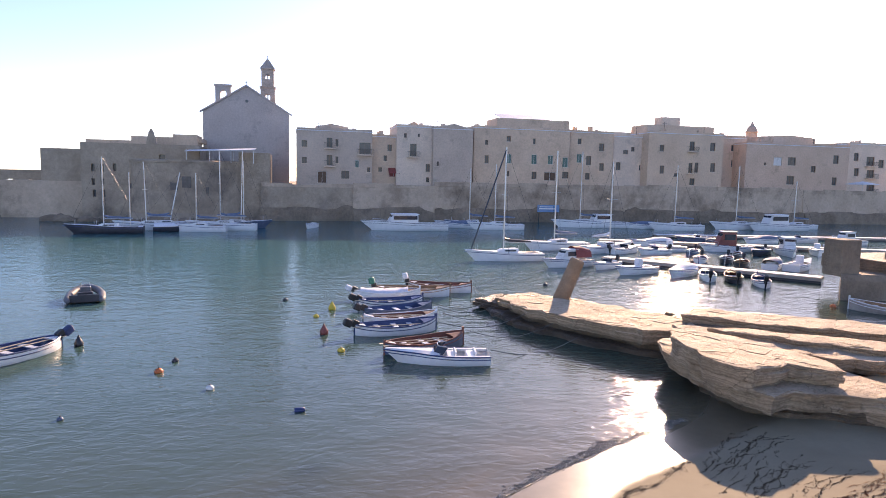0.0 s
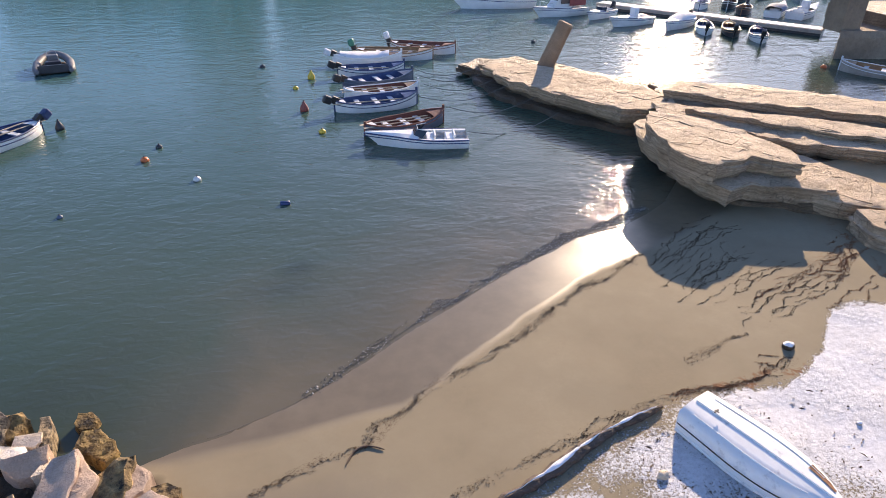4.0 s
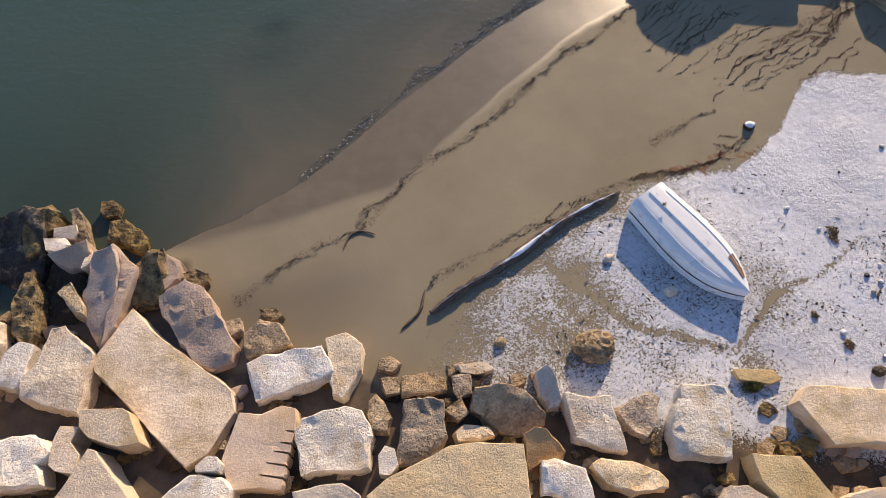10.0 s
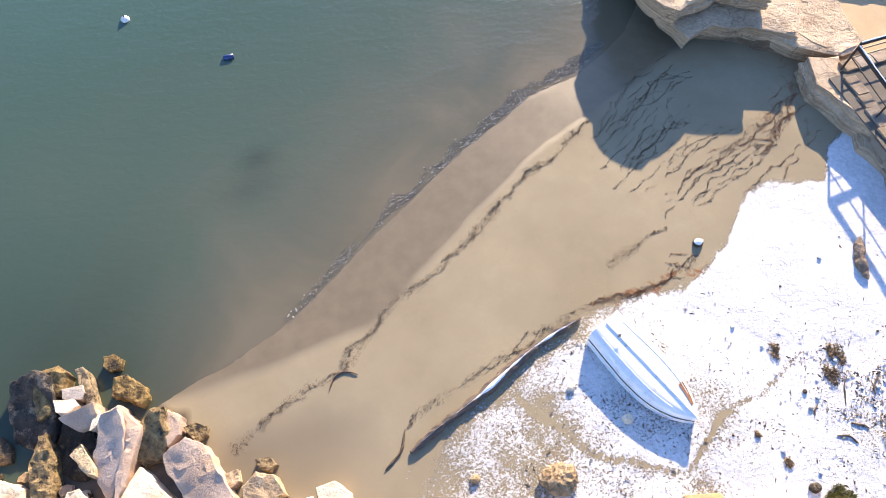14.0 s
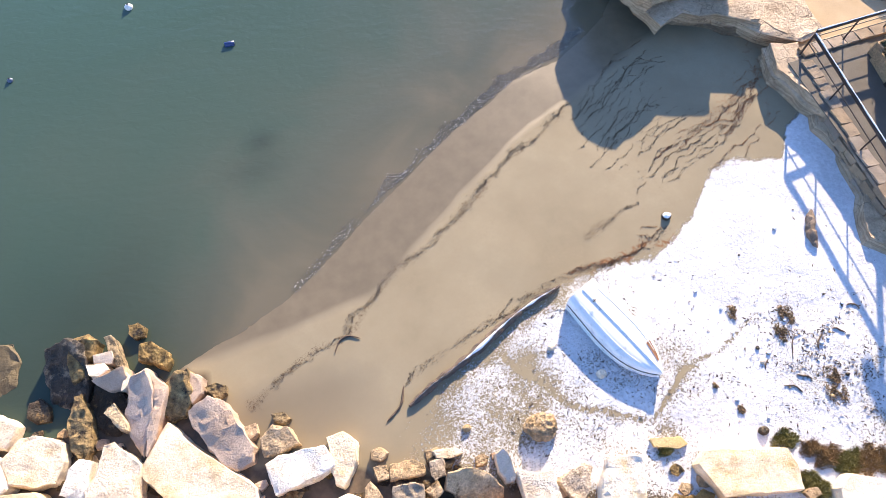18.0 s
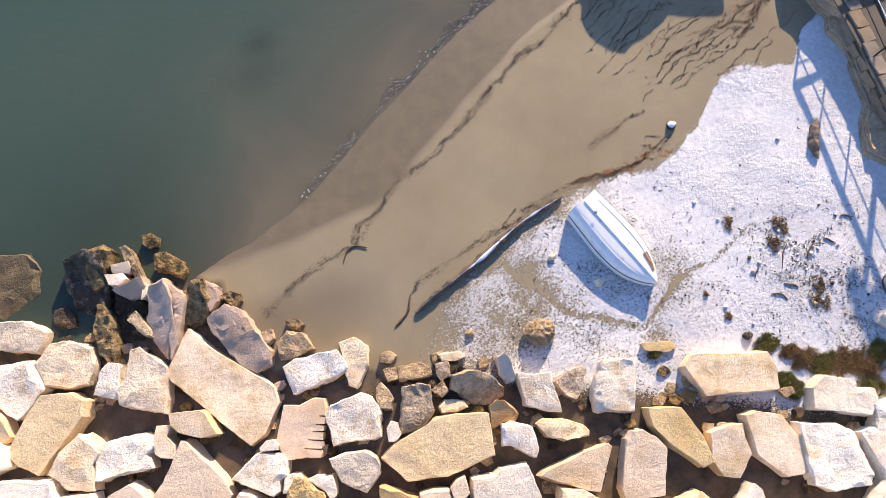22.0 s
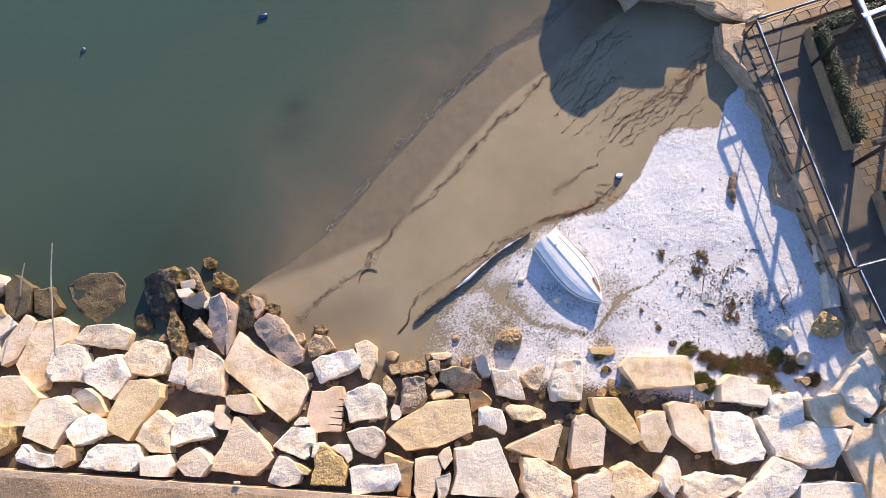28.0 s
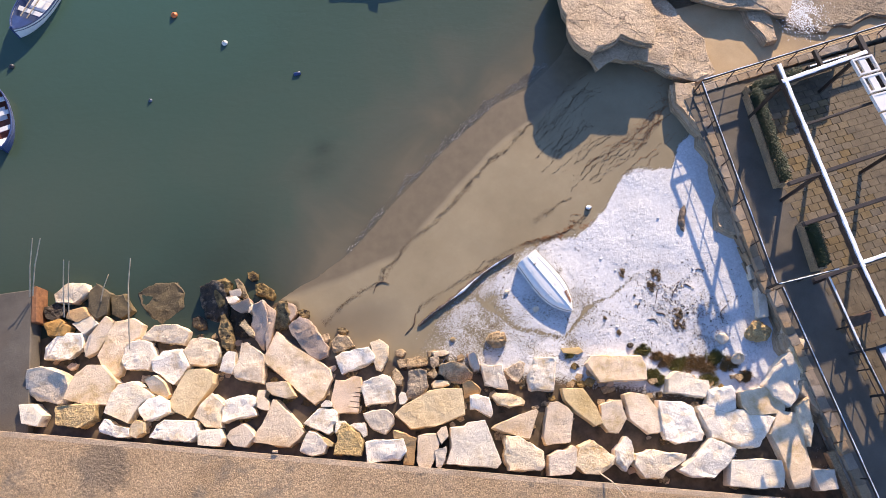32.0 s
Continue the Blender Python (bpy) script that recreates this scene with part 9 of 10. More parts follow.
def motorboat(x, y, yaw, L, label, hull="hull_white", windscreen=True, console=False, cabin=0.0, canopy="", stripe="hull_blue", motor="", covered="", group="moored motor boats", cabin_mat="hull_white", B=None, free=None):
    B = B or L * 0.36
    free, draft = free or 0.14 * L ** 0.8 + 0.1, 0.25
    g = thing("motor_boat", pose(x, y, 0, 0, 0, yaw), label, "boat", group)
    bm, rows = hull_mesh(L, B, free, draft, "motor")
    h = part("hull", bm, hull, g, smooth=True)
    bm = bmesh.new()
    bm.faces.new([bm.verts.new(p) for p in rows[0]])
    part("transom", bm, hull, h)
    for s in (-1, 1):
        part("side_stripe", rim_tube(L, B, free, draft, "motor", s, 0.02, free * 0.3), stripe, h)
        part("rubbing_strake", rim_tube(L, B, free, draft, "motor", s, 0.03), "hull_white" if hull != "hull_white" else stripe, h)
    deck = []
    for k in range(10):
        u = 0.55 + 0.44 * k / 9
        half, b, r = hull_ring(u, L, B, free, draft, "motor")
        deck.append([(half[0][0], -b * 0.98, r), (half[0][0], -b * 0.4, r + 0.08), (half[0][0], b * 0.4, r + 0.08), (half[0][0], b * 0.98, r)])
    part("foredeck", loft(bmesh.new(), deck, closed=False), hull if hull == "hull_white" else "hull_white", g)
    part("cockpit_floor", boxes((-L / 2 + 0.05, 0.07 * L, -B * 0.4, B * 0.4, 0.05, 0.1)), "hull_white", g)
    for s in (-1, 1):
        part("side_deck", boxes((-L / 2 + 0.02, 0.06 * L, min(s * B * 0.36, s * B * 0.45), max(s * B * 0.36, s * B * 0.45), free * 0.85, free + 0.03)), "hull_white", g)
    for k, xx in enumerate((-0.3, -0.08)):
        st = part("seat", boxes((xx * L - 0.2, xx * L + 0.2, -B * 0.3, B * 0.3, 0.1, min(0.4, free)), bevel=0.04), "hull_white", g)
        part("backrest", boxes((xx * L - 0.22, xx * L - 0.12, -B * 0.28, B * 0.28, 0.4, free + 0.14), bevel=0.03), "hull_white", st)
    if windscreen:
        ws = [[(0.1 * L + dx, yy, free + 0.05 + dz) for yy, dx in ((-B * 0.36, -0.3), (-B * 0.2, 0.1), (B * 0.2, 0.1), (B * 0.36, -0.3))] for dz in (0.0, 0.32)]
        ws[1] = [(a - 0.22, b * 0.92, c) for a, b, c in ws[1]]
        w = part("windscreen", loft(bmesh.new(), ws, closed=False), "glass_boat", g)
        part("frame", tube(bmesh.new(), ws[1], 0.018, 6), "alloy", w)
    if console:
        part("console", boxes((-0.1 * L, 0.02 * L, -0.3, 0.3, 0.1, free + 0.75), bevel=0.06), "canvas_white", g, "covered steering console")
    if cabin:
        c0, c1 = -0.1 * L, 0.3 * L
        cab = part("cabin", loft(bmesh.new(), [[(c0, -B * 0.36, free), (c1, -B * 0.3, free + 0.05), (c1, B * 0.3, free + 0.05), (c0, B * 0.36, free)], [(c0, -B * 0.34, free + cabin * 0.6), (c1 - 0.4, -B * 0.28, free + cabin * 0.6), (c1 - 0.4, B * 0.28, free + cabin * 0.6), (c0, B * 0.34, free + cabin * 0.6)], [(c0, -B * 0.3, free + cabin), (c1 - 0.75, -B * 0.25, free + cabin), (c1 - 0.75, B * 0.25, free + cabin), (c0, B * 0.3, free + cabin)]]), cabin_mat, g)
        for s in (-1, 1):
            part("cabin_window", boxes((c0 + 0.15, c1 - 0.75, min(s * B * 0.335, s * B * 0.352), max(s * B * 0.335, s * B * 0.352), free + cabin * 0.45, free + cabin * 0.85)), "glass_boat", cab)
        part("front_window", boxes((c1 - 0.62, c1 - 0.5, -B * 0.24, B * 0.24, free + cabin * 0.55, free + cabin * 0.9)), "glass_boat", cab)
        part("roof", boxes((c0 - 0.15, c1 - 0.6, -B * 0.32, B * 0.32, free + cabin + 0.003, free + cabin + 0.07), bevel=0.02), "snow", cab, "snowy cabin roof")
        rail = [(0.3 * L, -B * 0.36, free + 0.5), (0.48 * L, -B * 0.14, free + 0.65), (0.5 * L, 0, free + 0.68), (0.48 * L, B * 0.14, free + 0.65), (0.3 * L, B * 0.36, free + 0.5)]
        pr = part("bow_rail", tube(bmesh.new(), rail, 0.018, 6), "alloy", g)
        for p in rail:
            part("stanchion", bar((p[0], p[1], free * 0.9), p, 0.014, 6), "alloy", pr)
    if canopy:
        c0, c1 = -0.42 * L, -0.04 * L
        part("canopy", loft(bmesh.new(), [[(xx, B * 0.42 * math.cos(math.pi * j / 8), free + 0.25 + (cabin or 0.9) * math.sin(math.pi * j / 8) ** 0.6 * f) for j in range(9)] for xx, f in ((c0, 0.75), ((c0 + c1) / 2, 1.0), (c1, 1.05))], closed=False), canopy, g, "canvas cockpit canopy", True)
    if covered:
        cv = []
        for k in range(9):
            u = 0.03 + 0.72 * k / 8
            half, b, r = hull_ring(u, L, B, free, draft, "motor", 1.02)
            cv.append([(half[0][0], b * math.cos(math.pi * j / 8), r + 0.03 + 0.45 * math.sin(math.pi * j / 8) * math.sin(math.pi * min(1, 0.25 + u)) + 0.03 * math.sin(k * 2.3 + j)) for j in range(9)])
        part("cover", loft(bmesh.new(), cv, closed=False), covered, g, "fitted boat cover with snow", True)
    if motor:
        outboard(g, -L / 2 - 0.05, motor, -20)
    return g


def sailboat(x, y, yaw, L, mast, label, hull="hull_white", furled="", second=0.0, lean=0.0, group="moored sailing boats", boom_cover="canvas_blue"):
    B, free, draft = L * 0.3, 0.09 * L + 0.15, 0.4
    g = thing("sailing_boat", pose(x, y, 0, 0, 0, yaw), label, "boat", group)
    bm, rows = hull_mesh(L, B, free, draft, "motor")
    h = part("hull", bm, hull, g, smooth=True)
    bm = bmesh.new()
    bm.faces.new([bm.verts.new(p) for p in rows[0]])
    part("transom", bm, hull, h)
    deck = []
    for k in range(15):
        u = 0.01 + 0.98 * k / 14
        half, b, r = hull_ring(u, L, B, free, draft, "motor")
        deck.append([(half[0][0], -b * 0.98, r - 0.01), (half[0][0], 0, r + 0.05), (half[0][0], b * 0.98, r - 0.01)])
    part("deck", loft(bmesh.new(), deck, closed=False), "roof_white", g, "snow-dusted deck")
    for s in (-1, 1):
        part("side_stripe", rim_tube(L, B, free, draft, "motor", s, 0.025, free * 0.25), "hull_blue", h)
    cab = part("coachroof", loft(bmesh.new(), [[(-0.12 * L, -B * 0.3, free), (0.2 * L, -B * 0.22, free + 0.1), (0.2 * L, B * 0.22, free + 0.1), (-0.12 * L, B * 0.3, free)], [(-0.12 * L, -B * 0.26, free + 0.42), (0.12 * L, -B * 0.18, free + 0.36), (0.12 * L, B * 0.18, free + 0.36), (-0.12 * L, B * 0.26, free + 0.42)]]), "hull_white", g)
    for s in (-1, 1):
        part("port_light", boxes((-0.08 * L, 0.08 * L, min(s * B * 0.25, s * B * 0.285), max(s * B * 0.25, s * B * 0.285), free + 0.17, free + 0.29)), "glass_boat", cab)
    part("cockpit", boxes((-0.42 * L, -0.14 * L, -B * 0.2, B * 0.2, free + 0.03, free + 0.07)), "shutter_brown", g)
    top = Vector((0.08 * L + lean, 0, free + mast))
    foot = Vector((0.08 * L, 0, free))
    ms = part("mast", bar(foot, top, 0.075, 8), "alloy", g)
    part("spreader", boxes((0.08 * L + lean * 0.55 - 0.03, 0.08 * L + lean * 0.55 + 0.03, -B * 0.42, B * 0.42, free + mast * 0.55, free + mast * 0.55 + 0.04)), "alloy", ms)
    boom = part("boom", bar((0.08 * L, 0, free + 1.0), (-0.34 * L, 0, free + 0.95), 0.05), "alloy", g)
    part("sail_cover", tube(bmesh.new(), [(0.07 * L, 0, free + 1.35), (0.0, 0, free + 1.15), (-0.15 * L, 0, free + 1.1), (-0.33 * L, 0, free + 1.03)], [0.1, 0.15, 0.13, 0.07], 8), boom_cover, boom)
    for s in (-1, 1):
        part("shroud", bar((0.05 * L, s * B * 0.46, free), top - Vector((0, 0, mast * 0.08)), 0.012, 5), "black_metal", g)
    part("backstay", bar((-0.49 * L, 0, free), top, 0.012, 5), "black_metal", g)
    part("forestay", bar((0.56 * L, 0, free + 0.3), top - Vector((0, 0, 0.2)), 0.07 if furled else 0.012, 6), furled or "black_metal", g)
    if second:
        part("mizzen_mast", bar((-0.3 * L, 0, free), (-0.3 * L + lean, 0, free + second), 0.06), "alloy", g)
    for k in range(5):
        u = 0.1 + 0.2 * k
        for s in (-1, 1):
            half, b, r = hull_ring(u, L, B, free, draft, "motor")
            part("stanchion", bar((half[0][0], s * b * 0.95, r), (half[0][0], s * b * 0.95, r + 0.55), 0.014, 5), "alloy", g)
    return g


# the row of boats tied to the shore rock; their bows point to the rock
motorboat(4.87, 25.86, 171, 3.75, "small white open motor boat with a blue line", motor="", group="boats tied to the rock", free=0.38, B=1.5)
gozzo(4.5, 27.85, 16, 3.9, "hull_navy", "wood_red", "wood_red", "slate blue rowing boat with dark red inside and rim", oars=2, group="boats tied to the rock")
gozzo(3.73, 31.1, 7, 4.1, "hull_white", "boat_blue_in", "hull_blue", "white rowing boat with blue rim and blue inside", motor="black_metal", group="boats tied to the rock", oars=1)
gozzo(4.3, 32.9, 4, 3.85, "hull_white", "wood_red", "hull_white", "white rowing boat with brown inside and long oars", oars=2, group="boats tied to the rock")
gozzo(4.47, 35, 13, 4, "hull_navy", "boat_blue_in", "hull_navy", "slate blue rowing boat with snow on its seats", motor="black_metal", group="boats tied to the rock")
gozzo(4.4, 37.2, -3, 3.75, "hull_white", "boat_blue_in", "hull_blue", "white rowing boat with a dark blue rim", oars=1, motor="black_metal", group="boats tied to the rock")
gozzo(4.58, 39.9, -10, 4.1, "hull_white", "boat_blue_in", "hull_white", "white rowing boat under a pale cover", cover="canvas_white", motor="canvas_white", group="boats tied to the rock")
gozzo(6.38, 40.9, -17, 4.85, "hull_white", "wood_boat", "wood_boat", "white rowing boat with varnished rim and two oars", oars=2, motor="motor_green", group="boats tied to the rock", tiltm=-15)
gozzo(8.5, 42.3, -28, 4.4, "hull_white", "wood_red", "wood_red", "white rowing boat with dark red rim and inside", oars=1, motor="canvas_white", group="boats tied to the rock", tiltm=-15)
# boats on moorings
gozzo(-12.25, 28.8, 233, 4.6, "hull_white", "boat_blue_in", "hull_blue", "white rowing boat with blue rim and a raised outboard motor", motor="hull_blue", oars=2, group="boats on moorings", tiltm=-60)
gozzo(-15.05, 22.7, 96, 3.8, "boat_blue_in", "wood_red", "hull_blue", "bright blue rowing boat with dark red inside", group="boats on moorings")


def inflatable(x, y, yaw):
    g = thing("inflatable_boat", pose(x, y, 0, 0, 0, yaw), "grey inflatable boat with dark seats on a mooring", "boat", "boats on moorings")
    pts = [(-1.6, -0.85, 0.2), (-1.0, -0.87, 0.22), (0.2, -0.83, 0.28), (1.0, -0.6, 0.38), (1.45, -0.26, 0.46), (1.55, 0, 0.48), (1.45, 0.26, 0.46), (1.0, 0.6, 0.38), (0.2, 0.83, 0.28), (-1.0, 0.87, 0.22), (-1.6, 0.85, 0.2)]
    part("air_tube", tube(bmesh.new(), pts, [0.1, 0.2, 0.21, 0.21, 0.2, 0.2, 0.2, 0.21, 0.21, 0.2, 0.1], 12), "rubber", g, smooth=True)
    part("floor", boxes((-1.3, 1.1, -0.72, 0.72, 0.05, 0.1)), "stone_dark", g)
    part("transom", boxes((-1.3, -1.22, -0.75, 0.75, 0.06, 0.5)), "hull_dark", g)
    part("seat", boxes((-0.5, -0.15, -0.4, 0.4, 0.1, 0.5), bevel=0.03), "hull_dark", g)
    part("console", boxes((0.15, 0.45, -0.28, 0.28, 0.1, 0.72), bevel=0.04), "rubber", g)
    part("console_rail", tube(bmesh.new(), [(0.3, -0.25, 0.7), (0.3, -0.2, 0.95), (0.3, 0.2, 0.95), (0.3, 0.25, 0.7)], 0.02, 6), "alloy", g)


inflatable(-13.0, 41.6, 103)

# harbour boats farther out
sailboat(-22.6, 85.0, 186, 7.6, 8.4, "dark wooden ketch with bare masts, moored off the fort", hull="hull_dark", second=6.6)
sailboat(-19.0, 90.5, 172, 7.5, 8.0, "white sailing boat with bare mast moored off the fort", lean=0.2)
sailboat(-17.6, 92.5, 20, 6.5, 6.8, "small white sailing boat with a leaning mast off the fort", lean=1.4)
motorboat(-15.9, 88.6, 10, 5.0, "low dark barge-like boat with snowy deck off the fort", hull="hull_dark", windscreen=False, covered="roof_white")
sailboat(-12.6, 88.2, 178, 6.4, 6.8, "white sailing boat with a plain hull off the fort")
sailboat(-9.8, 90.8, 174, 8.0, 9.6, "white sailing boat with two bare masts off the fort", second=8.4)
sailboat(-8.6, 93.4, 8, 7.5, 9.8, "dark-hulled sailing boat with a raked mast off the fort", hull="hull_navy", lean=0.3)
motorboat(1.6, 94.6, 250, 3.6, "small white open boat on the calm water", windscreen=False, free=0.55)
motorboat(15.4, 91.2, 181, 10.8, "white motor cruiser with dark side windows before the rampart", cabin=1.3, stripe="hull_dark", windscreen=False, free=1.0, B=3.2)
sailboat(29.5, 93.0, 178, 7.6, 9.0, "white sailing boat lying before the rampart")
motorboat(24.0, 96.0, 150, 6.0, "blue-covered boat before the rampart", covered="canvas_blue", windscreen=False)
sailboat(26.6, 97.0, 170, 7.0, 8.4, "sailing boat with blue cover before the rampart", hull="hull_navy")
sailboat(18.7, 57.4, 180, 6.6, 9.8, "white sloop with a furled dark foresail in the harbour", furled="hull_dark", boom_cover="hull_dark")
motorboat(22.9, 53.0, 195, 4.6, "white cabin boat with a dark red canvas canopy", cabin=0.95, canopy="canvas_red", windscreen=False, group="marina boats")
motorboat(25.8, 51.6, 215, 3.6, "small white motor boat beside the floating dock", motor="black_metal", group="marina boats")
sailboat(27.5, 66.0, 190, 7.0, 10.0, "white sailing boat moored behind the dock")
sailboat(32.0, 63.6, 20, 6.6, 9.0, "white sailing boat with a raised white sail cover", boom_cover="canvas_white")
sailboat(46.0, 98.0, 175, 8.6, 11.5, "white sailing boat at the rampart quay")
motorboat(49.5, 97.5, 178, 8.4, "white cruiser at the rampart quay", cabin=1.3, windscreen=False)
motorboat(55.0, 96.2, 160, 6.6, "blue-covered motor boat at the rampart quay", covered="canvas_blue", windscreen=False)
sailboat(60.2, 92.8, 180, 8.4, 9.6, "white sailing boat with a dark mast at the rampart quay")
sailboat(73.5, 95.0, 178, 8.8, 9.8, "white sailing boat beside the long quay")
motorboat(79.0, 92.2, 182, 9.8, "white motor cruiser with a sloping roof at the quay", cabin=1.7, windscreen=False, free=1.0, B=3.2)
sailboat(86.0, 96.0, 180, 7.4, 7.6, "sailing boat with a short mast at the quay")

# floating docks with their boats


def floating_dock(x0, y0, x1, y1, wide, label):
    v = Vector((x1 - x0, y1 - y0, 0))
    d = thing("floating_dock", pose(x0, y0, 0, 0, 0, math.degrees(math.atan2(v.y, v.x))), label, "dock", "floating docks")
    ln2, n = v.length, int(v.length / 0.3)
    part("float", boxes((0, ln2, -wide / 2 + 0.1, wide / 2 - 0.1, -0.35, 0.32)), "hull_dark", d, "dark floats under the planks")
    for s in (-1, 1):
        part("side_beam", boxes((0, ln2, s * wide / 2 - 0.06, s * wide / 2 + 0.06, 0.2, 0.42)), "plank", d)
    for k in range(n):
        part("plank", boxes((ln2 * k / n + 0.01, ln2 * (k + 1) / n - 0.01, -wide / 2, wide / 2, 0.424, 0.46)), "plank", d)
    part("snow_cover", boxes((0.1, ln2 - 0.1, -wide / 2 + 0.15, wide / 2 - 0.2, 0.463, 0.49), bevel=0.01), "snow", d, "trodden snow on the planks")


floating_dock(28.0, 56.2, 39.6, 42.3, 1.6, "grey floating dock with snow on its planks")
floating_dock(36.0, 73.0, 70.0, 58.0, 1.6, "second grey floating dock behind the small boats")
floating_dock(48.0, 80.0, 84.0, 74.0, 1.5, "far grey floating dock with snow")
for args in ((26.9, 48.4, 200, 4.0, "white motor boat with a covered console at the dock", dict(console=True, windscreen=False)),
             (30.1, 46.9, 215, 4.0, "motor boat under a white cover at the dock", dict(covered="canvas_white", windscreen=False, motor="black_metal")),
             (33.6, 62.6, 20, 4.2, "white motor boat behind the dock", dict(motor="black_metal")),
             (42.2, 50.6, 40, 4.2, "motor boat with a blue cover at the dock", dict(covered="canvas_blue", windscreen=False)),
             (44.0, 49.4, 30, 4.6, "white motor boat with a tall white console cover", dict(console=True, windscreen=False)),
             (47.2, 63.4, 170, 5.4, "white fishing boat with a red wheelhouse", dict(cabin=1.6, cabin_mat="boat_red", windscreen=False)),
             (52.0, 60.0, 240, 5.4, "white cabin boat with a raised windscreen", dict(cabin=1.3, windscreen=False)),
             (55.8, 59.8, 230, 4.0, "white motor boat with a covered console", dict(console=True, windscreen=False)),
             (39.6, 63.6, 190, 4.2, "motor boat with a white frame over its cockpit", dict(console=True, windscreen=False)),
             (41.2, 69.4, 185, 4.8, "motor boat under a snowy cover at the second dock", dict(covered="canvas_white", windscreen=False)),
             (36.6, 61.4, 190, 3.6, "small motor boat beside the planks", dict(motor="black_metal")),
             (48.6, 60.2, 215, 4.2, "dark open motor boat at the second dock", dict(hull="hull_dark", motor="black_metal")),
             (62.0, 63.6, 200, 4.4, "motor boat at the second dock's end", dict()),
             (70.0, 69.6, 185, 5.2, "white cabin boat near the far dock", dict(cabin=1.1, windscreen=False)),
             (58.6, 72.0, 190, 4.8, "blue-covered boat near the far dock", dict(covered="canvas_blue", windscreen=False)),
             (65.8, 73.4, 170, 4.6, "white motor boat near the far dock", dict()),
             (50.4, 73.6, 175, 4.8, "dark-hulled boat near the far dock", dict(hull="hull_navy"))):
    motorboat(*args[:5], group="marina boats", **args[5])
for x, y, yaw, hull, rim, lab in ((31.2, 45.0, 60, "hull_white", "hull_white", "small white rowing boat nosed to the dock"), (32.8, 44.0, 62, "hull_dark", "wood_boat", "small dark rowing boat nosed to the dock"), (33.6, 41.9, 60, "hull_white", "hull_blue", "small white rowing boat with a blue rim at the dock"),
                                  (37.6, 55.0, 230, "hull_white", "hull_blue", "small rowing boat behind the dock"), (40.4, 54.8, 228, "hull_dark", "hull_white", "small dark rowing boat with a white rim"), (39.8, 51.9, 226, "hull_dark", "wood_boat", "brown rowing boat behind the dock"), (40.6, 60.6, 225, "hull_navy", "hull_white", "blue-grey rowing boat behind the dock"), (44.0, 58.2, 225, "hull_dark", "hull_white", "dark rowing boat with pale rim behind the dock")):
    gozzo(x, y, yaw, 3.4, hull, "wood_red" if "dark" in hull else "boat_blue_in", rim, lab, motor="black_metal", group="marina boats", tiltm=-20)

# stone pier
pier = thing("stone_pier", pose(0, 0, 0), "old stone pier with a square grey pillar", "pier", kind="structure")
part("pier_wall", loft(bmesh.new(), [[(34.4, 35.5, -3), (48, 32.6, -3), (50, 43, -3), (41.2, 42.5, -3)], [(34.7, 35.8, 1.3), (48, 33.0, 1.3), (50, 43, 1.3), (41.4, 42.3, 1.3)], [(34.85, 36.0, 1.7), (48, 33.3, 1.7), (50, 42.6, 1.7), (41.5, 42.0, 1.7)]]), "rampart_base", pier)
part("pier_top", boxes((38.6, 46, 35.6, 41.6, 1.5, 2.5), bevel=0.05), "rock_low", pier)
part("pillar", boxes((35.1, 36.7, 36.3, 37.9, 1.5, 4.0), bevel=0.06), "rampart_base", pier, "square grey stone pillar")
for k in range(3):
    part("bollard", boxes((40.2 + k * 1.6, 40.6 + k * 1.6, 37.3 + k * 0.4, 37.7 + k * 0.4, 2.35, 3.0), bevel=0.04), "block_wall", pier)
gozzo(34.2, 31.4, 130, 4.6, "plank", "wood_boat", "hull_white", "worn wooden boat with a pale rim by the stone pier", group="boats on moorings")

# buoys and mooring lines


def buoy(x, y, s, material, label, shape="ball"):
    b = thing("buoy", pose(x, y, 0.0), label, "buoy", "mooring buoys")
    if shape == "ball":
        pts, rad = [(0, 0, -0.6 * s), (0, 0, -0.2 * s), (0, 0, 0.35 * s), (0, 0, 0.8 * s), (0, 0, 1.0 * s)], [0.3 * s, 0.85 * s, 1.0 * s, 0.6 * s, 0.12 * s]
    elif shape == "pear":
        pts, rad = [(0, 0, -0.5 * s), (0, 0, 0.0), (0, 0, 0.6 * s), (0, 0, 1.3 * s), (0, 0, 1.9 * s), (0, 0, 2.1 * s)], [0.3 * s, 0.9 * s, 0.95 * s, 0.6 * s, 0.25 * s, 0.2 * s]
    else:
        pts, rad = [(-1.3 * s, 0, 0.2 * s), (-1.2 * s, 0, 0.2 * s), (1.2 * s, 0, 0.2 * s), (1.3 * s, 0, 0.2 * s)], [0.5 * s, 0.7 * s, 0.7 * s, 0.5 * s]
    part("float", tube(bmesh.new(), pts, rad, 14), material, b, smooth=True)
    part("ring", tube(bmesh.new(), [(0.1 * s * math.cos(a), 0, pts[-1][2] + 0.1 * s + 0.1 * s * math.sin(a)) for a in [k * math.pi / 4 for k in range(9)]], 0.02, 5), "black_metal", b)


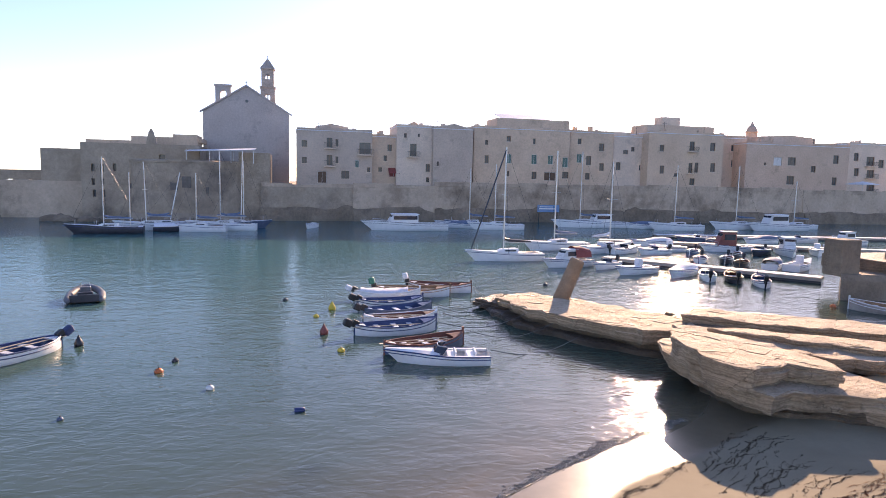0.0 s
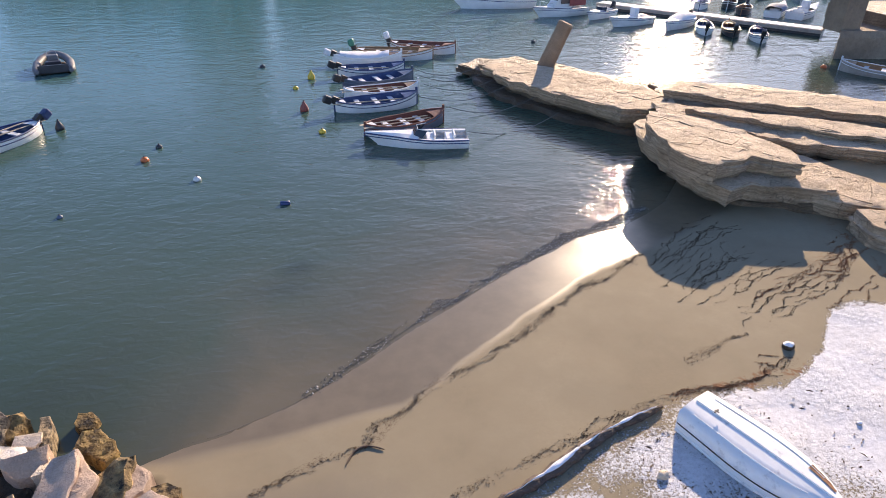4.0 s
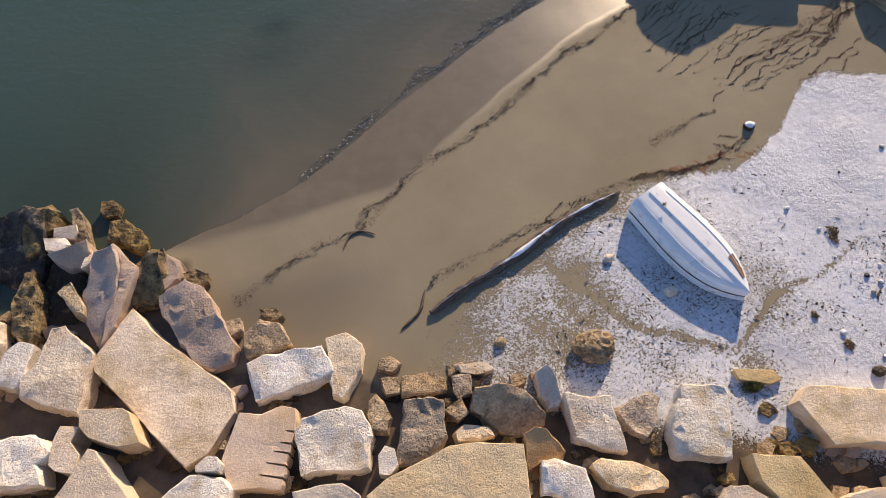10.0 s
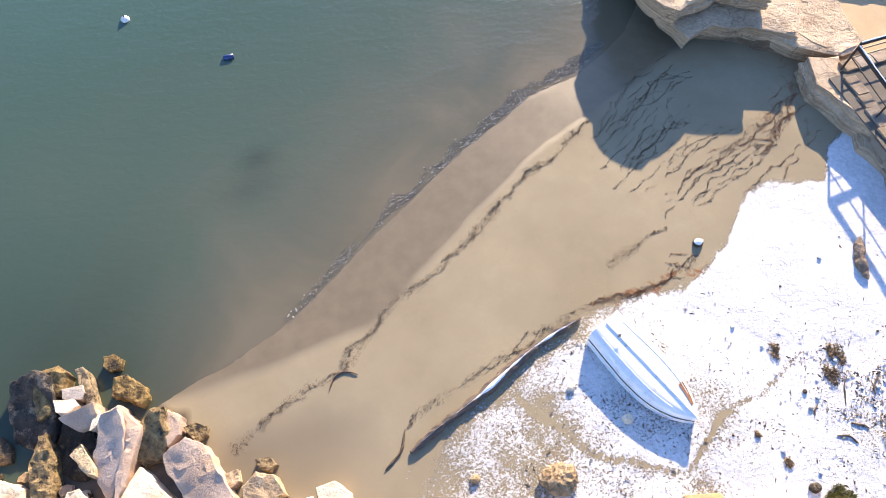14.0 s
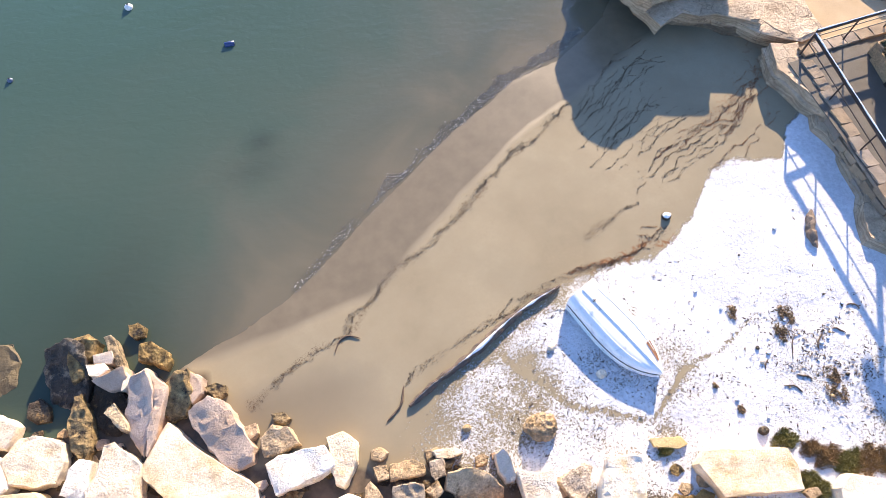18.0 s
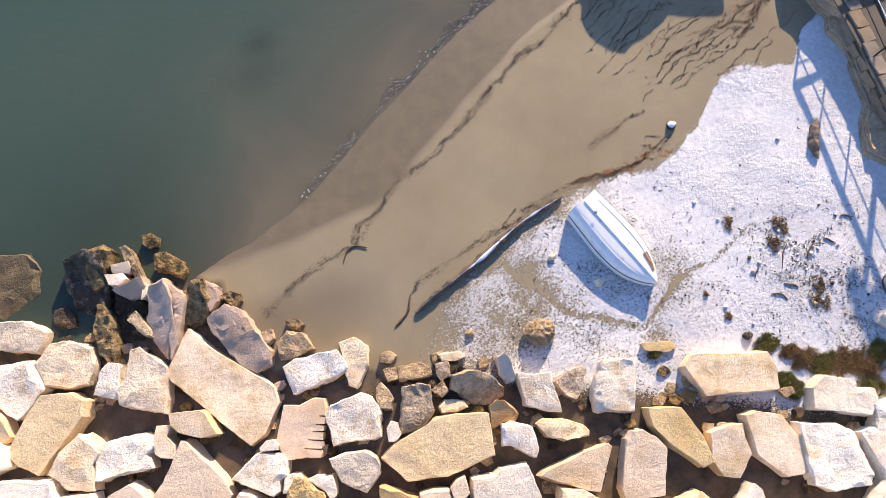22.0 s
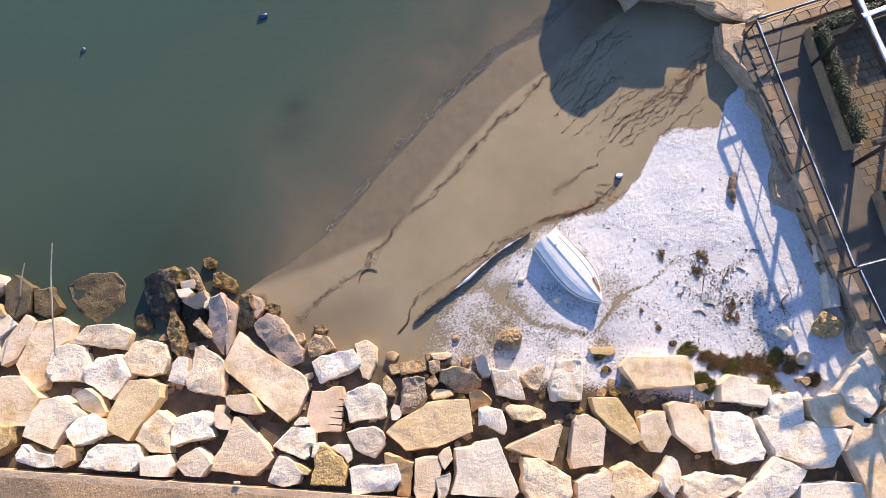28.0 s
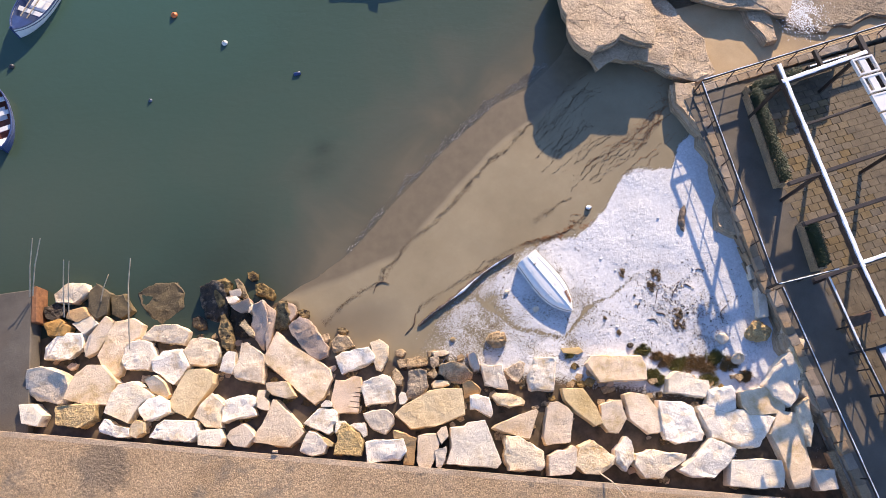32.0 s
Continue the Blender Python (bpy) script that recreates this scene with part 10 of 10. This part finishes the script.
for x, y, s, m, lab, sh in ((1.0, 36.9, 0.22, "buoy_yellow", "yellow pear-shaped mooring buoy", "pear"), (0.84, 28.1, 0.17, "buoy_yellow", "small yellow mooring float", "ball"), (0.27, 31.3, 0.22, "buoy_red", "dark red pear-shaped mooring buoy", "pear"),
                            (-1.6, 39.9, 0.17, "hull_dark", "small dark mooring float", "ball"), (0.05, 35.1, 0.16, "buoy_yellow", "small pale yellow float", "ball"), (-10.2, 30.7, 0.2, "hull_dark", "dark cone mooring float", "pear"), (-6.15, 26.2, 0.17, "buoy_orange", "orange mooring buoy on the water", "ball"),
                            (-5.8, 27.6, 0.14, "hull_dark", "small dark mooring float", "ball"), (-8.1, 21.7, 0.1, "hull_navy", "small grey mooring float", "ball"), (16.7, 43.5, 0.18, "hull_dark", "dark mooring float on the water", "ball"), (-4.05, 23.9, 0.15, "buoy_white", "round white mooring buoy afloat", "ball"),
                            (-1.0, 21.2, 0.13, "hull_blue", "blue barrel float on the water", "barrel"), (32.2, 33.8, 0.2, "buoy_orange", "orange mooring buoy by the pier", "ball"), (-14.2, 25.4, 0.14, "hull_dark", "dark ring float on the water", "ball")):
    buoy(x, y, s, m, lab, sh)
for k, (a, b) in enumerate((((6.8, 29.0, 0.5), (11.2, 29.4, 0.6)), ((5.8, 30.9, 0.5), (10.6, 31.4, 0.7)), ((6.5, 33.0, 0.5), (10.4, 32.8, 0.7)), ((6.5, 35.0, 0.5), (10.4, 34.2, 0.7)), ((10.6, 42.2, 0.6), (11.0, 37.0, 0.5)), ((6.8, 25.6, 0.5), (11.8, 27.6, 0.4)), ((6.3, 37.1, 0.5), (10.0, 35.2, 0.6)))):
    a, b = Vector(a), Vector(b)
    pts = [a.lerp(b, j / 10) - Vector((0, 0, 0.5 * math.sin(math.pi * j / 10))) for j in range(11)]
    r = thing("mooring_line", pose(*a), "thin grey mooring line from boat to rock", "rope", "mooring lines")
    part("rope", tube(bmesh.new(), [p - a for p in pts], 0.018, 5), "rope", r)
umb = thing("parasol", pose(117, 112.5, 6.2), "pale blue square parasol on the far quay", "parasol")
part("canopy", loft(bmesh.new(), [[(-s, -s, z), (s, -s, z), (s, s, z), (-s, s, z)] for z, s in ((2.0, 2.2), (2.1, 2.2), (2.7, 0.1))]), "canvas_white", umb)
part("pole", bar((0, 0, -0.4), (0, 0, 2.6), 0.05), "alloy", umb)
